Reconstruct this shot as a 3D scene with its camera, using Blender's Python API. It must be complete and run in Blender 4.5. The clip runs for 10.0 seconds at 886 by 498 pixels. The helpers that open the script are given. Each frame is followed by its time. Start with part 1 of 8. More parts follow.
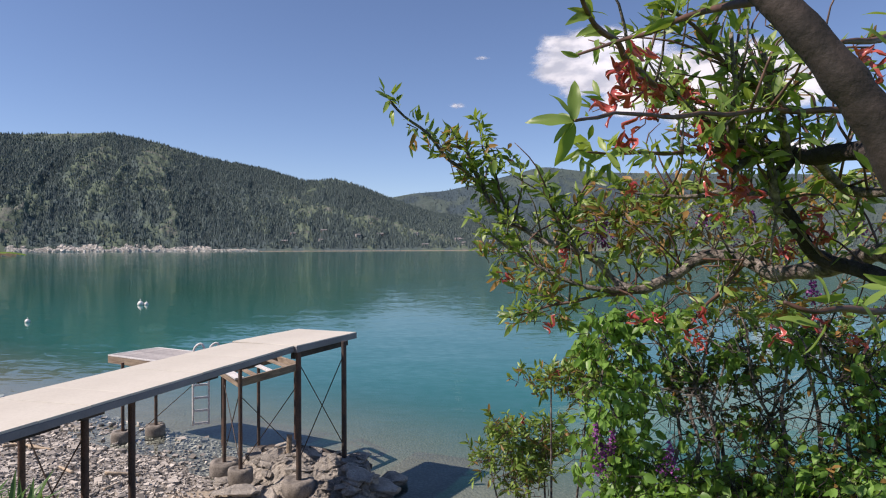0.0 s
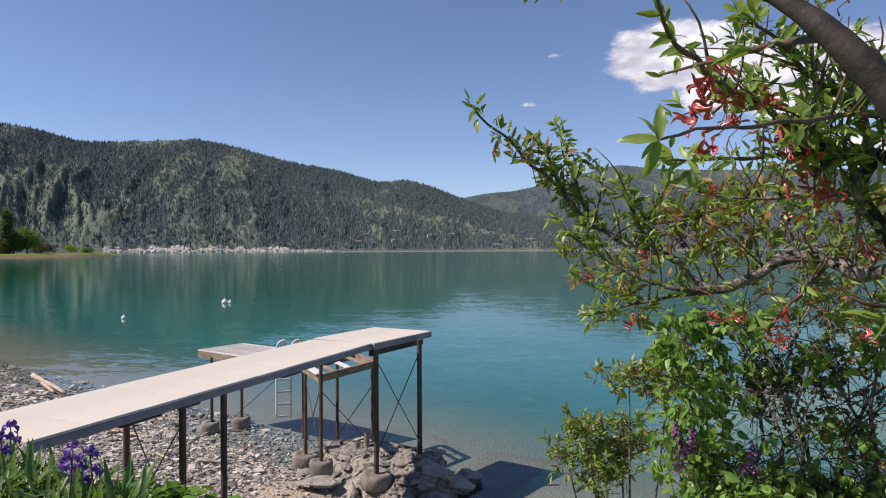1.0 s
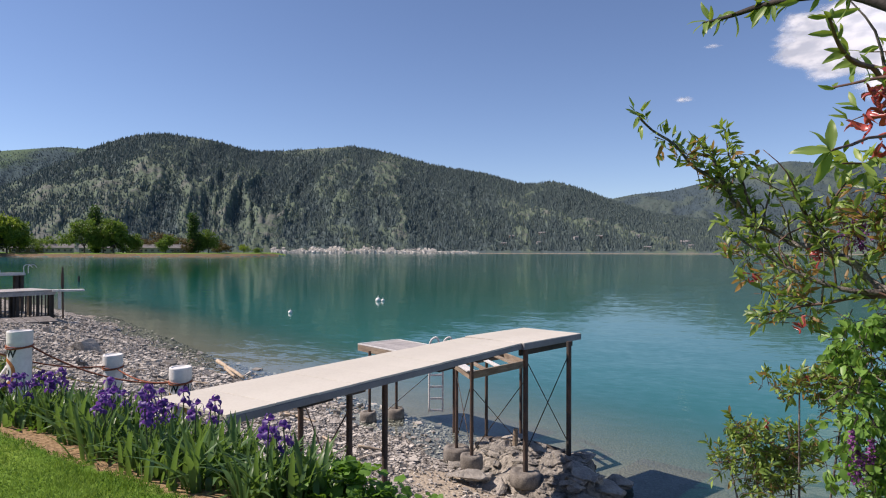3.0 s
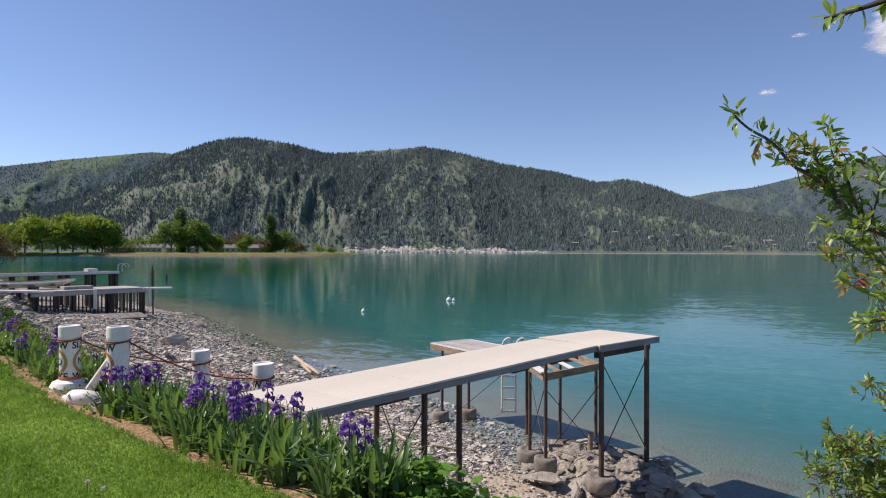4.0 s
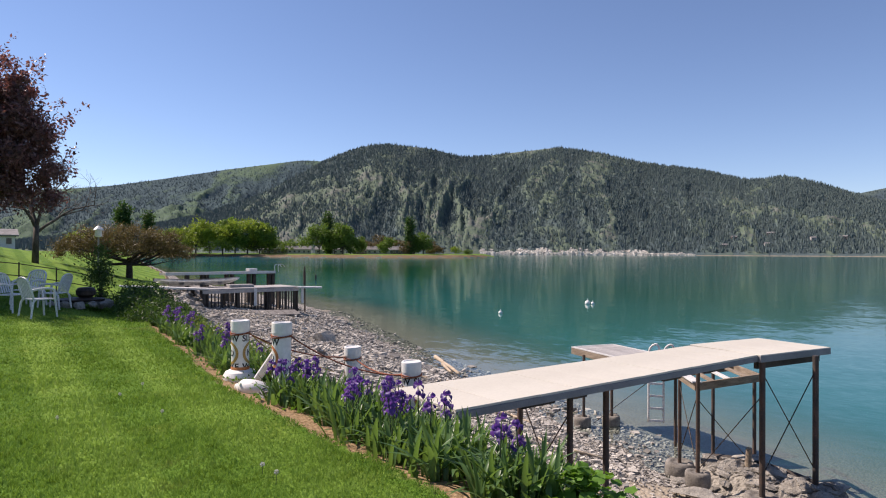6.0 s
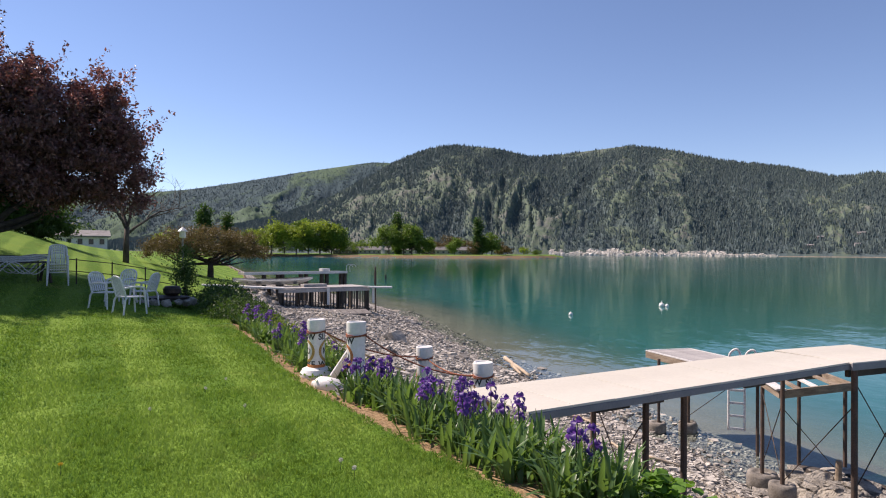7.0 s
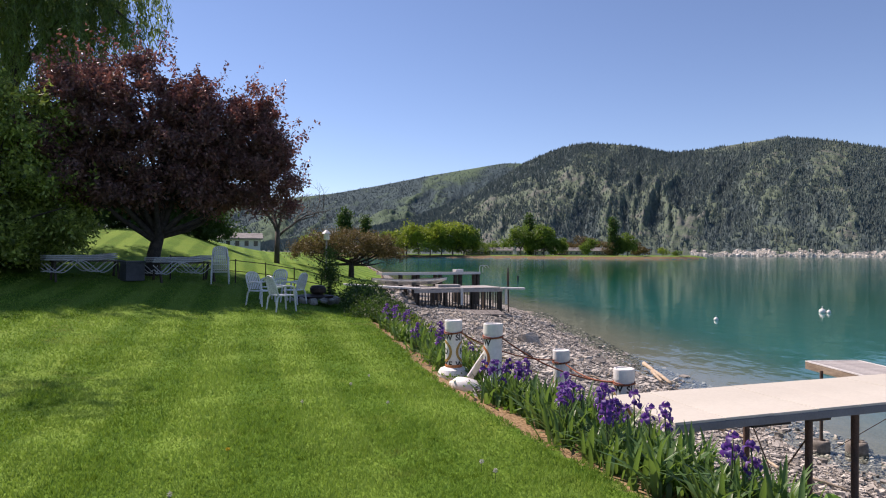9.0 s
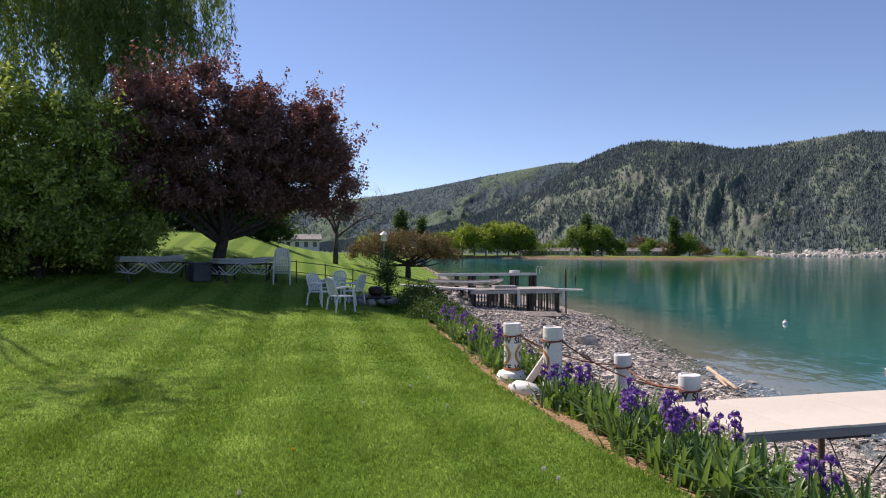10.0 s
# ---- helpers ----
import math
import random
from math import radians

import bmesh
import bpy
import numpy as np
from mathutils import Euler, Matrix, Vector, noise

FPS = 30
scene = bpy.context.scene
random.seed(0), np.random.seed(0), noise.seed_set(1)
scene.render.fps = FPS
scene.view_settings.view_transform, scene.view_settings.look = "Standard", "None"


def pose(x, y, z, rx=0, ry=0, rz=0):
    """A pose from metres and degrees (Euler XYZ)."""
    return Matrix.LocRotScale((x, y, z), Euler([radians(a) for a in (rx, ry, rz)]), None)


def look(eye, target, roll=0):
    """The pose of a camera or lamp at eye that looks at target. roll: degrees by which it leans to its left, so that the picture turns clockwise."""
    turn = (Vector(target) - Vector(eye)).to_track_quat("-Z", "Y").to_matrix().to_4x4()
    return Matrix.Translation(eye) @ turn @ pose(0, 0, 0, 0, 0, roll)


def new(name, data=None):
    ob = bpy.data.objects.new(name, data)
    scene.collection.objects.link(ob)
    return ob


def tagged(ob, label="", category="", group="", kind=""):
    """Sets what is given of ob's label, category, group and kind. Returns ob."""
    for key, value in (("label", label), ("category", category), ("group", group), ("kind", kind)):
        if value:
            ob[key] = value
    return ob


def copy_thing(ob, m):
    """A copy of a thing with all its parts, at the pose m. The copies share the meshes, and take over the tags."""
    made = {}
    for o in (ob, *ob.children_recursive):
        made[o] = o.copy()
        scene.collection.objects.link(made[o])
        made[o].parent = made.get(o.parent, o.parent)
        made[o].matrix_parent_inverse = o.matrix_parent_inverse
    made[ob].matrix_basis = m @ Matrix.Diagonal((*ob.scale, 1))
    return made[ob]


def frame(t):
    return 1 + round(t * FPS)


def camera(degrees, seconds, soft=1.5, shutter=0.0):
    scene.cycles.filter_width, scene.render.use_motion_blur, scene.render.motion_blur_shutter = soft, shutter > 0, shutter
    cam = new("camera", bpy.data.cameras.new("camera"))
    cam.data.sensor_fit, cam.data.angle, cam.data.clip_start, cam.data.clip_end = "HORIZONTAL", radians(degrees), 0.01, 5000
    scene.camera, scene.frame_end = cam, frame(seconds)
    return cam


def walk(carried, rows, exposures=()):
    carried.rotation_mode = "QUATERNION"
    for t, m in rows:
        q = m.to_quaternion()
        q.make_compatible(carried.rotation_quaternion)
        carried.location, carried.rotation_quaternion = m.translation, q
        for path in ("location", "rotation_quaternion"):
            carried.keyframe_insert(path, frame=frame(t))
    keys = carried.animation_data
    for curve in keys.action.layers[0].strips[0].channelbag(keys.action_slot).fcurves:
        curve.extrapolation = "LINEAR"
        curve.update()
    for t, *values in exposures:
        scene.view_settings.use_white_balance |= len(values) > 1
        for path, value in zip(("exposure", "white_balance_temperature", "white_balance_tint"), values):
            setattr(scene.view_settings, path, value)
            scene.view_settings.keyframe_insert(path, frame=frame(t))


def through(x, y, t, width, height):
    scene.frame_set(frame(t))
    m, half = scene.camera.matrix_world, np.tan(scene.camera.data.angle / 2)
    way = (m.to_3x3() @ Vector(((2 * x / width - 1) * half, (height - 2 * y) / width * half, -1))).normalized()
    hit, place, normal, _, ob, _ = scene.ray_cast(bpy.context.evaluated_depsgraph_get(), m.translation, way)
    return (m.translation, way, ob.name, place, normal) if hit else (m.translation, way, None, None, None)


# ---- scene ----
cam = camera(68.87, 10.0, 1.1)
PATH = [
    (0.0, pose(0.000, -0.000, 4.185, 89.99, 0.19, -0.00)),
    (0.5, pose(-0.031, -0.078, 4.186, 90.02, 0.20, 3.15)),
    (1.0, pose(-0.040, -0.136, 4.188, 90.04, 0.29, 6.31)),
    (1.5, pose(-0.034, -0.197, 4.178, 90.19, 0.06, 9.60)),
    (2.0, pose(-0.037, -0.259, 4.177, 90.20, 0.01, 12.78)),
    (2.5, pose(-0.055, -0.324, 4.175, 90.23, -0.06, 15.96)),
    (4.0, pose(-0.131, -0.383, 4.191, 90.19, -0.15, 25.35)),
    (4.5, pose(-0.153, -0.398, 4.189, 90.22, -0.15, 28.36)),
    (5.0, pose(-0.181, -0.416, 4.190, 90.24, -0.19, 31.35)),
    (5.5, pose(-0.208, -0.429, 4.189, 90.28, -0.22, 34.32)),
    (7.0, pose(-0.249, -0.490, 4.197, 90.33, -0.32, 43.36)),
    (7.5, pose(-0.242, -0.523, 4.204, 90.32, -0.35, 46.39)),
    (8.0, pose(-0.247, -0.543, 4.211, 90.33, -0.34, 49.37)),
    (8.5, pose(-0.268, -0.543, 4.212, 90.33, -0.34, 52.24)),
    (9.0, pose(-0.298, -0.530, 4.214, 90.34, -0.30, 55.00)),
    (9.5, pose(-0.320, -0.538, 4.221, 90.37, -0.27, 57.57)),
    (10.0, pose(-0.326, -0.560, 4.243, 90.36, -0.26, 59.93)),
]
walk(cam, PATH, [(0.0, 0.47, 6750, 22.0), (5.0, 0.52, 6750, 21.0), (7.0, 0.68, 6950, 24.0), (10.0, 0.61, 6950, 25.0)])

# ---- daylight ----
SUN_FROM = Vector((-0.66, -0.20, 0.74)).normalized()
world = bpy.data.worlds.new("daylight")
scene.world = world
world.use_nodes = True
wn = world.node_tree.nodes
sky = wn.new("ShaderNodeTexSky")
sky.sky_type = "NISHITA"
sky.sun_disc = False
sky.sun_elevation = math.asin(SUN_FROM.z)
sky.sun_rotation = math.atan2(SUN_FROM.x, SUN_FROM.y)
sky.altitude = 1500
sky.air_density = 1.0
sky.dust_density = 0.05
sky.ozone_density = 4.5
wn["Background"].inputs["Strength"].default_value = 0.094
world.node_tree.links.new(sky.outputs[0], wn["Background"].inputs[0])
sun = new("sun", bpy.data.lights.new("sun", "SUN"))
sun.data.energy = 4.4
sun.data.angle = radians(0.53)
sun.data.color = (1.0, 0.93, 0.82)
sun.matrix_world = look(SUN_FROM * 100, (0, 0, 0))


# ---- helpers for materials and meshes ----
class Nodes:
    """A small wrapper round a material's node tree."""

    def __init__(self, name, rough=0.6, metal=0.0):
        self.mat = bpy.data.materials.new(name)
        self.mat.use_nodes = True
        self.n = self.mat.node_tree.nodes
        self.l = self.mat.node_tree.links
        self.bsdf = self.n["Principled BSDF"]
        self.out = self.n["Material Output"]
        self.bsdf.inputs["Roughness"].default_value = rough
        self.bsdf.inputs["Metallic"].default_value = metal

    def link(self, a, b):
        self.l.new(a, b)
        return self

    def put(self, socket, value):
        if isinstance(value, bpy.types.NodeSocket):
            self.l.new(value, socket)
        else:
            socket.default_value = value

    def coords(self, world=False):
        if world:
            return self.n.new("ShaderNodeNewGeometry").outputs["Position"]
        return self.n.new("ShaderNodeTexCoord").outputs["Object"]

    def noise(self, vec, scale, detail=6.0, rough=0.6, stretch=None):
        if stretch:
            m = self.n.new("ShaderNodeMapping")
            m.inputs["Scale"].default_value = stretch
            self.l.new(vec, m.inputs["Vector"])
            vec = m.outputs[0]
        t = self.n.new("ShaderNodeTexNoise")
        t.inputs["Scale"].default_value = scale
        t.inputs["Detail"].default_value = detail
        t.inputs["Roughness"].default_value = rough
        self.l.new(vec, t.inputs["Vector"])
        return t.outputs["Fac"]

    def step(self, value, lo, hi):
        m = self.n.new("ShaderNodeMapRange")
        m.interpolation_type = "SMOOTHSTEP"
        self.put(m.inputs["Value"], value)
        m.inputs["From Min"].default_value = lo
        m.inputs["From Max"].default_value = hi
        return m.outputs["Result"]

    def math(self, op, a, b=0.0):
        m = self.n.new("ShaderNodeMath")
        m.operation = op
        self.put(m.inputs[0], a)
        self.put(m.inputs[1], b)
        return m.outputs[0]

    def mix(self, fac, a, b, blend="MIX"):
        m = self.n.new("ShaderNodeMix")
        m.data_type = "RGBA"
        m.blend_type = blend
        self.put(m.inputs[0], fac)
        self.put(m.inputs[6], a if isinstance(a, bpy.types.NodeSocket) else (*a, 1))
        self.put(m.inputs[7], b if isinstance(b, bpy.types.NodeSocket) else (*b, 1))
        return m.outputs[2]

    def attribute(self, name):
        a = self.n.new("ShaderNodeAttribute")
        a.attribute_name = name
        return a.outputs["Fac"]

    def random(self):
        return self.n.new("ShaderNodeObjectInfo").outputs["Random"]

    def island(self):
        return self.n.new("ShaderNodeNewGeometry").outputs["Random Per Island"]

    def color(self, c):
        self.put(self.bsdf.inputs["Base Color"], c if isinstance(c, bpy.types.NodeSocket) else (*c, 1))
        return self

    def bump(self, height, strength=0.4, distance=0.02):
        b = self.n.new("ShaderNodeBump")
        b.inputs["Strength"].default_value = strength
        b.inputs["Distance"].default_value = distance
        self.l.new(height, b.inputs["Height"])
        self.l.new(b.outputs[0], self.bsdf.inputs["Normal"])
        return self

    def translucent(self, color, amount):
        """Lets light through thin leaves."""
        t = self.n.new("ShaderNodeBsdfTranslucent")
        self.put(t.inputs["Color"], color)
        m = self.n.new("ShaderNodeMixShader")
        m.inputs[0].default_value = amount
        self.l.new(self.bsdf.outputs[0], m.inputs[1])
        self.l.new(t.outputs[0], m.inputs[2])
        self.l.new(m.outputs[0], self.out.inputs["Surface"])
        return self


def surface(name, c1, c2, scale=4.0, rough=0.6, metal=0.0, bump=0.3, distance=0.01, fine=40.0, world=False, stretch=None, vary=0.0, dirt=0.45):
    """Two colours mixed by coarse and fine noise, with relief."""
    k = Nodes(name, rough, metal)
    v = k.coords(world)
    coarse = k.noise(v, scale, 5, 0.6, stretch)
    grain = k.noise(v, fine, 4, 0.6, stretch)
    col = k.mix(k.step(coarse, 0.32, 0.68), c1, c2)
    col = k.mix(k.math("MULTIPLY", k.step(grain, 0.3, 0.8), dirt), col, (0, 0, 0))
    if vary:
        col = k.mix(k.math("MULTIPLY", k.random(), vary), col, tuple(min(1, x * 1.9) for x in c2))
    k.color(col)
    k.put(k.bsdf.inputs["Roughness"], k.math("ADD", k.math("MULTIPLY", grain, 0.25), rough - 0.12))
    if bump:
        k.bump(k.math("ADD", k.math("MULTIPLY", coarse, 0.5), grain), bump, distance)
    return k.mat


def leafy(name, dark, light, through, amount=0.35, rough=0.45, shine=0.3):
    """Leaves that differ from one another and let light through."""
    k = Nodes(name, rough)
    r = k.island()
    col = k.mix(r, dark, light)
    k.color(col)
    k.bsdf.inputs["Specular IOR Level"].default_value = shine
    k.translucent(k.mix(r, tuple(x * 0.7 for x in through), through), amount)
    return k.mat


def thing(name, at=(0, 0, 0), label="", category="", group="", kind="", turn=0.0):
    ob = new(name)
    ob.empty_display_size = 0.2
    ob.matrix_world = pose(*at, 0, 0, turn)
    return tagged(ob, label, category, group, kind)


def mesh_of(bm, name, material, smooth=False):
    me = bpy.data.meshes.new(name)
    bm.normal_update()
    bm.to_mesh(me)
    bm.free()
    me.materials.append(material)
    if smooth:
        me.polygons.foreach_set("use_smooth", [True] * len(me.polygons))
    return me


def part(name, bm, material, parent=None, label="", smooth=False):
    """Links a bmesh as one mesh object under a thing or a part."""
    ob = new(name, mesh_of(bm, name, material, smooth))
    ob.parent = parent
    return tagged(ob, label)


def from_arrays(name, verts, faces, material, smooth=False, attributes=None):
    me = bpy.data.meshes.new(name)
    verts = np.asarray(verts, dtype=np.float32)
    faces = np.asarray(faces, dtype=np.int32)
    n, k = faces.shape
    me.vertices.add(len(verts))
    me.vertices.foreach_set("co", verts.ravel())
    me.loops.add(n * k)
    me.loops.foreach_set("vertex_index", faces.ravel())
    me.polygons.add(n)
    me.polygons.foreach_set("loop_start", np.arange(0, n * k, k, dtype=np.int32))
    me.polygons.foreach_set("use_smooth", np.full(n, smooth))
    for key, values in (attributes or {}).items():
        me.attributes.new(key, "FLOAT", "POINT").data.foreach_set("value", np.asarray(values, dtype=np.float32))
    me.materials.append(material)
    me.update(calc_edges=True)
    return me


def box(bm, lo, hi, bevel=0.0):
    """An axis-parallel box between two corners."""
    lo, hi = Vector(lo), Vector(hi)
    r = bmesh.ops.create_cube(bm, size=1.0, matrix=Matrix.LocRotScale((lo + hi) / 2, None, hi - lo))
    if bevel:
        bmesh.ops.bevel(bm, geom=list({e for v in r["verts"] for e in v.link_edges}), offset=bevel, segments=2, affect="EDGES", profile=0.6)
    return bm


def beam(bm, a, b, width, height, up=(0, 0, 1), bevel=0.0):
    """A straight timber from a to b."""
    a, b = Vector(a), Vector(b)
    x = (b - a).normalized()
    y = Vector(up).cross(x).normalized()
    z = x.cross(y)
    m = Matrix((x, y, z)).transposed().to_4x4()
    m.translation = (a + b) / 2
    r = bmesh.ops.create_cube(bm, size=1.0, matrix=m @ Matrix.Diagonal(((b - a).length, width, height, 1)))
    if bevel:
        bmesh.ops.bevel(bm, geom=list({e for v in r["verts"] for e in v.link_edges}), offset=bevel, segments=1, affect="EDGES")
    return bm


def rod(bm, a, b, r1, r2=None, sides=10):
    """A straight round bar from a to b."""
    a, b = Vector(a), Vector(b)
    q = (b - a).to_track_quat("Z", "Y")
    bmesh.ops.create_cone(bm, cap_ends=True, segments=sides, radius1=r1, radius2=r1 if r2 is None else r2, depth=(b - a).length,
                          matrix=Matrix.LocRotScale((a + b) / 2, q, None))
    return bm


def tube(bm, points, radii, sides=7, closed_end=True):
    """A bent round bar through the points, with a radius for each."""
    points = [Vector(p) for p in points]
    rings = []
    side = None
    for i, p in enumerate(points):
        d = (points[min(i + 1, len(points) - 1)] - points[max(i - 1, 0)]).normalized()
        side = (side - d * side.dot(d)).normalized() if side else d.orthogonal().normalized()
        up = d.cross(side)
        r = radii[i] if not isinstance(radii, (int, float)) else radii
        rings.append([bm.verts.new(p + (side * math.cos(a) + up * math.sin(a)) * r) for a in (2 * math.pi * k / sides for k in range(sides))])
    for a, b in zip(rings, rings[1:]):
        for k in range(sides):
            bm.faces.new((a[k], a[(k + 1) % sides], b[(k + 1) % sides], b[k]))
    if closed_end:
        bm.faces.new(rings[0][::-1])
        bm.faces.new(rings[-1])
    return bm


def turned(bm, profile, sides=20, centre=(0, 0, 0)):
    """A body of revolution about z from (radius, height) pairs."""
    c = Vector(centre)
    rings = [[bm.verts.new(c + Vector((r * math.cos(a), r * math.sin(a), z))) for a in (2 * math.pi * k / sides for k in range(sides))] for r, z in profile]
    for a, b in zip(rings, rings[1:]):
        for k in range(sides):
            bm.faces.new((a[k], a[(k + 1) % sides], b[(k + 1) % sides], b[k]))
    bm.faces.new(rings[0][::-1])
    bm.faces.new(rings[-1])
    return bm


def smooth_path(points, n):
    """n points on a soft curve through the given ones."""
    p = np.array(points, dtype=float)
    k = np.arange(len(p))
    out = []
    for t in np.linspace(0, len(p) - 1, n):
        i = min(int(t), len(p) - 2)
        f = t - i
        a, b, c, d = p[max(i - 1, 0)], p[i], p[i + 1], p[min(i + 2, len(p) - 1)]
        out.append(0.5 * (2 * b + (c - a) * f + (2 * a - 5 * b + 4 * c - d) * f * f + (3 * b - a - 3 * c + d) * f ** 3))
    return [Vector(v) for v in out]


def value_noise(x, y, seed=0):
    """Smooth noise from -1 to 1 on arrays."""
    xi, yi = np.floor(x).astype(np.int64), np.floor(y).astype(np.int64)
    fx, fy = x - xi, y - yi
    fx, fy = fx * fx * (3 - 2 * fx), fy * fy * (3 - 2 * fy)

    def corner(i, j):
        h = (i * 374761393 + j * 668265263 + seed * 974634777) & 0xFFFFFFFF
        h = ((h ^ (h >> 13)) * 1274126177) & 0xFFFFFFFF
        return ((h ^ (h >> 16)) & 0xFFFF) / 32767.5 - 1.0

    a, b = corner(xi, yi), corner(xi + 1, yi)
    c, d = corner(xi, yi + 1), corner(xi + 1, yi + 1)
    return (a * (1 - fx) + b * fx) * (1 - fy) + (c * (1 - fx) + d * fx) * fy


def fractal(x, y, seed=0, octaves=5, gain=0.5):
    total, amp = 0.0, 1.0
    for k in range(octaves):
        total = total + amp * value_noise(x * 2 ** k, y * 2 ** k, seed + k)
        amp *= gain
    return total


def smoothstep(x, lo, hi):
    t = np.clip((x - lo) / (hi - lo), 0, 1)
    return t * t * (3 - 2 * t)


def along(x, y, line):
    """The signed distance of places from a polyline, positive to the left of its way."""
    x, y = np.asarray(x, dtype=float), np.asarray(y, dtype=float)
    best, sign = np.full(x.shape, 1e9), np.ones(x.shape)
    for (ax, ay), (bx, by) in zip(line, line[1:]):
        dx, dy = bx - ax, by - ay
        f = np.clip(((x - ax) * dx + (y - ay) * dy) / (dx * dx + dy * dy), 0, 1)
        px, py = x - ax - f * dx, y - ay - f * dy
        dist = np.hypot(px, py)
        near = dist < best - 1e-9
        best = np.where(near, dist, best)
        sign = np.where(near, np.where(dx * (y - ay) - dy * (x - ax) >= 0, 1.0, -1.0), sign)
    return best * sign


# ---- plan of the land: metres, the lake's level is z = 0 ----
# lawn's edge along the flower bed, from the far end to the near end; the lake lies to its left
LAWN_EDGE = [(-140, 72), (-60, 33), (-40, 22.5), (-26, 13.6), (-19.0, 9.6), (-14.5, 7.25), (-10.2, 5.6), (-7.2, 4.3), (-5.5, 3.72), (-4.15, 3.36), (-3.0, 2.98), (-1.2, 2.4), (1.5, 1.7), (5.0, 1.2), (12, 0.5), (60, -8)]
# water's edge, the lake to its left
SHORE = [(-420, 190), (-160, 84), (-90, 52), (-52, 38.5), (-36.1, 31.7), (-25.4, 24.7), (-17.6, 19.5), (-13.2, 17.25), (-9.8, 15.5), (-7.4, 13.9), (-5.0, 12.4), (-3.2, 11.2), (-1.6, 9.6), (0.2, 8.3), (3.5, 6.9), (9, 5.4), (60, -2)]


def land(x, y):
    """Height of the ground, with the distances from the lawn's edge and from the water."""
    dl = along(x, y, LAWN_EDGE)
    ds = -along(x, y, SHORE)
    far = np.hypot(x, y)
    bearing = np.degrees(np.arctan2(-x, y))
    lawn = 2.62 + 0.055 * np.clip(-x - 11, 0, 14) * smoothstep(bearing, 61, 73) - 0.03 * np.clip(-3.0 - x, 0, 5) * (x > -30)
    lawn = lawn + 0.04 * fractal(x * 0.25, y * 0.25, 3, 3)
    mound = smoothstep(bearing, 70, 80) * (1 - smoothstep(bearing, 150, 190))
    inland = smoothstep(-dl, 0, 7)
    lawn = lawn + mound * 1.9 * smoothstep(far, 22, 42) * inland + 0.9 * smoothstep(far, 30, 70) * smoothstep(bearing, 60, 72) * inland
    lawn = lawn - 0.035 * np.clip(-x - 14, 0, 14) * (1 - inland)
    beach = np.where(ds > 0, 1.55 * (1 - np.exp(-np.clip(ds, 0, 60) / 5.2)), -3.2 * (1 - np.exp(np.clip(ds, -200, 0) / 26.0)) ** 1.3)
    beach = beach + 0.05 * fractal(x * 0.7, y * 0.7, 9, 4) * smoothstep(ds, -3, 1)
    bank = smoothstep(dl, 0.75, 2.3)
    bed = lawn - 0.05 - 0.16 * np.clip(dl, 0, 1.0)
    z = np.where(dl <= 0, lawn, bed * (1 - bank) + np.minimum(beach, lawn) * bank)
    z = np.where(ds < 0, np.minimum(z, beach), z)
    # beyond the garden the lawn ends in stones
    dl = np.where(dl > 0, dl + 1.6 * smoothstep(far, 23, 27), dl)
    # the low wooded spit across the bay
    near = np.interp(bearing, [31, 33, 36, 42, 54, 66, 80], [600, 560, 500, 480, 510, 600, 700])
    spit = smoothstep(far - near, -6, 40) * (1 - smoothstep(far - near, 260, 330)) * smoothstep(bearing, 31.5, 34) * (1 - smoothstep(bearing, 100, 110))
    z = np.maximum(z, -3.2 + 5.8 * spit)
    dl = np.where(spit > 0.5, np.where(far - near > 33, -3.0, 0.47), dl)
    ds = np.where(spit > 0.5, 20.0, ds)
    return z, dl, ds


def ground_z(x, y):
    return float(land(np.array([float(x)]), np.array([float(y)]))[0][0])


def mown(k, v):
    """Stripes that the mower left, alongside the flower bed."""
    at = k.n.new("ShaderNodeSeparateXYZ")
    k.link(v, at.inputs[0])
    across = k.math("ADD", k.math("MULTIPLY", at.outputs["X"], 0.31), k.math("MULTIPLY", at.outputs["Y"], 0.95))
    across = k.math("ADD", across, k.math("MULTIPLY", k.noise(v, 0.5, 3), 0.25))
    wave = k.math("SINE", k.math("MULTIPLY", across, 5.2))
    return k.math("MULTIPLY", k.step(wave, -0.5, 0.5), k.step(k.noise(v, 0.25, 3), 0.2, 0.55))


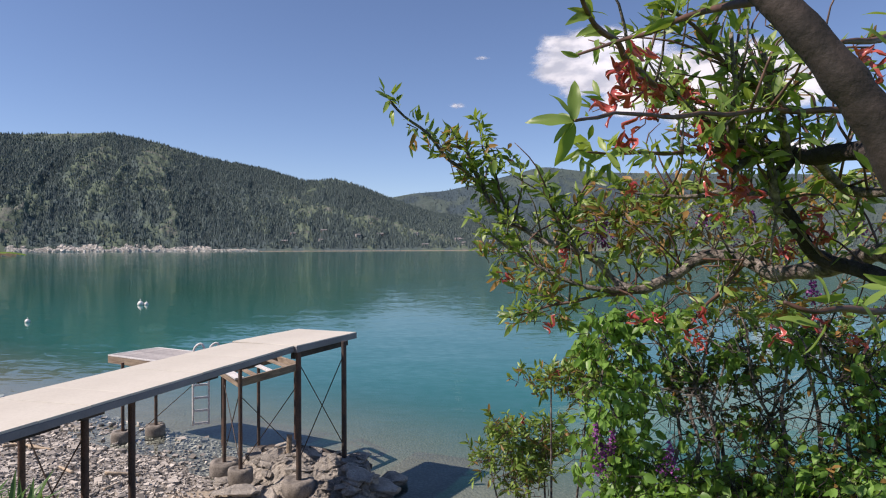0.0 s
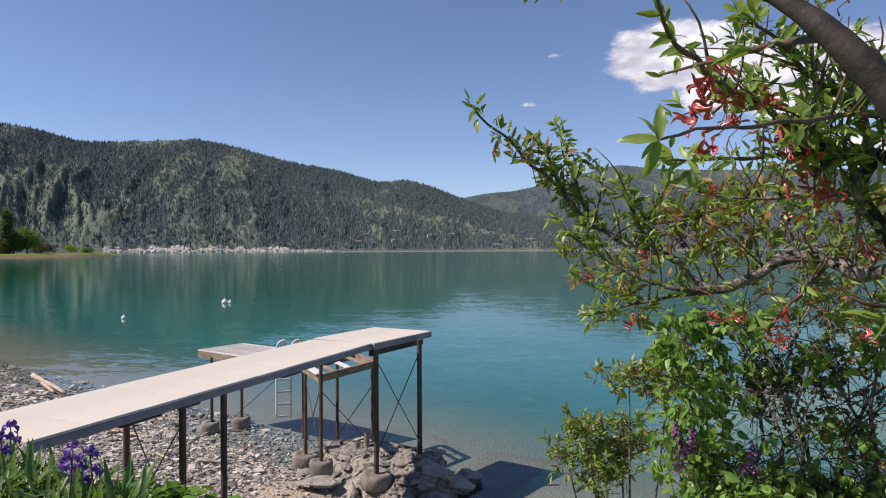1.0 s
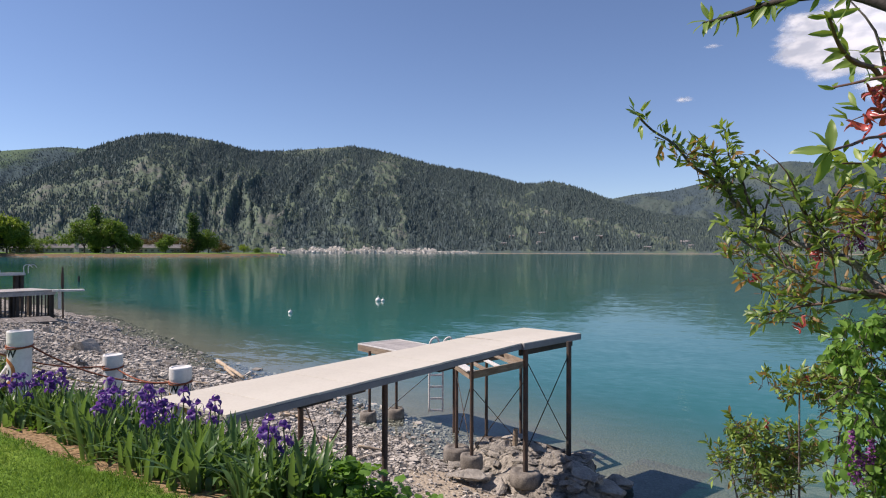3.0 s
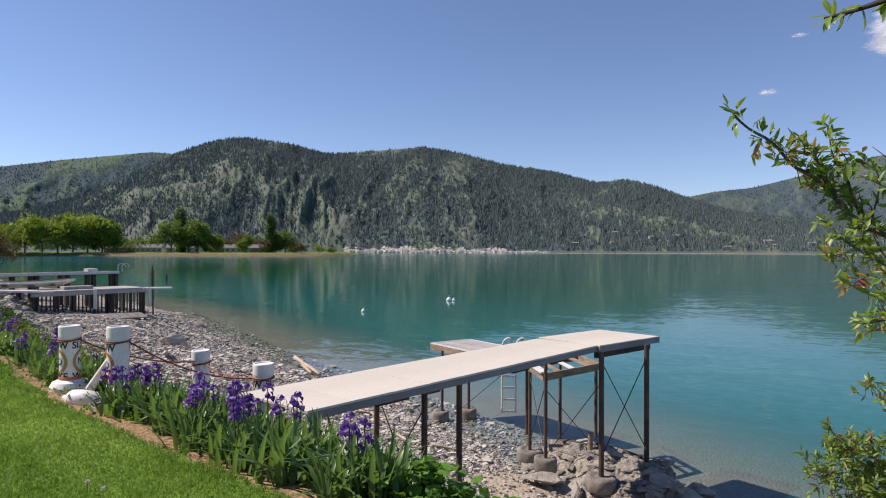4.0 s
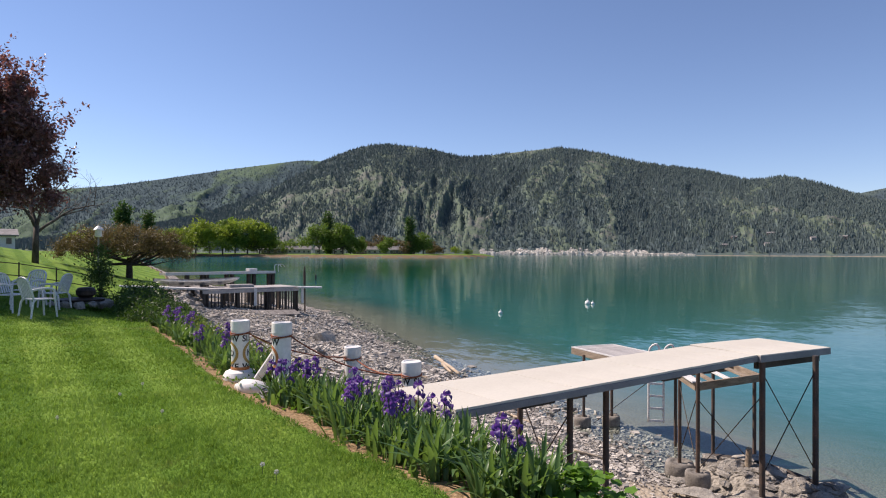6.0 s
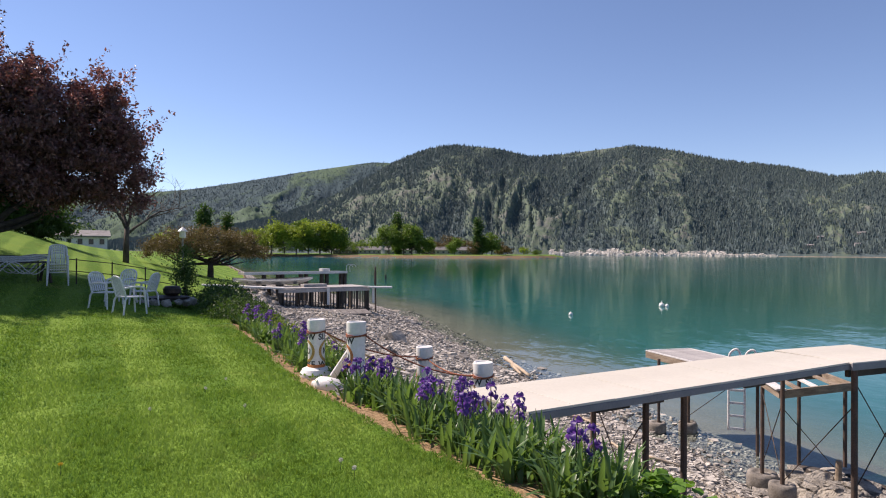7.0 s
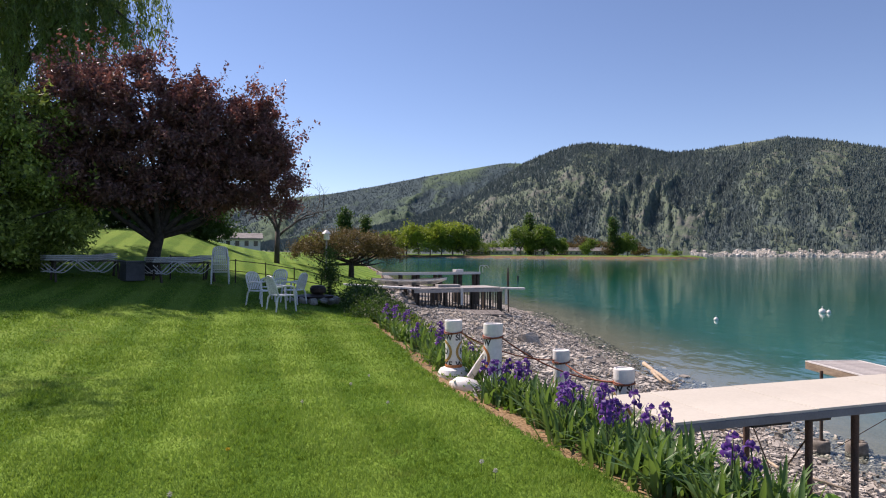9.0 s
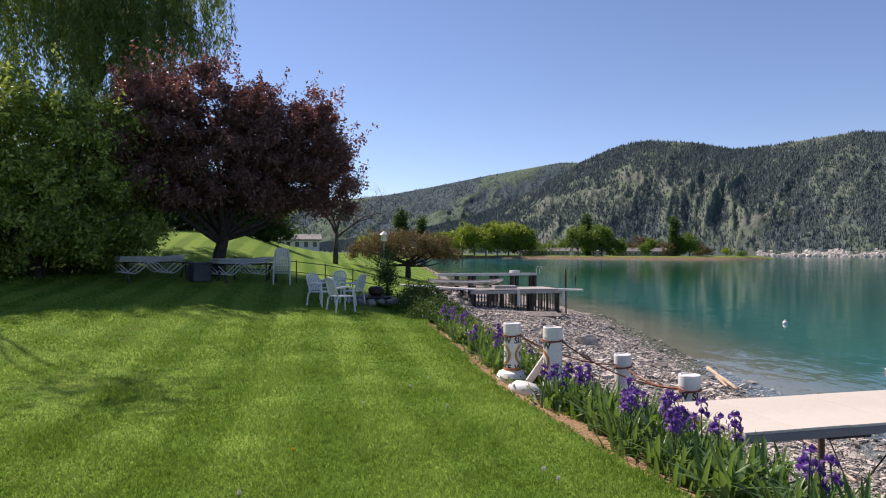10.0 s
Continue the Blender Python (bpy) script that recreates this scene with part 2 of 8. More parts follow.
def ground_material():
    k = Nodes("ground_soil_and_lawn", 0.9)
    k.bsdf.inputs["Specular IOR Level"].default_value = 0.08
    v = k.coords(True)
    edge, shore = k.attribute("edge"), k.attribute("shore")
    wob = k.noise(v, 2.2, 5)
    fine = k.noise(v, 30, 4)
    e = k.math("ADD", edge, k.math("MULTIPLY", k.math("SUBTRACT", wob, 0.5), 0.5))
    patch = k.noise(v, 0.45, 4)
    blade = k.noise(v, 70, 3)
    grass = k.mix(k.step(patch, 0.3, 0.7), (0.088, 0.185, 0.020), (0.14, 0.255, 0.032))
    grass = k.mix(k.step(k.noise(v, 1.7, 4), 0.52, 0.75), grass, (0.17, 0.215, 0.03))
    grass = k.mix(k.step(blade, 0.3, 0.75), grass, (0.045, 0.10, 0.01))
    grass = k.mix(k.math("MULTIPLY", mown(k, v), 0.5), grass, (0.20, 0.31, 0.05))
    mulch = k.mix(k.step(fine, 0.3, 0.7), (0.19, 0.12, 0.062), (0.40, 0.285, 0.17))
    soil = k.mix(k.step(fine, 0.35, 0.7), (0.045, 0.035, 0.025), (0.12, 0.095, 0.065))
    cells = k.n.new("ShaderNodeTexVoronoi")
    cells.inputs["Scale"].default_value = 16
    k.link(v, cells.inputs["Vector"])
    grey = k.math("MULTIPLY", cells.outputs["Color"], 1.0)
    stones = k.mix(grey, (0.23, 0.22, 0.20), (0.60, 0.57, 0.52))
    stones = k.mix(k.step(cells.outputs["Distance"], 0.35, 0.62), stones, (0.10, 0.09, 0.08))
    stones = k.mix(k.step(k.noise(v, 0.7, 4), 0.5, 0.72), stones, (0.46, 0.41, 0.33))
    wet = k.step(shore, 0.5, -0.1)
    stones = k.mix(k.math("MULTIPLY", wet, 0.28), stones, (0.05, 0.045, 0.035))
    stones = k.mix(k.math("MULTIPLY", k.step(shore, 0.0, -2.2), 0.8), stones, (0.215, 0.205, 0.165))
    deep = k.step(shore, -1.5, -12.0)
    stones = k.mix(deep, stones, (0.02, 0.10, 0.11))
    col = k.mix(k.step(e, -0.06, 0.06), grass, mulch)
    col = k.mix(k.step(e, 0.36, 0.55), col, soil)
    stones = k.mix(k.attribute("sand"), stones, k.mix(k.step(fine, 0.3, 0.7), (0.36, 0.30, 0.225), (0.50, 0.43, 0.33)))
    col = k.mix(k.step(e, 1.35, 1.7), col, stones)
    k.color(col)
    k.bump(k.math("ADD", fine, k.math("MULTIPLY", cells.outputs["Distance"], -1.0)), 0.6, 0.03)
    return k.mat


def sandy(x, y):
    """Bare sand round the rock pile under the pier."""
    d = np.hypot((x + 2.7) / 1.5, (y - 10.0) / 1.35) + 0.25 * fractal(x * 1.7, y * 1.7, 12, 3)
    return 0.9 * (1 - smoothstep(d, 0.75, 1.15))


def build_ground():
    angles = np.concatenate([np.linspace(-48, 108, 520), np.linspace(110, 310, 90)])
    radii = np.concatenate([[0.0], 0.35 * 1.042 ** np.arange(0, 234), np.arange(455, 640, 4.0)])
    radii = np.unique(radii)
    radii[-1] = 4900
    a, r = np.meshgrid(np.radians(angles), radii)
    x, y = -np.sin(a) * r, np.cos(a) * r
    z, dl, ds = land(x, y)
    na, nr = len(angles), len(radii)
    i, j = np.meshgrid(np.arange(nr - 1), np.arange(na), indexing="ij")
    j2 = (j + 1) % na
    faces = np.stack([i * na + j, i * na + j2, (i + 1) * na + j2, (i + 1) * na + j], -1).reshape(-1, 4)[:, ::-1]
    me = from_arrays("ground", np.stack([x, y, z], -1).reshape(-1, 3), faces, ground_material(), True, {"edge": dl.ravel(), "shore": ds.ravel(), "sand": sandy(x, y).ravel()})
    tagged(new("ground", me), "mown green lawn sloping to a grey pebble beach and lake bed", "ground", kind="structure")


build_ground()


def water_material():
    k = Nodes("lake_water", 0.075)
    v = k.coords(True)
    shore = k.attribute("shore")
    k.bsdf.inputs["IOR"].default_value = 1.22
    wide = k.noise(v, 0.012, 3, 0.5)
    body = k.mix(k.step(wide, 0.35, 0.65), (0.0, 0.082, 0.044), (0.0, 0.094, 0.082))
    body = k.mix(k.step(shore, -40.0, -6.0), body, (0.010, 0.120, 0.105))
    # Bluer body far out: sky caught by ripples, put into the colour.
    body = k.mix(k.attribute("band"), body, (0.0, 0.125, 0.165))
    k.color(body)
    gusts = k.step(k.noise(v, 0.009, 4, 0.6, (0.6, 1.6, 1.0)), 0.36, 0.64)

    def vector(op, a, b):
        m = k.n.new("ShaderNodeVectorMath")
        m.operation = op
        k.put(m.inputs[0], a)
        k.put(m.inputs[3 if op == "SCALE" else 1], b)
        return m.outputs[0]

    def ripples(scale, detail, stretch):
        k.noise(v, scale, detail, 0.55, stretch)
        return vector("SUBTRACT", k.n[-1].outputs["Color"], (0.5, 0.5, 0.5))

    lean = vector("ADD", ripples(3.0, 2.0, (0.8, 1.6, 1.0)), vector("SCALE", ripples(0.5, 2.0, (0.8, 1.6, 1.0)), 0.6))
    force = k.math("ADD", k.math("MULTIPLY", k.step(shore, -30.0, -3.0), 0.040), k.math("ADD", k.math("ADD", 0.034, k.math("MULTIPLY", k.attribute("band"), 0.09)), k.math("MULTIPLY", gusts, 0.042)))
    lean = vector("MULTIPLY", vector("SCALE", lean, force), (1.0, 1.0, 0.0))
    k.link(vector("NORMALIZE", vector("ADD", lean, (0.0, 0.0, 1.0)), (0.0, 0.0, 0.0)), k.bsdf.inputs["Normal"])
    clear = k.n.new("ShaderNodeBsdfTransparent")
    clear.inputs["Color"].default_value = (0.80, 0.93, 0.92, 1)
    gloss = k.n.new("ShaderNodeBsdfGlossy")
    gloss.inputs["Roughness"].default_value = 0.02
    k.link(k.bsdf.inputs["Normal"].links[0].from_socket, gloss.inputs["Normal"])
    fres = k.n.new("ShaderNodeFresnel")
    fres.inputs["IOR"].default_value = 1.25
    k.link(k.bsdf.inputs["Normal"].links[0].from_socket, fres.inputs["Normal"])
    shallow = k.n.new("ShaderNodeMixShader")
    k.link(fres.outputs[0], shallow.inputs[0])
    k.link(clear.outputs[0], shallow.inputs[1])
    k.link(gloss.outputs[0], shallow.inputs[2])
    both = k.n.new("ShaderNodeMixShader")
    k.put(both.inputs[0], k.step(shore, -0.3, -11.0))
    k.link(shallow.outputs[0], both.inputs[1])
    k.link(k.bsdf.outputs[0], both.inputs[2])
    k.link(both.outputs[0], k.out.inputs["Surface"])
    return k.mat


def build_water():
    angles = np.linspace(-75, 110, 300)
    radii = 4.0 * 1.05 ** np.arange(0, 146)
    a, r = np.meshgrid(np.radians(angles), radii)
    x, y = -np.sin(a) * r, np.cos(a) * r
    ds = -along(x, y, SHORE)
    bearing = np.degrees(a)
    # Belt off the spit that takes the painted sky tint and stronger ripples.
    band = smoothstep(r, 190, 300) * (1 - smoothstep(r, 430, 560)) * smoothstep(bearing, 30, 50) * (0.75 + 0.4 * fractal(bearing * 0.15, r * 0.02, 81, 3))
    na, nr = len(angles), len(radii)
    i, j = np.meshgrid(np.arange(nr - 1), np.arange(na - 1), indexing="ij")
    faces = np.stack([i * na + j, i * na + j + 1, (i + 1) * na + j + 1, (i + 1) * na + j], -1).reshape(-1, 4)[:, ::-1]
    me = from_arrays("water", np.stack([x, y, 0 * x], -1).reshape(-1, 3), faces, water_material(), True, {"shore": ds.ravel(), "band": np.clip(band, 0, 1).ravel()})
    ob = tagged(new("water", me), "calm teal lake water, clear over the pebbles near shore", "lake", kind="structure")
    ob.visible_shadow = False


build_water()


# ---- mountains across the lake ----
def mountain_material(name, trees, slope, bare):
    k = Nodes(name, 0.95)
    k.bsdf.inputs["Specular IOR Level"].default_value = 0.1
    v = k.coords(True)
    a = k.noise(v, 0.007, 6, 0.65)
    b = k.noise(v, 0.04, 6, 0.7)
    c = k.noise(v, 0.16, 4, 0.7)
    clear = k.math("ADD", k.attribute("clear"), k.math("MULTIPLY", k.math("SUBTRACT", a, 0.5), 0.7))
    clear = k.math("ADD", clear, k.math("MULTIPLY", k.math("SUBTRACT", b, 0.5), 0.9))
    col = k.mix(k.step(clear, 0.30, 0.72), trees, slope)
    col = k.mix(k.math("MULTIPLY", k.step(c, 0.48, 0.62), 0.45), col, trees)
    crag = k.math("ADD", k.noise(v, 0.024, 6, 0.75, (1, 1, 0.6)), k.math("MULTIPLY", k.math("SUBTRACT", k.attribute("clear"), 0.5), 0.25))
    col = k.mix(k.math("MULTIPLY", k.step(crag, 0.58, 0.70), 0.8), col, bare)
    rock = k.attribute("rock")
    pale = k.mix(k.step(k.noise(v, 0.09, 6, 0.75, (1, 1, 0.5)), 0.35, 0.65), (0.17, 0.16, 0.14), (0.52, 0.49, 0.44))
    col = k.mix(k.step(k.math("ADD", rock, k.math("MULTIPLY", k.math("SUBTRACT", b, 0.5), 1.4)), 0.45, 0.6), col, pale)
    height = k.n.new("ShaderNodeSeparateXYZ")
    k.link(v, height.inputs[0])
    waterline = k.math("ADD", height.outputs["Z"], k.math("MULTIPLY", c, 3.0))
    col = k.mix(k.step(waterline, 2.2, 3.3), (0.24, 0.21, 0.165), col)
    k.color(col)
    k.bump(k.math("ADD", b, k.math("MULTIPLY", c, 0.5)), 0.7, 6.0)
    return k.mat


# how far, in degrees to the left, spurs drift on their way down, by bearing
SPUR_DRIFT = [(-60, -3), (0, -3), (8, -2.5), (18, -1.0), (25, 0.5), (30, 2.5), (33.5, 4.5), (38, -0.5), (42, -2.0), (47, 1.0), (55, 4.0), (65, 5.0), (100, 5.0)]


def ridged(x, y, seed, octaves=2):
    """Noise with sharp crests, 0 to 1."""
    return 1 - np.clip(np.abs(fractal(x, y, seed, octaves, 0.4)) * 1.5, 0, 1)


def mountain(name, label, skyline, near, far, material, seed, spurs, rocky=None, steps=90, across=420):
    """A mountain flank from the shore (radius near) up to its ridge (radius far) and down behind it."""
    sky_b, sky_e = zip(*skyline)
    b = np.linspace(sky_b[0], sky_b[-1], across)
    order = np.argsort(sky_b)
    top = np.interp(b, np.array(sky_b)[order], np.array(sky_e)[order])
    top = np.convolve(np.pad(top, 4, "edge"), np.ones(9) / 9, "valid")
    s = np.concatenate([np.linspace(0, 1, steps), [1.15, 1.5]])
    bb, ss = np.meshgrid(b, s)
    rr = near + (far - near) * ss
    drift = np.interp(bb, *zip(*SPUR_DRIFT))
    drift = (drift + np.interp(bb - 1.5, *zip(*SPUR_DRIFT)) + np.interp(bb + 1.5, *zip(*SPUR_DRIFT))) / 3
    wav = fractal(bb * 0.21 + ss * 0.8, ss * 1.6 + bb * 0.05, seed, 5)
    q = bb - drift * (1 - np.clip(ss, 0, 1)) + 0.55 * wav + 0.25 * fractal(bb * 0.8, ss * 6, seed + 3, 3)
    large = ridged(q / spurs[0], ss * 1.5, seed + 7)
    middle = ridged(q / spurs[0] * 2.7, ss * 3.6 + 5, seed + 9)
    small = ridged(q / spurs[0] * 7.5, ss * 11, seed + 13)
    ridge = np.tan(np.radians(top))[None, :] * far + 4.2
    rise = np.clip(ss, 0, 1) ** 0.95
    z = ridge * rise * np.where(ss > 1, 1 - (ss - 1) * 1.2, 1)
    inside = np.clip(ss, 0, 1) ** 0.8 * np.clip(1 - ss, 0, 1) * 3
    calm = 0.55 + 0.45 * smoothstep(bb, 22, 34)
    z = z + inside * ridge * spurs[1] * calm * ((large - 0.55) + 0.48 * (middle - 0.55) + 0.20 * (small - 0.55) + 0.25 * wav)
    z = z + inside * 5 * fractal(bb * 4, ss * 20, seed + 20, 3)
    clear = np.clip(0.55 * large + 0.40 * middle + 0.22 * small - 0.08 + 0.22 * wav + 0.15 * (0.5 - ss) - 0.08 * (1 - calm), 0, 1)
    z = np.where(ss <= 0, -3.0, z)
    rock = np.zeros_like(z)
    if rocky:
        lo, hi, height = rocky
        zone = smoothstep(bb, lo, lo + 2) * (1 - smoothstep(bb, hi - 2, hi))
        tall = height * (0.45 + 0.55 * smoothstep(bb, lo, lo + 8)) * (0.7 + 0.7 * fractal(bb * 1.5, ss * 30, seed + 31, 5))
        z = np.where(ss > 0, z + zone * tall * smoothstep(ss, 0.0, 0.035) * (1 - smoothstep(ss, 0.05, 0.3)), z)
        rock = 0.6 * zone * (1 - smoothstep(z, height * 1.2, height * 4.5))
        rock = rock * smoothstep(fractal(bb * 1.3, ss * 40, seed + 35, 4), -0.75, 0.25)
    x, y = -np.sin(np.radians(bb)) * rr, np.cos(np.radians(bb)) * rr
    nb, ns = len(b), len(s)
    i, j = np.meshgrid(np.arange(ns - 1), np.arange(nb - 1), indexing="ij")
    faces = np.stack([i * nb + j, i * nb + j + 1, (i + 1) * nb + j + 1, (i + 1) * nb + j], -1).reshape(-1, 4)
    me = from_arrays(name, np.stack([x, y, z], -1).reshape(-1, 3), faces, material, True, {"rock": rock.ravel(), "clear": clear.ravel()})
    tagged(new(name, me), label, "mountain", kind="structure")
    return np.stack([x, y, z], -1), clear, rock


def forest(name, label, field, count, material, seed, height=(9, 20), ridge_bias=0.0):
    """Conifers scattered over a mountain flank, one joined mesh."""
    rng = np.random.default_rng(seed)
    grid, clear, rock = field
    ns, nb = grid.shape[0] - 2, grid.shape[1]
    pos = []
    while sum(len(p) for p in pos) < count:
        u, v = rng.random(count) ** (1.0 - 0.6 * ridge_bias) * (ns - 1.01), rng.random(count) * (nb - 1.01)
        i, j = u.astype(int), v.astype(int)
        f, g = (u - i)[:, None], (v - j)[:, None]
        p = (grid[i, j] * (1 - f) + grid[i + 1, j] * f) * (1 - g) + (grid[i, j + 1] * (1 - f) + grid[i + 1, j + 1] * f) * g
        d = fractal(p[:, 0] * 0.006, p[:, 1] * 0.006 + p[:, 2] * 0.01, seed, 4) + 0.35 * fractal(p[:, 0] * 0.05, p[:, 1] * 0.05, seed + 3, 2)
        keep = (0.25 * d + 0.38 * rng.normal(size=count) - 1.3 * (clear[i, j] - 0.60) > 0) & (p[:, 2] > 5) & (rock[i, j] < 0.5)
        pos.append(p[keep])
    p = np.concatenate(pos)[:count]
    n = len(p)
    h = rng.uniform(*height, n) * (0.7 + 0.5 * rng.random(n))
    w = h * rng.uniform(0.16, 0.27, n)
    sides = 4
    ang = np.arange(sides) * 2 * np.pi / sides
    off = rng.random(n) * 6.28
    verts = np.zeros((n, sides + 1, 3))
    verts[:, :sides, 0] = p[:, None, 0] + w[:, None] * np.cos(ang + off[:, None])
    verts[:, :sides, 1] = p[:, None, 1] + w[:, None] * np.sin(ang + off[:, None])
    verts[:, :sides, 2] = (p[:, 2] - 0.5)[:, None] + h[:, None] * rng.uniform(0.02, 0.28, (n, sides))
    verts[:, sides] = p + np.stack([rng.normal(0, 0.5, n), rng.normal(0, 0.5, n), h], -1)
    k = np.arange(sides)
    tri = np.stack([k, (k + 1) % sides, np.full(sides, sides)], -1)
    faces = (np.arange(n)[:, None, None] * (sides + 1) + tri).reshape(-1, 3)
    tagged(new(name, from_arrays(name, verts.reshape(-1, 3), faces, material)), label, "forest", kind="stuff")


# Distance haze is put into these needle and flank colours as a blue tint.
CONIFER = leafy("haze_tinted_needles", (0.072, 0.106, 0.114), (0.120, 0.164, 0.142), (0.02, 0.04, 0.01), 0.1, 0.8)
CONIFER_FAR = leafy("haze_blue_distant_needles", (0.060, 0.090, 0.104), (0.090, 0.128, 0.124), (0.02, 0.04, 0.01), 0.1, 0.8)
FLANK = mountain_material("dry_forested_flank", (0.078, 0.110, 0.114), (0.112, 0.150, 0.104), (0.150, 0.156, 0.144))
FLANK_HAZY = mountain_material("distant_haze_blue_flank", (0.054, 0.080, 0.094), (0.076, 0.104, 0.092), (0.088, 0.110, 0.104))
FLANK_FAR = mountain_material("distant_hazed_green_flank", (0.056, 0.090, 0.100), (0.088, 0.138, 0.082), (0.095, 0.135, 0.10))
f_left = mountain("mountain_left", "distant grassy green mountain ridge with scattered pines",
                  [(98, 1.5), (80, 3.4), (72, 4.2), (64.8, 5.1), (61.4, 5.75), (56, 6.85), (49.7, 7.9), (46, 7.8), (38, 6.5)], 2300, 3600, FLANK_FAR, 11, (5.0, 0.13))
f_right = mountain("mountain_right", "distant rounded forested mountain, tinted blue-green for haze",
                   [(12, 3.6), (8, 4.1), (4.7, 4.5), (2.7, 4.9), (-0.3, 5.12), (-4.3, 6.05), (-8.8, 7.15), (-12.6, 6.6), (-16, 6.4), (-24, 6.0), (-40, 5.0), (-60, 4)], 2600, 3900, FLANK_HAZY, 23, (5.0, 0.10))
f_main = mountain("mountain_main", "steep dry mountain with pines, gullies and pale shore cliffs",
                  [(72, 0.6), (64, 1.6), (58, 3.0), (53, 4.9), (49.5, 6.9), (46.9, 8.35), (44.5, 9.2), (42.5, 9.5), (38.7, 9.15), (35.6, 8.4), (33, 8.55), (30.9, 8.8), (27.3, 9.15), (24, 8.65),
                   (20, 7.6), (15.3, 6.83), (12, 5.85), (9.27, 6.1), (6.7, 5.3), (4.7, 4.45), (1, 3.2), (-4, 2.5), (-12, 2.1), (-25, 1.8), (-60, 1.5)], 1340, 2350, FLANK, 5, (4.0, 0.108), (17, 34, 5), 150, 1000)
forest("mountain_pines", "dark green pines scattered over the mountain", f_main, 150000, CONIFER, 1, (5.0, 10.0), 0.4)
forest("distant_ridge_pines", "distant pines on the far ridge, tinted blue for haze", f_left, 22000, CONIFER_FAR, 2, (5, 10))
forest("far_mountain_woods", "woods on the far mountain, tinted blue for haze", f_right, 14000, CONIFER_FAR, 3, (6, 12))


def shore_cliffs(count, seed):
    """Broken pale rock along the foot of the mountain, one joined mesh."""
    rng = np.random.default_rng(seed)
    b = rng.uniform(16.0, 34.0, count)
    tall = np.clip(0.22 + 0.40 * smoothstep(b, 18, 24) + 0.65 * fractal(b * 1.6, b * 0, 71, 5), 0.16, 1.4) * smoothstep(b, 15.5, 18)
    up = rng.random(count) ** 1.3
    r = 1338 + 30 * up * tall + rng.normal(0, 2, count)
    size = rng.uniform(1.3, 3.6, count) * (0.7 + 0.4 * tall)
    corners = np.array([(-1, -1, -1), (1, -1, -1), (1, 1, -1), (-1, 1, -1), (-1, -1, 1), (1, -1, 1), (1, 1, 1), (-1, 1, 1)], dtype=float)
    v = corners[None] * (1 + rng.uniform(-0.6, 0.3, (count, 8, 1))) * size[:, None, None] * rng.uniform(0.6, 1.3, (count, 1, 3))
    v[:, 4:, :2] *= rng.uniform(0.3, 0.9, (count, 1, 1))
    x, y = -np.sin(np.radians(b)) * r, np.cos(np.radians(b)) * r
    v = v + np.stack([x, y, 0.3 + 10 * up * tall], -1)[:, None]
    f = np.array([(0, 3, 2, 1), (4, 5, 6, 7), (0, 1, 5, 4), (1, 2, 6, 5), (2, 3, 7, 6), (3, 0, 4, 7)])
    faces = (np.arange(count)[:, None, None] * 8 + f).reshape(-1, 4)
    k = Nodes("pale_cliff_rock", 0.9)
    k.color(k.mix(k.step(k.noise(k.coords(True), 0.35, 5, 0.7), 0.3, 0.7), (0.34, 0.32, 0.28), k.mix(k.island(), (0.52, 0.49, 0.43), (0.86, 0.82, 0.74))))
    tagged(new("shore_cliffs", from_arrays("shore_cliffs", v.reshape(-1, 3), faces, k.mat)), "pale broken rock cliffs along the far shore", "cliff", kind="stuff")


shore_cliffs(7000, 9)


# ---- the pier ----
DECK = surface("pale_composite_deck", (0.51, 0.48, 0.405), (0.57, 0.54, 0.46), 0.8, 0.62, bump=0.06, distance=0.002, fine=30, vary=0.05, dirt=0.08)
FASCIA = surface("grey_painted_fascia", (0.18, 0.185, 0.195), (0.23, 0.235, 0.245), 2.0, 0.6, bump=0.1, distance=0.002, dirt=0.12)
RUSTY = surface("rust_brown_steel_pipe", (0.075, 0.062, 0.054), (0.15, 0.095, 0.07), 3.5, 0.7, 0.3, bump=0.4, distance=0.004, fine=60)
CABLE = surface("dark_steel_rod", (0.035, 0.03, 0.027), (0.09, 0.06, 0.045), 6, 0.6, 0.5, bump=0.2, distance=0.002)
TIMBER = surface("weathered_timber", (0.20, 0.15, 0.105), (0.36, 0.29, 0.21), 2.5, 0.8, bump=0.5, distance=0.006, fine=30, stretch=(1, 1, 6))
DARK_TIMBER = surface("dark_wet_timber", (0.03, 0.024, 0.02), (0.085, 0.065, 0.05), 2.5, 0.75, bump=0.5, distance=0.006)
GREY_BOARD = surface("grey_weathered_board", (0.30, 0.285, 0.275), (0.44, 0.42, 0.40), 3, 0.75, bump=0.4, distance=0.004, fine=45, vary=0.15)
CONCRETE = surface("stained_concrete", (0.16, 0.145, 0.125), (0.30, 0.275, 0.24), 4, 0.9, bump=0.6, distance=0.012, fine=35)
ALLOY = surface("dull_aluminium", (0.62, 0.62, 0.60), (0.74, 0.74, 0.72), 5, 0.35, 0.85, bump=0.1, distance=0.002)
WHITE_EDGE = surface("white_painted_edging", (0.68, 0.67, 0.64), (0.78, 0.77, 0.74), 4, 0.5, bump=0.15, distance=0.002)

DOCK_AXIS = Vector((0.272, 0.962, 0)).normalized()
DOCK_SIDE = Vector((DOCK_AXIS.y, -DOCK_AXIS.x, 0))
END_AXIS = Vector((0.40, 0.916, 0)).normalized()
END_SIDE = Vector((END_AXIS.y, -END_AXIS.x, 0))
DECK_TOP = 2.63


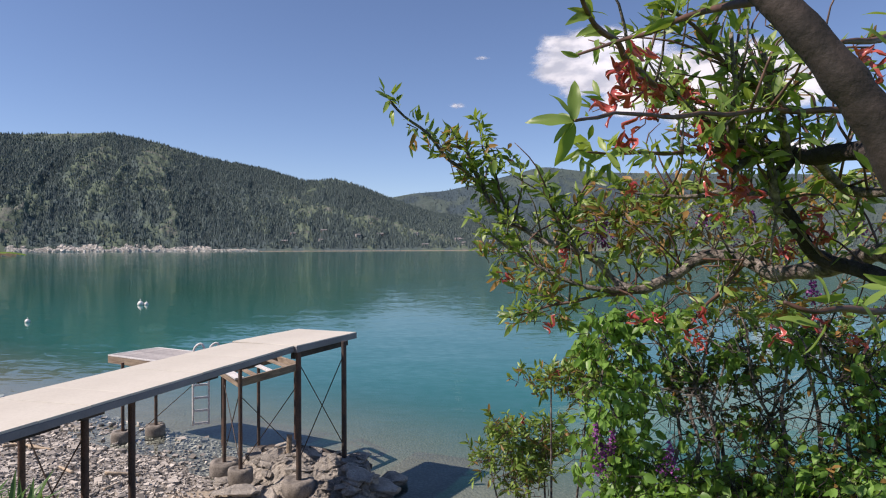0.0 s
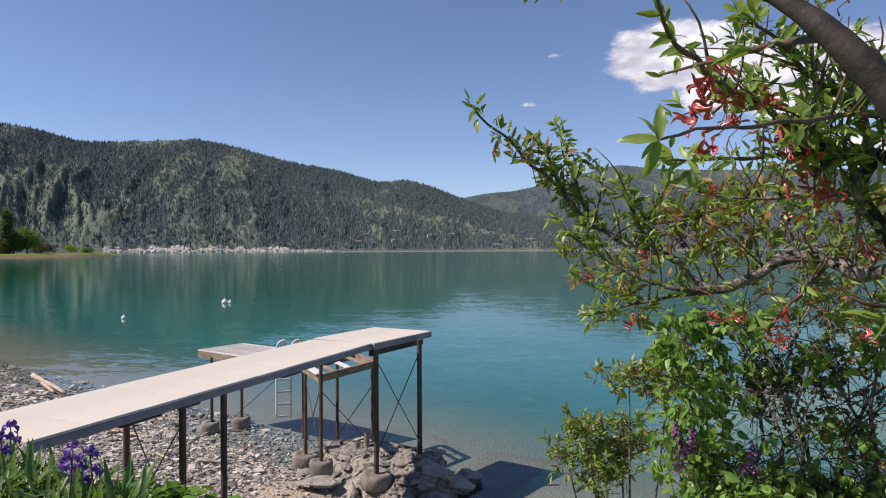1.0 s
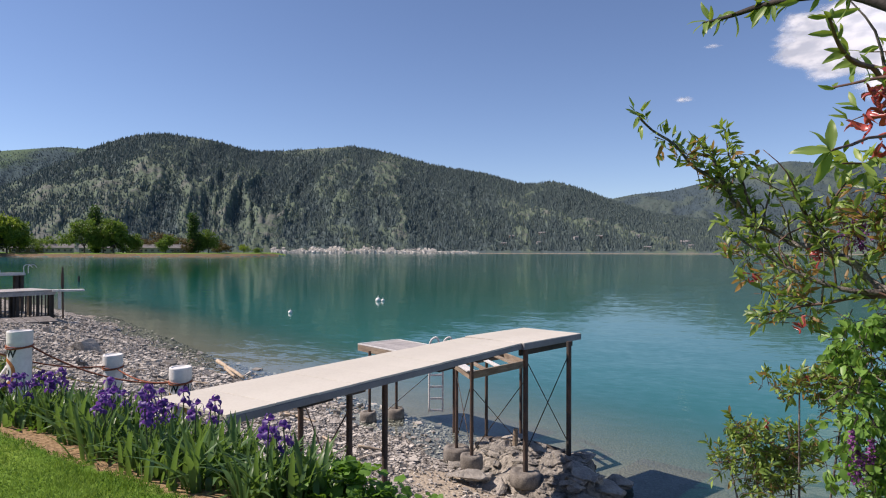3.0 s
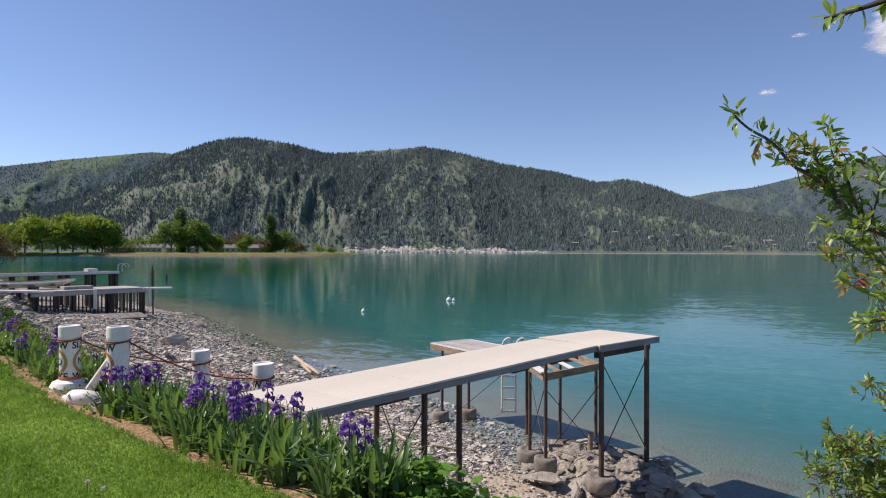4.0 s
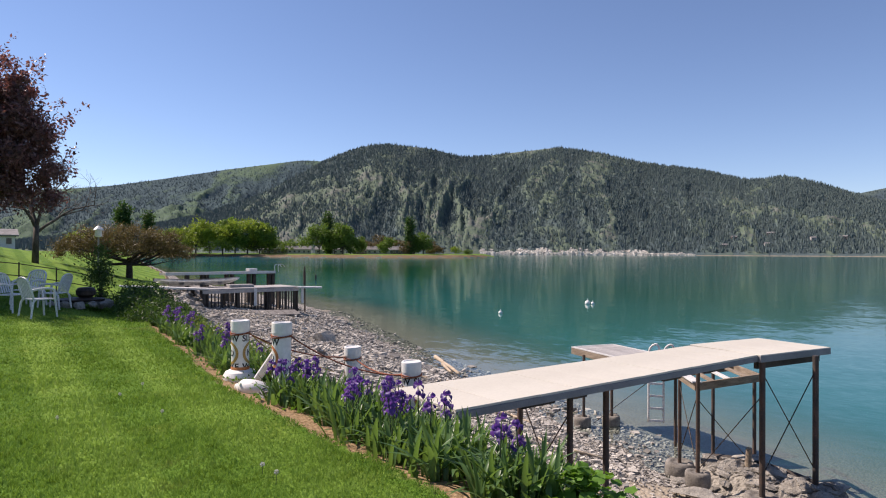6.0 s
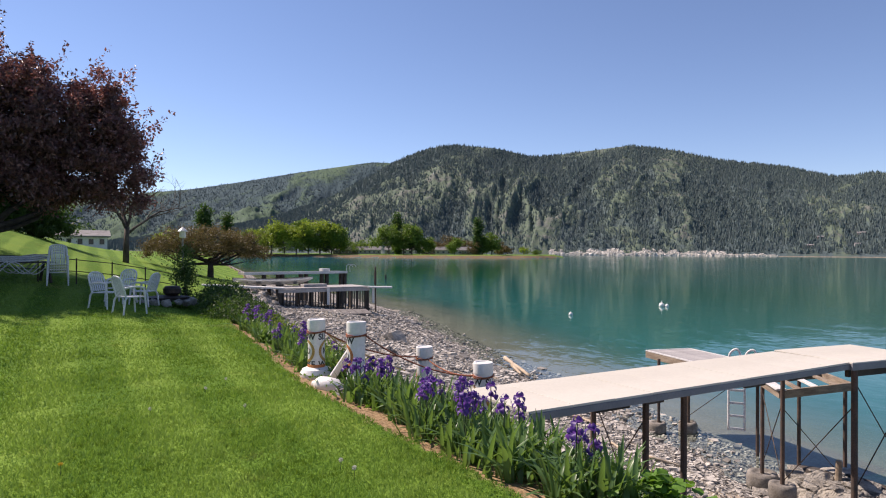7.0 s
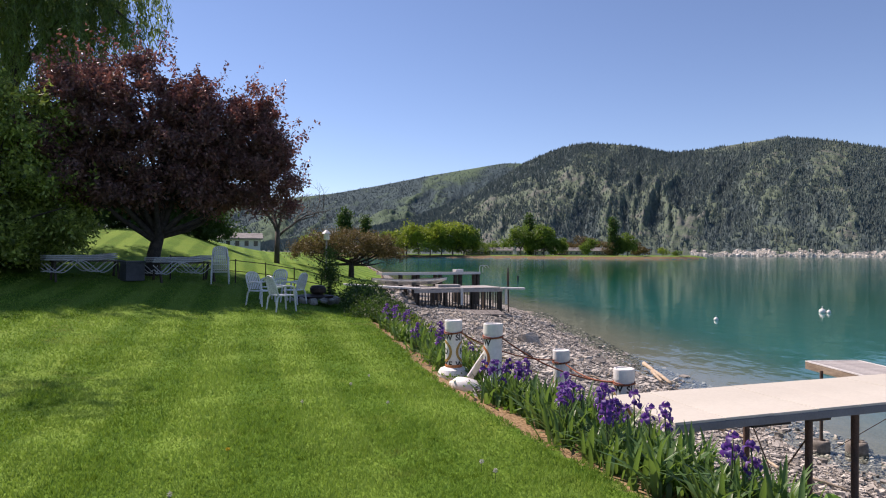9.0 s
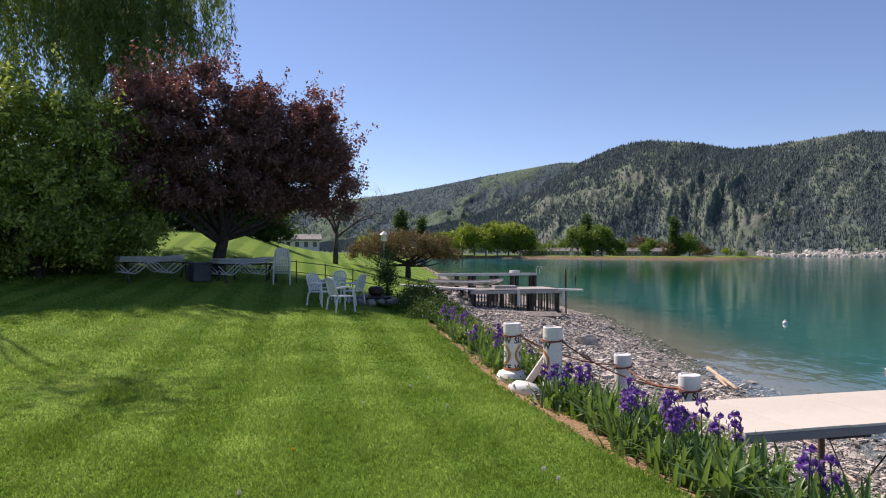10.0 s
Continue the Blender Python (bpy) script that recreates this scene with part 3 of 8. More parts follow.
def strip_panels(parent, start, axis, side, length, width, top, count, material, name="deck_panel", gap=0.005, thick=0.026):
    """Deck panels laid crosswise, one after another."""
    step = length / count
    bm = bmesh.new()
    beam(bm, (gap / 2, 0, 0), (step - gap / 2, 0, 0), width, thick, bevel=0.0015)
    me = mesh_of(bm, name, material)
    turn = math.atan2(axis.y, axis.x)
    for i in range(count):
        ob = new(name, me)
        ob.parent = parent
        p = start + axis * (i * step)
        ob.matrix_local = Matrix.Translation((p.x, p.y, top - thick / 2 - parent.location.z + 0.0015 * math.sin(i * 2.3))) @ Matrix.Rotation(turn, 4, "Z")


def pipe(parent, x, y, z0, z1, r=0.042, name="post", material=None):
    bm = bmesh.new()
    rod(bm, (x, y, z0), (x, y, z1), r, sides=12)
    return part(name, bm, material or RUSTY, parent, smooth=False)


def weight(at, r, h, label):
    """A cast concrete foot with a worn rim."""
    bm = bmesh.new()
    prof = [(r * 0.9, 0), (r, h * 0.12), (r * 1.0, h * 0.8), (r * 0.93, h * 0.97), (r * 0.6, h), (r * 0.55, h * 0.93), (0.06, h * 0.93)]
    turned(bm, prof, 26)
    for v in bm.verts:
        n = noise.noise(Vector((v.co.x * 6, v.co.y * 6, v.co.z * 6 + at[0])))
        v.co.x *= 1 + 0.07 * n
        v.co.y *= 1 + 0.07 * n
        v.co.z += 0.02 * n
    ob = part("concrete_foot", bm, CONCRETE, None, smooth=True)
    ob.location = at
    return tagged(ob, label, "concrete foot", "concrete feet of the pier")


def build_pier():
    pier = thing("pier", (0, 0, 0), "long pale decked pier on rusty steel posts over a pebble beach", "pier")
    right_end = Vector((-2.40, 10.47, 0))
    length = 5.95
    mid = right_end - DOCK_AXIS * length - DOCK_SIDE * 0.60
    strip_panels(pier, mid, DOCK_AXIS, DOCK_SIDE, length, 1.2, DECK_TOP, 10, DECK)
    for s in (-0.588, 0.588):
        bm = bmesh.new()
        a = mid + DOCK_SIDE * s
        beam(bm, a + Vector((0, 0, DECK_TOP - 0.066)), a + DOCK_AXIS * length + Vector((0, 0, DECK_TOP - 0.066)), 0.04, 0.076, bevel=0.004)
        part("fascia", bm, FASCIA, pier, "grey side board")
    for k in range(8):
        bm = bmesh.new()
        a = mid + DOCK_AXIS * (0.35 + k * 0.75)
        beam(bm, a - DOCK_SIDE * 0.565 + Vector((0, 0, DECK_TOP - 0.066)), a + DOCK_SIDE * 0.565 + Vector((0, 0, DECK_TOP - 0.066)), 0.05, 0.07)
        part("joist", bm, DARK_TIMBER, pier)
    # short stringers that show below the side board
    for k, ln in ((1.0, 0.5), (1.75, 0.3), (3.6, 0.4), (4.6, 0.5)):
        bm = bmesh.new()
        a = mid + DOCK_AXIS * k + DOCK_SIDE * 0.5
        beam(bm, a + Vector((0, 0, DECK_TOP - 0.128)), a + DOCK_AXIS * ln + Vector((0, 0, DECK_TOP - 0.128)), 0.05, 0.05)
        part("bracket", bm, DARK_TIMBER, pier)
    # wider end platform, laid 5 mm proud and turned a little
    e0 = Vector((-2.36, 10.40, 0)) - END_SIDE * 0.66
    strip_panels(pier, e0, END_AXIS, END_SIDE, 1.84, 1.32, DECK_TOP + 0.006, 3, DECK)
    for a, b in ((e0 + END_SIDE * 0.648, e0 + END_SIDE * 0.648 + END_AXIS * 1.84), (e0 - END_SIDE * 0.648, e0 - END_SIDE * 0.648 + END_AXIS * 1.84),
                 (e0 + END_AXIS * 1.82 - END_SIDE * 0.62, e0 + END_AXIS * 1.82 + END_SIDE * 0.62), (e0 + END_AXIS * 0.02 - END_SIDE * 0.62, e0 + END_AXIS * 0.02 + END_SIDE * 0.62)):
        bm = bmesh.new()
        beam(bm, a + Vector((0, 0, DECK_TOP - 0.06)), b + Vector((0, 0, DECK_TOP - 0.06)), 0.035, 0.10, bevel=0.003)
        part("fascia", bm, FASCIA, pier, "grey side board")
    for s in (-0.5, 0.0, 0.5):
        bm = bmesh.new()
        a = e0 + END_SIDE * s + END_AXIS * 0.1
        beam(bm, a + Vector((0, 0, DECK_TOP - 0.17)), a + END_AXIS * 1.65 + Vector((0, 0, DECK_TOP - 0.17)), 0.06, 0.13)
        part("end_beam", bm, DARK_TIMBER, pier, "dark timber beam under the end platform")
    z1 = DECK_TOP - 0.10
    posts = {"a": (-3.86, 6.95), "b": (-3.62, 7.50), "d": (-2.36, 10.52), "e": (-1.74, 11.30), "g": (-4.9, 7.5)}
    feet = {"a": 0.75, "b": 0.6, "d": 0.42, "e": 0.4, "g": 0.6}
    for key, (x, y) in posts.items():
        pipe(pier, x, y, feet[key] - 0.35, DECK_TOP - 0.05 if key == "e" else z1, 0.045 if key in "de" else 0.04)
    # cross bracing
    def brace(p, q, za, zb):
        bm = bmesh.new()
        (x0, y0), (x1, y1) = posts[p], posts[q]
        rod(bm, (x0, y0, za), (x1, y1, zb), 0.009, sides=6)
        part("brace", bm, CABLE, pier)
    for p, q, lo, hi in (("d", "e", 0.75, 2.35), ("a", "g", 0.75, 2.2)):
        brace(p, q, lo, hi)
        brace(p, q, hi, lo)
    weight((-3.45, 10.97, 0.22), 0.21, 0.26, "round stained concrete foot under a pier post")
    weight((-2.36, 10.52, 0.2), 0.27, 0.25, "large round concrete foot among the rocks")


def build_swim_platform():
    """The lower platform behind the pier with its ladder."""
    ob = thing("swim_platform", (0, 0, 0), "low grey boarded swim platform with white edging and ladder", "swim platform")
    p, q = Vector((0.868, -0.497, 0)), Vector((0.497, 0.868, 0))
    a = Vector((-7.62, 14.70, 0))
    top = 1.80
    length, width = 3.35, 1.28
    bm = bmesh.new()
    n = 24
    step = length / n
    beam(bm, (0, 0, 0), (step - 0.012, 0, 0), width - 0.07, 0.03)
    me = mesh_of(bm, "deck_board", GREY_BOARD)
    for i in range(n):
        o = new("deck_board", me)
        o.parent = ob
        c = a + p * (i * step) + q * (width / 2)
        o.matrix_local = Matrix.Translation((c.x, c.y, top - 0.018)) @ Matrix.Rotation(math.atan2(p.y, p.x), 4, "Z")
    up = Vector((0, 0, 1))
    for s, e in ((a + q * 0.012, a + q * 0.012 + p * length), (a + q * (width - 0.012), a + q * (width - 0.012) + p * length), (a + p * 0.012, a + p * 0.012 + q * width)):
        bm = bmesh.new()
        beam(bm, s + up * (top - 0.008), e + up * (top - 0.008), 0.05, 0.026)
        part("edging", bm, WHITE_EDGE, ob, "white painted edge strip")
        bm = bmesh.new()
        beam(bm, s + up * (top - 0.105), e + up * (top - 0.105), 0.05, 0.15)
        part("rim_beam", bm, TIMBER, ob, "weathered timber rim beam")
    for x, y in ((-7.07, 14.24), (-6.57, 14.76), (-4.75, 13.9)):
        pipe(ob, x, y, -0.3, top - 0.1, 0.035)
    bm = bmesh.new()
    rod(bm, (-6.85, 14.32, 0.05), (-5.1, 13.65, 1.5), 0.008, sides=6)
    part("brace", bm, CABLE, ob)
    # ladder with hooped rails
    l0 = Vector((-4.88, 12.59, 0))
    lx = Vector((0.92, 0.39, 0)).normalized()
    back = Vector((0.9, 0.35, 0))
    for s in (0.0, 0.29):
        c = l0 + lx * s
        bm = bmesh.new()
        pts = smooth_path([c + up * 0.76, c + up * 1.5, c + up * 2.1, c + up * 2.30 + back * 0.06, c + up * 2.30 + back * 0.20, c + up * 1.80 + back * 0.26], 22)
        tube(bm, pts, 0.022, 8)
        part("ladder_rail", bm, WHITE_EDGE, ob, "bright metal ladder rail", smooth=True)
    for k in range(4):
        bm = bmesh.new()
        beam(bm, l0 + up * (0.79 + 0.25 * k), l0 + lx * 0.29 + up * (0.79 + 0.25 * k), 0.055, 0.035)
        part("rung", bm, WHITE_EDGE, ob, "flat metal rung")
    weight((-7.07, 14.16, -0.22), 0.205, 0.44, "tall rounded concrete foot in the shallow water")
    weight((-6.57, 14.72, -0.22), 0.215, 0.44, "broad concrete foot standing in clear water")


def build_low_frame():
    """Open timber frame on thin posts below the end of the pier."""
    ob = thing("landing_frame", (0, 0, 0), "open weathered timber landing frame below the pier", "landing frame")
    c = [Vector((-4.24, 12.30, 1.86)), Vector((-3.56, 11.25, 1.86)), Vector((-2.86, 12.86, 1.86)), Vector((-3.54, 13.75, 1.86))]
    for i in range(4):
        bm = bmesh.new()
        beam(bm, c[i], c[(i + 1) % 4], 0.05, 0.14, bevel=0.004)
        part("rim_beam", bm, TIMBER, ob)
    for f in (0.25, 0.5, 0.78):
        bm = bmesh.new()
        beam(bm, c[0].lerp(c[3], f) + Vector((0, 0, 0.05)), c[1].lerp(c[2], f) + Vector((0, 0, 0.05)), 0.09, 0.04, bevel=0.003)
        part("cross_beam", bm, TIMBER if f != 0.5 else WHITE_EDGE, ob)
    bm = bmesh.new()
    beam(bm, c[0] + Vector((0.02, -0.02, 0.084)), c[1] + Vector((0.02, -0.02, 0.084)), 0.16, 0.028)
    part("top_board", bm, WHITE_EDGE, ob, "pale worn top board")
    for x, y, z in ((-4.08, 12.02, 0.0), (-3.45, 10.97, 0.3), (-3.0, 13.1, -0.2), (-3.85, 13.45, -0.3)):
        pipe(ob, x, y, z - 0.3, DECK_TOP - 0.14 if z == 0.3 else 1.80, 0.035)
    for a, b in (((-4.08, 12.02, 1.7), (-3.45, 10.97, 0.5)), ((-4.08, 12.02, 0.4), (-3.45, 10.97, 1.8)), ((-3.45, 10.97, 0.5), (-2.36, 10.52, 2.0)), ((-3.45, 10.97, 1.7), (-3.0, 13.1, 0.1))):
        bm = bmesh.new()
        rod(bm, a, b, 0.008, sides=6)
        part("brace", bm, CABLE, ob)
    weight((-4.08, 12.02, -0.05), 0.27, 0.31, "wide worn concrete foot by the water")


build_pier()
build_swim_platform()
build_low_frame()


# ---- trees: shared builders ----
BARK = surface("grey_brown_bark", (0.055, 0.042, 0.033), (0.13, 0.105, 0.085), 6, 0.9, bump=0.8, distance=0.02, fine=40, stretch=(1, 1, 0.3))
DARK_BARK = surface("dark_bark", (0.022, 0.017, 0.014), (0.06, 0.047, 0.04), 8, 0.85, bump=0.8, distance=0.01, fine=50)


def leaf_cloud(centres, size, rng, aspect=0.42, droop=0.0, dirs=None, fold=0.25):
    """Folded leaf quads about the centres: corner places and faces."""
    n = len(centres)
    d = rng.normal(size=(n, 3)) if dirs is None else dirs + rng.normal(size=(n, 3)) * 0.35
    d[:, 2] -= droop
    d /= np.linalg.norm(d, axis=1)[:, None]
    s = np.cross(d, rng.normal(size=(n, 3)))
    s /= np.linalg.norm(s, axis=1)[:, None] + 1e-9
    up = np.cross(s, d)
    ln = size * rng.uniform(0.6, 1.3, n)[:, None]
    w = ln * aspect * 0.5
    v = np.stack([centres, centres + d * ln * 0.45 + s * w + up * w * fold, centres + d * ln, centres + d * ln * 0.45 - s * w + up * w * fold], 1)
    return v.reshape(-1, 3), np.arange(n * 4).reshape(n, 4)


def in_blobs(blobs, n, rng, hollow=0.55):
    """Places in ellipsoids (x, y, z, rx, ry, rz), denser towards their skins."""
    vol = np.array([b[3] * b[4] * b[5] for b in blobs]) ** 0.7
    pick = rng.choice(len(blobs), n, p=vol / vol.sum())
    b = np.array(blobs)[pick]
    d = rng.normal(size=(n, 3))
    d /= np.linalg.norm(d, axis=1)[:, None]
    r = hollow + (1 - hollow) * rng.random(n) ** 0.7
    return b[:, :3] + d * b[:, 3:] * r[:, None]


def make_tree(name, at, label, blobs, fork, trunk_r, leaves, leaf_size, leaf_mat, bark=None, seed=1, clumps=160, spread=0.5, limbs=9, group="", lean=(0, 0), aspect=0.5, droop=0.2, category="tree", sprigs=0):
    """A tapered trunk with limbs that reach into a crown of leaf clumps."""
    rng = np.random.default_rng(seed)
    ob = thing(name, at, label, category, group)
    bark = bark or BARK
    top = Vector((lean[0], lean[1], fork))
    bm = bmesh.new()
    pts = smooth_path([(0, 0, -0.3), (lean[0] * 0.3 + 0.04, lean[1] * 0.3, fork * 0.5), top, top + Vector((lean[0] * 0.3, lean[1] * 0.3, fork * 0.35))], 9)
    tube(bm, pts, [trunk_r * (1.35 if i == 0 else 1.1 - 0.45 * i / 8) for i in range(9)], 10)
    part("trunk", bm, bark, ob, smooth=True)
    ends = in_blobs(blobs, limbs * 3, rng, 0.3)
    for k in range(limbs):
        e = Vector(ends[k])
        start = top + Vector((0, 0, rng.uniform(-0.3, 0.25) * fork * 0.5))
        bend = start.lerp(e, 0.5) + Vector(rng.normal(size=3) * 0.08 * (e - start).length) - Vector((0, 0, 0.06 * (e - start).length))
        bm = bmesh.new()
        path = smooth_path([start, bend, e], 8)
        tube(bm, path, [trunk_r * 0.5 * (1 - 0.85 * i / 7) for i in range(8)], 6)
        for j in range(2):
            e2 = Vector(ends[limbs + (2 * k + j) % (2 * limbs)])
            s2 = path[3 + j]
            if (e2 - s2).length < 1.3 * (e - start).length:
                tube(bm, smooth_path([s2, s2.lerp(e2, 0.55) + Vector(rng.normal(size=3) * 0.06 * (e2 - s2).length), e2], 6), [trunk_r * 0.22 * (1 - 0.85 * i / 5) for i in range(6)], 5)
        part("limb", bm, bark, ob, smooth=True)
    c = in_blobs(blobs, clumps, rng, 0.45)
    pick = rng.integers(0, clumps, leaves)
    scale = rng.uniform(0.6, 1.4, clumps)
    p = c[pick] + rng.normal(size=(leaves, 3)) * (spread * scale[pick])[:, None] * np.array([1, 1, 0.75])
    if sprigs:
        # leafy shoots that stand out from the crown
        e = in_blobs(blobs, sprigs, rng, 1.0)
        bare = np.ones(sprigs, dtype=bool)
        for bx, by, bz, rx, ry, rz in blobs:
            bare &= ((e[:, 0] - bx) / rx) ** 2 + ((e[:, 1] - by) / ry) ** 2 + ((e[:, 2] - bz) / rz) ** 2 > 0.93
        e = e[bare & (e[:, 2] > np.median(e[:, 2]) - 1.0)]
        mid = np.array(blobs)[:, :3].mean(0)
        out = (e - mid) / np.linalg.norm(e - mid, axis=1)[:, None] * 0.6 + np.array([0, 0, 0.8]) + rng.normal(size=e.shape) * 0.25
        n = 34
        t = rng.random((len(e), n, 1))
        q = e[:, None] + out[:, None] * t * rng.uniform(0.35, 1.0, (len(e), 1, 1)) + rng.normal(size=(len(e), n, 3)) * 0.11 * (1.15 - t)
        p = np.concatenate([p, q.reshape(-1, 3)])
    v, f = leaf_cloud(p, leaf_size, rng, aspect, droop)
    crown = new("crown", from_arrays("crown", v, f, leaf_mat))
    crown.parent = ob
    return ob


def polar(bearing, r, z=0.0):
    return (-math.sin(radians(bearing)) * r, math.cos(radians(bearing)) * r, z)


# ---- the spit across the bay ----
FRESH = leafy("fresh_yellow_green_leaves", (0.13, 0.20, 0.02), (0.27, 0.36, 0.04), (0.36, 0.47, 0.05), 0.35)
MIDGREEN = leafy("mid_green_leaves", (0.075, 0.14, 0.022), (0.16, 0.25, 0.04), (0.20, 0.32, 0.04), 0.35)
DEEPGREEN = leafy("deep_green_leaves", (0.03, 0.07, 0.016), (0.075, 0.135, 0.03), (0.09, 0.18, 0.025), 0.3)
OLIVE = leafy("olive_brown_new_leaves", (0.075, 0.06, 0.028), (0.17, 0.14, 0.05), (0.2, 0.15, 0.05), 0.3)


def spit_tree(bearing, r, h, w, mat, seed, kind="round", label=""):
    at = polar(bearing, r, 2.2)
    if kind == "poplar":
        blobs = [(0, 0, h * (0.16 + 0.16 * k), w * (0.46 - 0.06 * abs(k - 1.5)), w * 0.42, h * 0.15) for k in range(6)]
    else:
        rng = np.random.default_rng(seed)
        blobs = [(rng.normal() * w * 0.24, rng.normal() * w * 0.2, h * rng.uniform(0.25, 0.76), w * rng.uniform(0.28, 0.40), w * 0.34, h * rng.uniform(0.16, 0.24)) for _ in range(7)]
    make_tree("shore_tree", at, label, blobs, h * 0.18, h * 0.02, 4000, h * 0.062, mat, None, seed, 130, h * 0.045, 6, "trees on the far spit")


SPIT_TREES = [  # bearing, radius, height, width, leaf, kind
    (63.7, 560, 30, 11, 2, "poplar"), (61.9, 565, 25, 6, 2, "poplar"), (60.3, 575, 20, 18, 1, "round"), (51.4, 590, 14, 14, 1, "round"), (44.9, 560, 15, 12, 1, "round"), (43.6, 590, 12, 13, 3, "round"), (42.0, 590, 12, 12, 3, "round"), (38.4, 570, 11, 12, 3, "round"), (59.6, 570, 19, 18, 0, "round"), (58.3, 560, 25, 20, 0, "round"), (57.2, 585, 22, 18, 1, "round"),
    (56.2, 555, 24, 17, 0, "round"), (55.2, 565, 26, 19, 1, "round"), (54.2, 560, 27, 19, 0, "round"), (53.2, 565, 25, 18, 1, "round"), (52.4, 560, 23, 15, 1, "round"),
    (61.0, 600, 17, 20, 0, "round"), (64.6, 590, 17, 20, 1, "round"), (66.2, 590, 18, 22, 0, "round"), (50.9, 600, 13, 13, 1, "round"), (49.6, 600, 13, 11, 0, "round"),
    (48.2, 545, 23, 18, 1, "round"), (47.5, 560, 26, 7, 2, "poplar"), (46.9, 550, 20, 15, 1, "round"), (46.2, 545, 23, 15, 1, "round"), (45.5, 550, 22, 14, 1, "round"),
    (44.5, 610, 13, 12, 3, "round"), (43.1, 600, 16, 16, 3, "round"), (42.4, 540, 14, 9, 1, "round"), (41.4, 590, 12, 13, 3, "round"), (40.3, 540, 23, 6, 2, "poplar"), (39.9, 545, 16, 9, 1, "round"),
    (39.1, 545, 17, 13, 1, "round"), (40.5, 540, 11, 11, 3, "round"), (37.9, 560, 9, 10, 3, "round"), (36.3, 560, 7, 7, 0, "round"), (35.1, 560, 6, 8, 1, "round"),
]
SPIT_LABELS = ("yellow-green leafy tree on the far lake shore", "rounded green tree on the far lake shore", "dark narrow tall tree behind the far shore", "brownish budding tree on the far spit")
for k, (b, r, h, w, leaf, kind) in enumerate(SPIT_TREES):
    spit_tree(b, r, h * 1.2, w * 1.2, (FRESH, MIDGREEN, DEEPGREEN, OLIVE)[leaf], 100 + k, kind, SPIT_LABELS[leaf])

WALL_PALE = surface("pale_house_siding", (0.42, 0.40, 0.37), (0.52, 0.50, 0.46), 0.5, 0.8, bump=0.1)
WALL_BROWN = surface("brown_house_siding", (0.16, 0.125, 0.10), (0.23, 0.185, 0.15), 0.5, 0.8, bump=0.1)
ROOF_GREY = surface("grey_shingle_roof", (0.16, 0.155, 0.15), (0.26, 0.25, 0.245), 0.8, 0.85, bump=0.3, distance=0.03)
DARK_GLASS = surface("dark_window_glass", (0.02, 0.025, 0.03), (0.035, 0.04, 0.045), 1, 0.15, bump=0)


def house(at, turn, length, depth, height, wall, label, windows=4, roof=1.6, group="houses along the far shore"):
    ob = thing("house", at, label, "house", group, turn=turn)
    bm = bmesh.new()
    box(bm, (-length / 2, -depth / 2, -1), (length / 2, depth / 2, height))
    part("wall", bm, wall, ob)
    bm = bmesh.new()
    o = 0.5
    prof = [(-depth / 2 - o, height - 0.1), (0, height + roof), (depth / 2 + o, height - 0.1), (depth / 2 + o, height - 0.35), (0, height + roof - 0.3), (-depth / 2 - o, height - 0.35)]
    ends = [[bm.verts.new((s * (length / 2 + o), y, z)) for y, z in prof] for s in (-1, 1)]
    for k in range(6):
        bm.faces.new((ends[0][k], ends[0][(k + 1) % 6], ends[1][(k + 1) % 6], ends[1][k]))
    bm.faces.new(ends[0][::-1])
    bm.faces.new(ends[1])
    part("roof", bm, ROOF_GREY, ob)
    for s in (-1, 1):
        bm = bmesh.new()
        w = [bm.verts.new((s * (length / 2 - 0.02), y, z)) for y, z in ((-depth / 2, height - 0.2), (depth / 2, height - 0.2), (0, height + roof - 0.35))]
        v = [bm.verts.new((s * (length / 2 - 0.2), y, z)) for y, z in ((-depth / 2, height - 0.2), (depth / 2, height - 0.2), (0, height + roof - 0.35))]
        bm.faces.new(w)
        bm.faces.new(v[::-1])
        part("gable", bm, wall, ob)
    step = length / windows
    for k in range(windows):
        x = -length / 2 + (k + 0.5) * step
        bm = bmesh.new()
        box(bm, (x - step * 0.25, -depth / 2 - 0.06, height * 0.3), (x + step * 0.25, -depth / 2 + 0.05, height * 0.78))
        win = part("window", bm, WHITE_EDGE, ob)
        bm = bmesh.new()
        box(bm, (x - step * 0.22, -depth / 2 - 0.09, height * 0.34), (x + step * 0.22, -depth / 2 - 0.05, height * 0.74))
        part("pane", bm, DARK_GLASS, win)
    return ob


for b, r, ln, wall, lab in ((51.6, 590, 30, WALL_BROWN, "long brown lakeside house behind trees"), (49.9, 585, 20, WALL_PALE, "low pale house on the far spit"), (47.3, 600, 26, WALL_PALE, "pale low house half hidden by trees"),
                            (44.2, 585, 22, WALL_BROWN, "brown low house on the far spit"), (42.9, 580, 24, WALL_PALE, "low pale house with grey roof"), (41.0, 580, 22, WALL_BROWN, "small brown house on the far spit"), (38.6, 660, 14, WALL_PALE, "small pale house among shrubs")):
    house(polar(b, r, 2.2), b, ln, 10, 4.4, wall, lab, 5, 3.0)

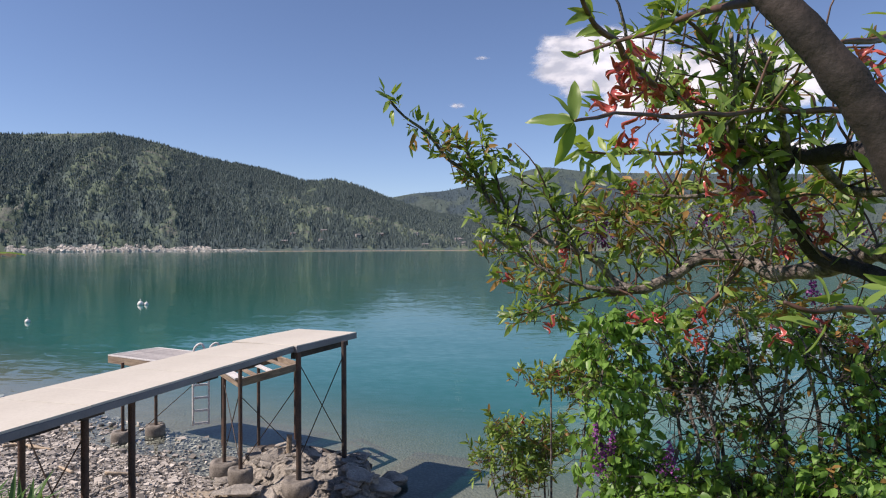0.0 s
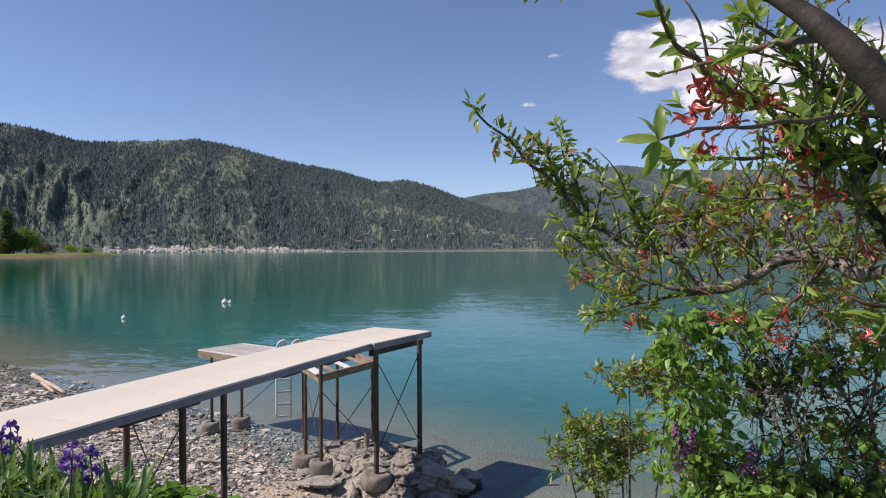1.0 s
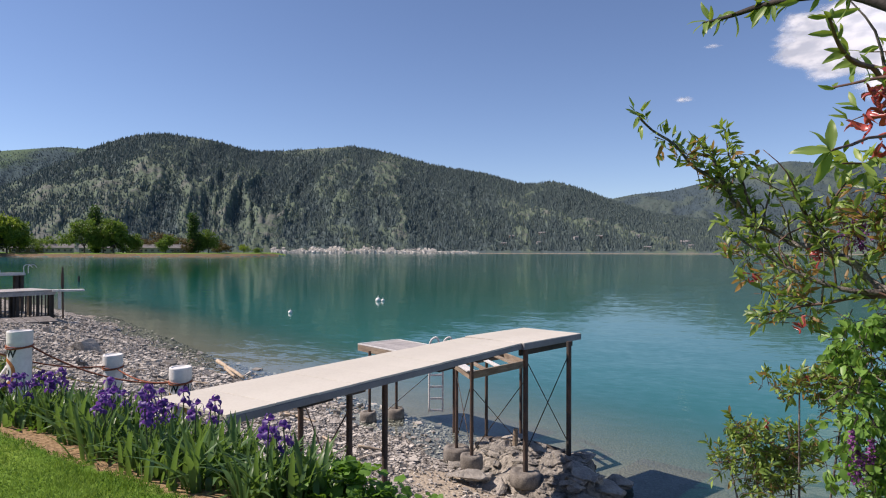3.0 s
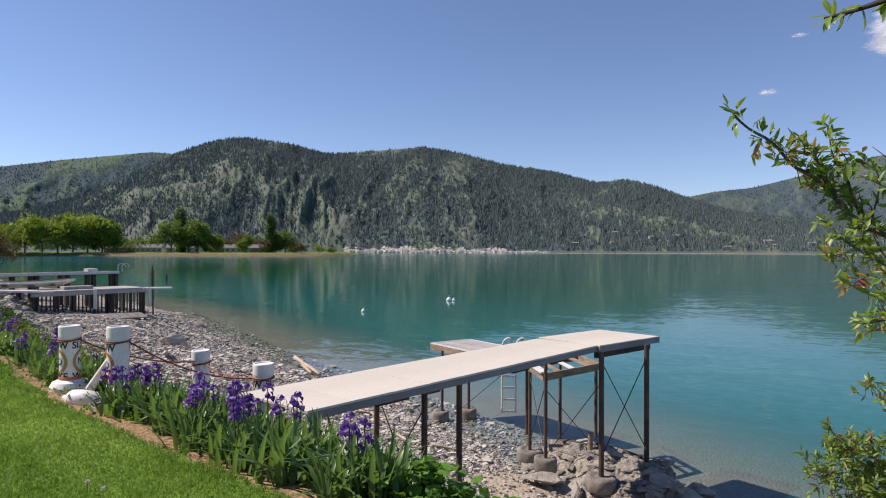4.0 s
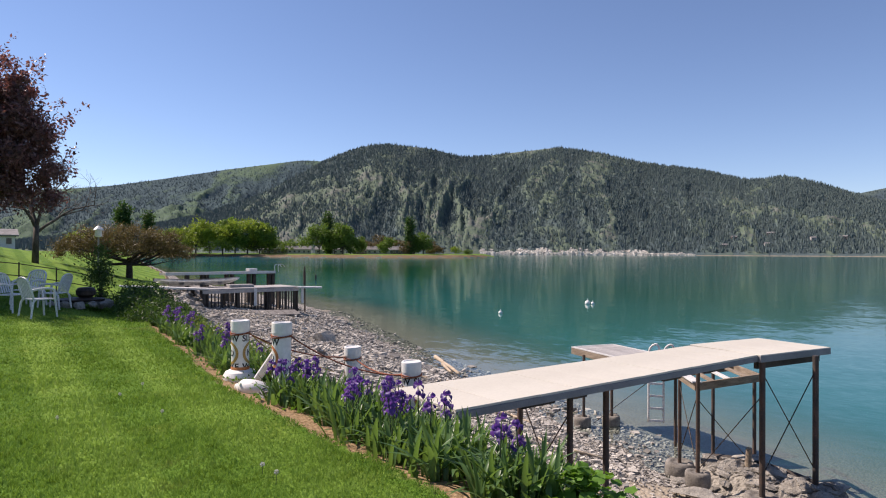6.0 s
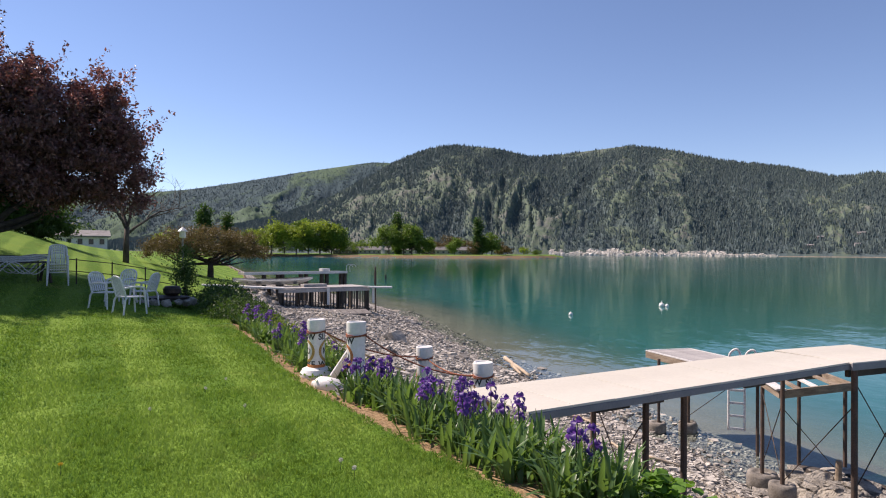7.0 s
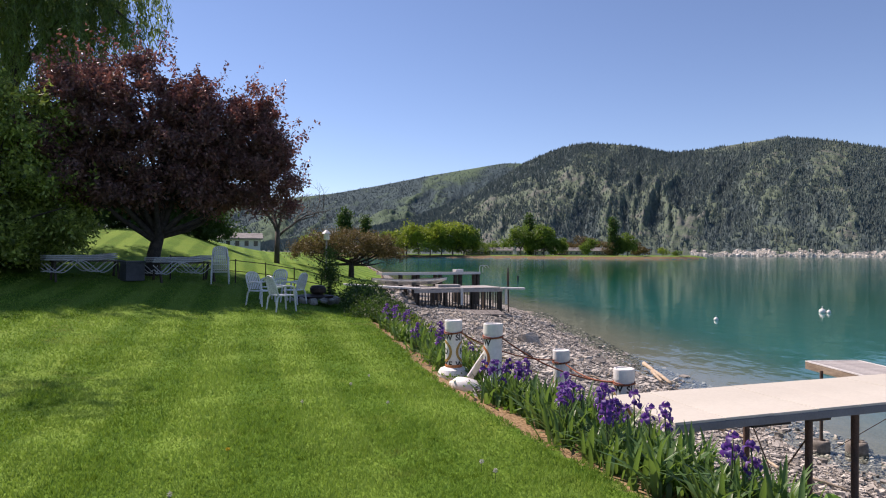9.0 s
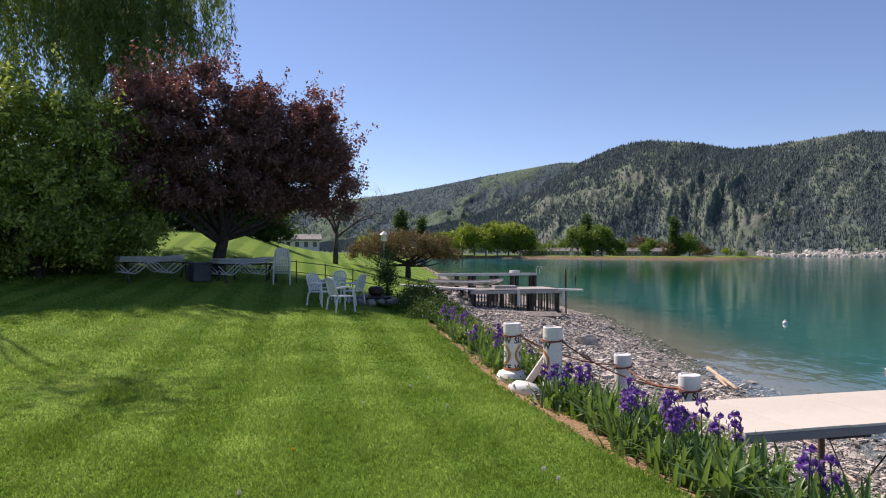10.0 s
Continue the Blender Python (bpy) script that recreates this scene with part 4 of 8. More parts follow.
# little houses on the wooded slope across the water
slope_rng = random.Random(8)
grid_main = f_main[0]
for k in range(16):
    j = slope_rng.randrange(430, 610)
    i = slope_rng.randrange(8, 34)
    p = grid_main[i, j]
    b = math.degrees(math.atan2(-p[0], p[1]))
    house((p[0], p[1], p[2] - 0.5), b + slope_rng.uniform(-25, 25), slope_rng.uniform(9, 15), 8, 5, (WALL_PALE, WALL_BROWN, WALL_PALE)[k % 3], "small house on the far wooded hillside", 3, 2.2, "houses on the hillside")


# ---- flower bed along the lawn ----
WHITE_PLASTIC = surface("dirty_white_plastic", (0.70, 0.69, 0.65), (0.82, 0.81, 0.78), 5, 0.45, bump=0.05, distance=0.002, fine=25, dirt=0.12)
ORANGE = surface("faded_orange_marking", (0.55, 0.17, 0.05), (0.68, 0.26, 0.08), 9, 0.55, bump=0)
OCHRE = surface("faded_ochre_marking", (0.42, 0.25, 0.06), (0.55, 0.34, 0.09), 9, 0.55, bump=0)
BLACK = surface("black_lettering", (0.02, 0.02, 0.022), (0.04, 0.04, 0.042), 12, 0.5, bump=0)
ROPE = surface("red_brown_rope", (0.22, 0.06, 0.03), (0.38, 0.13, 0.065), 30, 0.9, bump=0.5, distance=0.003)


def letters(text, size):
    """Flat lettering as corner places and faces, centred on the origin in x and y."""
    curve = bpy.data.curves.new("lettering", "FONT")
    curve.body = text
    curve.size = size
    curve.align_x = "CENTER"
    curve.align_y = "CENTER"
    curve.resolution_u = 3
    curve.offset = 0.0035
    ob = bpy.data.objects.new("lettering", curve)
    me = ob.to_mesh()
    verts = [tuple(v.co) for v in me.vertices]
    faces = [tuple(p.vertices) for p in me.polygons]
    ob.to_mesh_clear()
    bpy.data.objects.remove(ob)
    return verts, faces


def wrapped(verts, faces, radius, angle, z):
    """Bends flat shapes round an upright cylinder, centred on the given angle."""
    bm = bmesh.new()
    made = [bm.verts.new((radius * math.cos(angle + x / radius), radius * math.sin(angle + x / radius), z + y)) for x, y, _ in verts]
    for f in faces:
        try:
            bm.faces.new([made[i] for i in f])
        except ValueError:
            pass
    return bm


def ring_shape(r0, r1, n=40):
    verts, faces = [], []
    for k in range(n):
        a = 2 * math.pi * k / n
        verts += [(r0 * math.cos(a), r0 * math.sin(a), 0), (r1 * math.cos(a), r1 * math.sin(a), 0)]
    for k in range(n):
        a, b = 2 * k, 2 * ((k + 1) % n)
        faces.append((a, a + 1, b + 1, b))
    return verts, faces


def marker_buoy(at, top, mark, label, collar=True, tilt=0.0, off=(-91, 89)):
    """An upright white spar buoy with its wake warning."""
    ob = thing("marker_buoy", at, label, "buoy", "white marker buoys along the bed")
    ob.matrix_world = pose(*at, tilt, tilt * 0.5, 0)
    R, h = 0.121, top - at[2]
    bm = bmesh.new()
    turned(bm, [(R * 0.99, -0.15), (R, 0.0), (R, h - 0.16), (R * 1.015, h - 0.155), (R * 1.06, h - 0.13), (R * 1.06, h - 0.012), (R * 1.02, h), (R * 0.85, h), (R * 0.8, h - 0.012), (0.02, h - 0.014)], 36)
    part("body", bm, WHITE_PLASTIC, ob, smooth=False)
    if collar:
        bm = bmesh.new()
        turned(bm, [(0.20, -0.12), (0.235, -0.09), (0.235, 0.0), (0.20, 0.06), (R + 0.02, 0.085), (R, 0.09)], 32)
        part("collar", bm, WHITE_PLASTIC, ob, "flared white float collar")
        bm = bmesh.new()
        turned(bm, [(R + 0.004, 0.085), (R + 0.007, 0.10), (R + 0.007, 0.115), (R + 0.003, 0.13)], 36)
        part("lower_band", bm, ORANGE, ob)
    bm = bmesh.new()
    for k in range(2):
        pts = [((R + 0.010) * math.cos(a), (R + 0.012) * math.sin(a), h - 0.17 - 0.016 * k + 0.008 * math.sin(2 * a + k)) for a in np.linspace(0, 2 * math.pi, 30)]
        tube(bm, pts, 0.0075, 6)
    part("rope_band", bm, ROPE, ob, "red-brown rope wound round the top", smooth=True)
    face = math.atan2(-at[1], -at[0])
    for o in off:
        a = face + radians(o)
        for text, z, size in (("SLOW", h - 0.245, 0.122), ("NO", h - 0.45, 0.122), ("WAKE", h - 0.635, 0.118)):
            if z > 0.1:
                part("lettering", wrapped(*letters(text, size), R + 0.0025, a, z), BLACK, ob, "black painted letters")
        if h > 0.6:
            part("ring_mark", wrapped(*ring_shape(0.125, 0.165), R + 0.002, a, h - 0.45), mark, ob, "round painted warning ring")
    return ob


BUOYS = [((-7.98, 5.05), 3.23, OCHRE, True, 0.8), ((-6.88, 4.88), 3.29, ORANGE, False, -1.0), ((-7.32, 6.60), 2.75, ORANGE, False, 1.2), ((-5.56, 5.90), 2.80, OCHRE, False, 0.6)]
BUOY_LABELS = ("white plastic marker buoy lettered in black beside the lawn", "tall white marker buoy standing among purple irises", "white marker buoy on the bank above the beach", "white marker buoy at the foot of the pier")
for ((x, y), top, mark, collar, tilt), lab in zip(BUOYS, BUOY_LABELS):
    z = 2.46 if collar else max(ground_z(x, y), top - 0.95)
    marker_buoy((x, y, z), top, mark, lab, collar, tilt, {3.29: (-97, 150), 2.75: (-150, 150)}.get(top, (-91, 89)))

YELLOW_ROPE = surface("faded_yellow_rope", (0.40, 0.27, 0.06), (0.55, 0.40, 0.12), 30, 0.9, bump=0.5, distance=0.003)


def hung(name, a, b, sag, r, mat, label):
    a, b = Vector(a), Vector(b)
    bm = bmesh.new()
    tube(bm, [a.lerp(b, t) - Vector((0, 0, sag * 4 * t * (1 - t))) for t in np.linspace(0, 1, 18)], r, 6)
    return tagged(part(name, bm, mat, None, smooth=True), label, "rope", "ropes between the buoys")


hung("rope", (-7.87, 5.10, 3.05), (-7.32, 6.48, 2.60), 0.10, 0.010, ROPE, "slack red-brown rope tied between white buoys")
hung("rope", (-6.80, 4.98, 3.10), (-5.64, 5.80, 2.62), 0.12, 0.010, ROPE, "sagging red-brown rope tied between white buoys")
hung("rope", (-7.24, 6.55, 2.58), (-5.66, 5.95, 2.62), 0.10, 0.010, ROPE, "sagging red-brown rope by the pier")
hung("rope", (-7.90, 5.14, 3.04), (-10.2, 8.9, 1.7), 0.05, 0.009, YELLOW_ROPE, "thin yellow rope leading down to the beach")
hung("rope", (-7.88, 5.12, 3.06), (-9.3, 7.6, 2.05), 0.14, 0.009, YELLOW_ROPE, "slack yellow rope lying over the bank")

# a white fender and a leaning board beside the first buoy
bm = bmesh.new()
turned(bm, [(0.02, -0.36), (0.05, -0.34), (0.07, -0.27), (0.13, -0.22), (0.15, 0.0), (0.14, 0.16), (0.09, 0.24), (0.06, 0.27), (0.05, 0.32), (0.02, 0.33)], 20)
fender = part("boat_fender", bm, WHITE_PLASTIC, None, smooth=True)
fender.matrix_world = pose(-6.98, 4.50, 2.50, 90, 0, -75) @ Matrix.Scale(0.72, 4)
tagged(fender, "fat white plastic boat fender lying at the lawn's edge", "fender")
bm = bmesh.new()
beam(bm, (-7.30, 4.72, 2.40), (-6.98, 4.98, 3.02), 0.10, 0.04, up=(1, 0, 0.2), bevel=0.008)
tagged(part("leaning_board", bm, WHITE_PLASTIC), "short white board leaning against a buoy", "board")
bm = bmesh.new()
for k in range(5):
    c = Vector((-6.62 + 0.05 * (k % 2), 4.44 + 0.02 * k, 2.44 + 0.018 * k))
    tube(bm, [c + Vector((0.13 * math.cos(a), 0.11 * math.sin(a), 0.012 * math.sin(3 * a + k))) for a in np.linspace(0, 6.1, 20)], 0.012, 6)
tagged(part("rope_coil", bm, surface("black_white_rope", (0.03, 0.03, 0.03), (0.4, 0.4, 0.38), 30, 0.8), None, smooth=True), "small coil of dark and white rope on soil", "rope coil")

# irises
IRIS_LEAF = leafy("iris_sword_leaf", (0.055, 0.125, 0.042), (0.165, 0.275, 0.088), (0.21, 0.37, 0.06), 0.35, 0.34)
IRIS_STEM = surface("iris_stem", (0.05, 0.09, 0.03), (0.09, 0.13, 0.05), 8, 0.55, bump=0.1)


def petal_material():
    k = Nodes("iris_purple_petal", 0.5)
    v = k.coords()
    col = k.mix(k.step(k.noise(v, 30, 3), 0.3, 0.7), (0.062, 0.024, 0.15), (0.155, 0.075, 0.29))
    col = k.mix(k.math("MULTIPLY", k.random(), 0.5), col, (0.05, 0.02, 0.22))
    k.color(col)
    k.translucent((0.22, 0.08, 0.44, 1), 0.32)
    return k.mat


PETAL = petal_material()


def sword_leaf(h, bend, w=0.032):
    """A folded sword-shaped leaf that bends over towards +x."""
    bm = bmesh.new()
    rows = []
    n = 7
    for i in range(n):
        t = i / (n - 1)
        x, z = bend * t ** 2.2 * h, h * (t - 0.25 * bend * t ** 3)
        half = w * 0.5 * min(1.0, 3.2 * (1 - t) ** 0.8) * (0.75 + 0.25 * math.sin(math.pi * min(1, t * 1.3)))
        if i == n - 1:
            rows.append([bm.verts.new((x, 0, z))])
        else:
            rows.append([bm.verts.new((x - 0.004, -half, z)), bm.verts.new((x + 0.004, 0, z)), bm.verts.new((x - 0.004, half, z))])
    for a, b in zip(rows, rows[1:]):
        if len(b) == 3:
            bm.faces.new((a[0], a[1], b[1], b[0]))
            bm.faces.new((a[1], a[2], b[2], b[1]))
        else:
            bm.faces.new((a[0], a[1], b[0]))
            bm.faces.new((a[1], a[2], b[0]))
    return mesh_of(bm, "leaf", IRIS_LEAF, True)


def iris_flower(seed):
    """Three upright standards and three drooping falls, ruffled."""
    rng = random.Random(seed)
    bm = bmesh.new()
    for k in range(6):
        up = k < 3
        a = 2 * math.pi * (k % 3) / 3 + (0 if up else math.pi / 3) + rng.uniform(-0.15, 0.15)
        rows = []
        for i in range(6):
            t = i / 5
            if up:
                r, z = 0.012 + 0.030 * math.sin(math.pi * t * 0.9), 0.005 + 0.062 * t
            else:
                r, z = 0.010 + 0.056 * math.sin(t * 1.75), 0.014 + 0.022 * math.sin(t * 2.2) - 0.062 * t * t
            half = (0.010 + 0.021 * math.sin(math.pi * min(1, t * 0.95 + 0.05))) * rng.uniform(0.9, 1.1)
            row = []
            for j in (-1, -0.5, 0, 0.5, 1):
                q = r - 0.007 * abs(j) * (1 if up else -1)
                ruffle = 0.007 * math.sin(3 * j + 5 * t + k + seed) * t
                c, s = math.cos(a), math.sin(a)
                row.append(bm.verts.new((c * q - s * half * j, s * q + c * half * j, z + ruffle)))
            rows.append(row)
        for p, q in zip(rows, rows[1:]):
            for j in range(4):
                bm.faces.new((p[j], p[j + 1], q[j + 1], q[j]))
    return mesh_of(bm, "flower", PETAL, True)


LEAF_MESHES = [sword_leaf(h, b, w) for h, b, w in ((0.48, 0.14, 0.048), (0.46, 0.5, 0.050), (0.52, 0.30, 0.046), (0.44, 0.85, 0.046), (0.54, 0.16, 0.042), (0.36, 0.35, 0.044))]
FLOWER_MESHES = [iris_flower(s) for s in range(4)]


def iris_plant(seed, stalks, leaves, label):
    rng = random.Random(seed)
    ob = thing("iris_plant", (0, 0, 0), label, "iris", "purple irises in the bed")
    for k in range(leaves):
        o = new("leaf", LEAF_MESHES[rng.randrange(6)])
        o.parent = ob
        o.matrix_local = pose(rng.gauss(0, 0.085), rng.gauss(0, 0.085), -0.02, 0, rng.uniform(-4, 22), rng.uniform(0, 360)) @ Matrix.Scale(rng.uniform(0.8, 1.12), 4)
    for k in range(stalks):
        x, y = rng.gauss(0, 0.07), rng.gauss(0, 0.07)
        h = rng.uniform(0.50, 0.68)
        lx, ly = rng.gauss(0, 0.05), rng.gauss(0, 0.05)
        bm = bmesh.new()
        tube(bm, smooth_path([(x, y, 0), (x + lx * 0.4, y + ly * 0.4, h * 0.5), (x + lx, y + ly, h)], 6), [0.008, 0.008, 0.007, 0.007, 0.006, 0.006], 6)
        stem = part("stalk", bm, IRIS_STEM, ob, smooth=True)
        spots = [(x + lx, y + ly, h)]
        if rng.random() < 0.75:
            spots.append((x + lx * 0.8 + rng.uniform(-0.06, 0.06), y + ly * 0.8 + rng.uniform(-0.06, 0.06), h - rng.uniform(0.08, 0.14)))
        for sx, sy, sz in spots:
            o = new("flower", FLOWER_MESHES[rng.randrange(4)])
            o.parent = stem
            o.matrix_local = pose(sx, sy, sz, rng.uniform(-18, 18), rng.uniform(-18, 18), rng.uniform(0, 360)) @ Matrix.Scale(rng.uniform(0.72, 1.0), 4)
    return ob


IRIS_KINDS = [iris_plant(1, 0, 32, "clump of green iris leaves without flowers"), iris_plant(2, 2, 28, "green iris clump with a few purple flowers"), iris_plant(3, 3, 28, "iris clump with several purple flowers"),
              iris_plant(4, 1, 28, "green iris clump with one purple flower stalk"), iris_plant(5, 4, 26, "iris clump crowded with deep purple flowers")]


def along_bed(s, out):
    """A place s metres along the bed from its near end, out metres from the lawn."""
    line = [Vector(p) for p in LAWN_EDGE if -30 < p[0] < 6][::-1]
    line = [p for p in line if p.x < 0]
    for a, b in zip(line, line[1:]):
        d = (b - a).length
        if s <= d:
            break
        s -= d
    t = (b - a).normalized()
    n = Vector((-t.y, t.x)) * -1
    p = a + t * s + n * out
    return p.x, p.y


# metres along the bed: how many stalks flower there
BLOOM = [(0.4, 0), (1.55, 0), (1.75, 4), (2.0, 2), (2.35, 0), (2.75, 3), (3.0, 4), (3.25, 4), (3.55, 4), (3.9, 3), (4.3, 2), (4.7, 3), (5.1, 4), (5.5, 4), (6.0, 3), (6.4, 0), (7.2, 1), (8.0, 1), (9.0, 2), (9.8, 4), (10.4, 3), (11.0, 2), (12.2, 1), (13.2, 3), (14.0, 4), (14.6, 2), (16, 0)]
bed_rng = random.Random(12)
used_kind = set()
s = 1.55
while s < 15.5:
    for out in (0.38, 0.64, 0.88):
        o = out + bed_rng.uniform(-0.14, 0.14)
        x, y = along_bed(s + bed_rng.uniform(-0.15, 0.15), o)
        if any((x - bx) ** 2 + (y - by) ** 2 < 0.05 for (bx, by), *_ in BUOYS):
            continue
        # the first buoy, its fender and its rope stand clear at the lawn's edge
        if (x + 7.95) ** 2 + (y - 4.82) ** 2 < 0.27 or (x + 7.1) ** 2 + (y - 4.6) ** 2 < 0.30 or (x + 6.7) ** 2 + (y - 4.6) ** 2 < 0.08:
            continue
        want = np.interp(s, [b[0] for b in BLOOM], [b[1] for b in BLOOM])
        level = want * 0.72 + bed_rng.uniform(-2.8, 0.3)
        k = 0 if level < 0.6 else 3 if level < 1.4 else 1 if level < 2.3 else 2 if level < 2.75 else 4
        m = pose(x, y, ground_z(x, y) - 0.02, 0, 0, bed_rng.uniform(0, 360)) @ Matrix.Scale(bed_rng.uniform(0.76, 1.02), 4)
        if k in used_kind:
            c = copy_thing(IRIS_KINDS[k], pose(0, 0, 0))
            c.matrix_world = m
        else:
            IRIS_KINDS[k].matrix_world = m
            used_kind.add(k)
    s += 0.30 + 0.012 * s


# low broad-leaved greenery between and beyond the irises
HERB = leafy("broad_green_leaf", (0.045, 0.125, 0.018), (0.12, 0.25, 0.035), (0.18, 0.36, 0.03), 0.35, 0.45)
LIME = leafy("yellow_green_ground_cover", (0.10, 0.15, 0.02), (0.22, 0.27, 0.04), (0.25, 0.32, 0.04), 0.3, 0.5)


def bed_stuff(name, label, s0, s1, o0, o1, count, size, height, mat, seed, aspect=0.6):
    rng = np.random.default_rng(seed)
    centres = []
    clumps = [(along_bed(rng.uniform(s0, s1), rng.uniform(o0, o1)), rng.uniform(0.5, 1.2)) for _ in range(max(8, count // 60))]
    for _ in range(count):
        (x, y), h = clumps[rng.integers(len(clumps))]
        r = abs(rng.normal(0, 0.16))
        a = rng.uniform(0, 6.28)
        px, py = x + r * math.cos(a), y + r * math.sin(a)
        centres.append((px, py, height * h * rng.random() ** 0.6 * max(0.25, 1 - r * 1.8)))
    c = np.array(centres)
    c[:, 2] += land(c[:, 0], c[:, 1])[0]
    v, f = leaf_cloud(c, size, rng, aspect, -0.35)
    tagged(new(name, from_arrays(name, v, f, mat)), label, "greenery", kind="stuff")


bed_stuff("bed_greenery", "low leafy green weeds between the irises", 0.2, 12, 0.25, 1.3, 7000, 0.055, 0.16, HERB, 4)
bed_stuff("ground_cover", "yellow-green ground cover on the bank", 7.0, 14.5, 0.75, 2.3, 15000, 0.06, 0.50, LIME, 5)
bed_stuff("bank_greenery", "dark green leafy plants on the bank", 2.5, 16, 1.0, 1.8, 8000, 0.07, 0.28, HERB, 6)


def broad_plant(at, count, size, height, seed):
    """A mound of large rounded leaves on stalks."""
    rng = random.Random(seed)
    ob = thing("broadleaf_plant", at, "mound of large dark green rounded leaves", "plant", "broad-leaved plants in the bed")
    bm = bmesh.new()
    ring = [bm.verts.new((0, 0, 0))]
    for k in range(11):
        a = 2 * math.pi * k / 11
        r = 1.0 + 0.12 * math.sin(3 * a)
        ring.append(bm.verts.new((0.5 * r * math.cos(a), 0.5 * r * math.sin(a), 0.09 * math.cos(4 * a) - 0.02)))
    for k in range(11):
        bm.faces.new((ring[0], ring[1 + k], ring[1 + (k + 1) % 11]))
    me = mesh_of(bm, "leaf", HERB, True)
    for k in range(count):
        a, r = rng.uniform(0, 6.28), abs(rng.gauss(0, 0.2))
        o = new("leaf", me)
        o.parent = ob
        o.matrix_local = pose(r * math.cos(a), r * math.sin(a), height * rng.uniform(0.35, 1) * (1 - r * 0.9), rng.uniform(-40, 40), rng.uniform(-40, 40), rng.uniform(0, 360)) @ Matrix.Scale(size * rng.uniform(0.6, 1.25), 4)


for s, o, n, sz, h, sd in ((1.25, 0.85, 110, 0.095, 0.34, 1), (1.55, 1.15, 110, 0.095, 0.36, 2), (1.95, 1.1, 90, 0.09, 0.32, 3), (1.05, 1.0, 80, 0.08, 0.26, 8), (0.75, 0.9, 60, 0.07, 0.20, 9), (3.8, 1.15, 34, 0.11, 0.42, 4), (1.0, 1.2, 50, 0.08, 0.22, 5), (6.6, 0.9, 26, 0.10, 0.34, 6)):
    x, y = along_bed(s, o)
    broad_plant((x, y, ground_z(x, y)), n, sz, h, sd)


for k, (x, y, hh) in enumerate(((-15.3, 8.0, 0.5), (-16.2, 8.3, 0.7), (-17.2, 8.7, 0.85), (-18.3, 9.2, 0.95), (-19.5, 9.7, 1.0), (-20.8, 10.1, 1.0))):
    make_tree("hedge_shrub", (x, y, ground_z(x, y) - 0.1), "dense dark green shrub at the lawn's edge", [(0, 0, hh * 0.55, 0.6, 0.6, hh * 0.5), (0.3, 0.2, hh * 0.4, 0.5, 0.5, hh * 0.42), (-0.3, -0.2, hh * 0.4, 0.5, 0.5, hh * 0.42)], 0.25, 0.03, 3600, 0.075, DEEPGREEN, DARK_BARK, 140 + k, 90, 0.10, 4, "shrubs at the lawn's edge", category="shrub")
bed_stuff("ivy_bank", "dark green ivy and shrubs on the shaded bank", 13.0, 24.0, 0.3, 1.6, 9000, 0.09, 0.45, DEEPGREEN, 8)


# ---- the left shore: trees, seats and the neighbour's docks ----
PURPLE = leafy("dark_purple_plum_leaf", (0.060, 0.036, 0.038), (0.28, 0.145, 0.130), (0.36, 0.135, 0.105), 0.36, 0.40, 0.6)
WILLOW_LEAF = leafy("willow_leaf", (0.04, 0.07, 0.022), (0.145, 0.22, 0.068), (0.26, 0.37, 0.07), 0.40, 0.40, 0.5)
MAPLE_GREEN = leafy("light_green_maple_leaf", (0.035, 0.065, 0.018), (0.42, 0.52, 0.13), (0.44, 0.56, 0.09), 0.36, 0.40, 0.5)
PLASTIC_CHAIR = surface("white_chair_plastic", (0.68, 0.69, 0.70), (0.78, 0.78, 0.78), 3, 0.4, bump=0.05, distance=0.002)

z0 = ground_z(-24.8, 4.1)
make_tree("plum_tree", (-24.8, 4.1, z0), "dark purple-leaved plum tree with a low forked trunk and wide crown",
          [(0, 0.0, 3.9, 2.6, 2.7, 1.9), (0, -1.7, 5.3, 2.2, 1.9, 1.8), (0, 0.2, 5.9, 2.0, 1.9, 1.6), (0, 1.6, 4.6, 2.2, 2.0, 1.8), (0, -2.3, 3.9, 2.0, 1.6, 1.8), (0, 2.3, 3.7, 2.0, 1.5, 1.6), (0.3, 0.2, 2.9, 2.3, 2.5, 0.8), (0, -0.9, 7.0, 1.1, 1.2, 0.8), (0, -2.4, 5.9, 1.2, 1.0, 1.0),
           (0.7, 3.2, 3.7, 1.7, 1.6, 1.5), (0.7, 3.8, 4.9, 1.5, 1.2, 1.3), (0.7, 4.2, 3.3, 1.5, 1.1, 1.2), (0.7, 3.5, 6.1, 1.0, 0.9, 0.8), (0.6, 3.0, 5.1, 1.5, 1.3, 1.4), (0.7, 4.5, 4.0, 1.1, 0.9, 1.0), (0.3, 2.2, 5.7, 1.5, 1.2, 1.1), (0.2, 1.2, 6.3, 1.3, 1.1, 0.8)],
          1.3, 0.24, 140000, 0.135, PURPLE, DARK_BARK, 31, 700, 0.19, 20, "", (0.1, 0.2), sprigs=520)
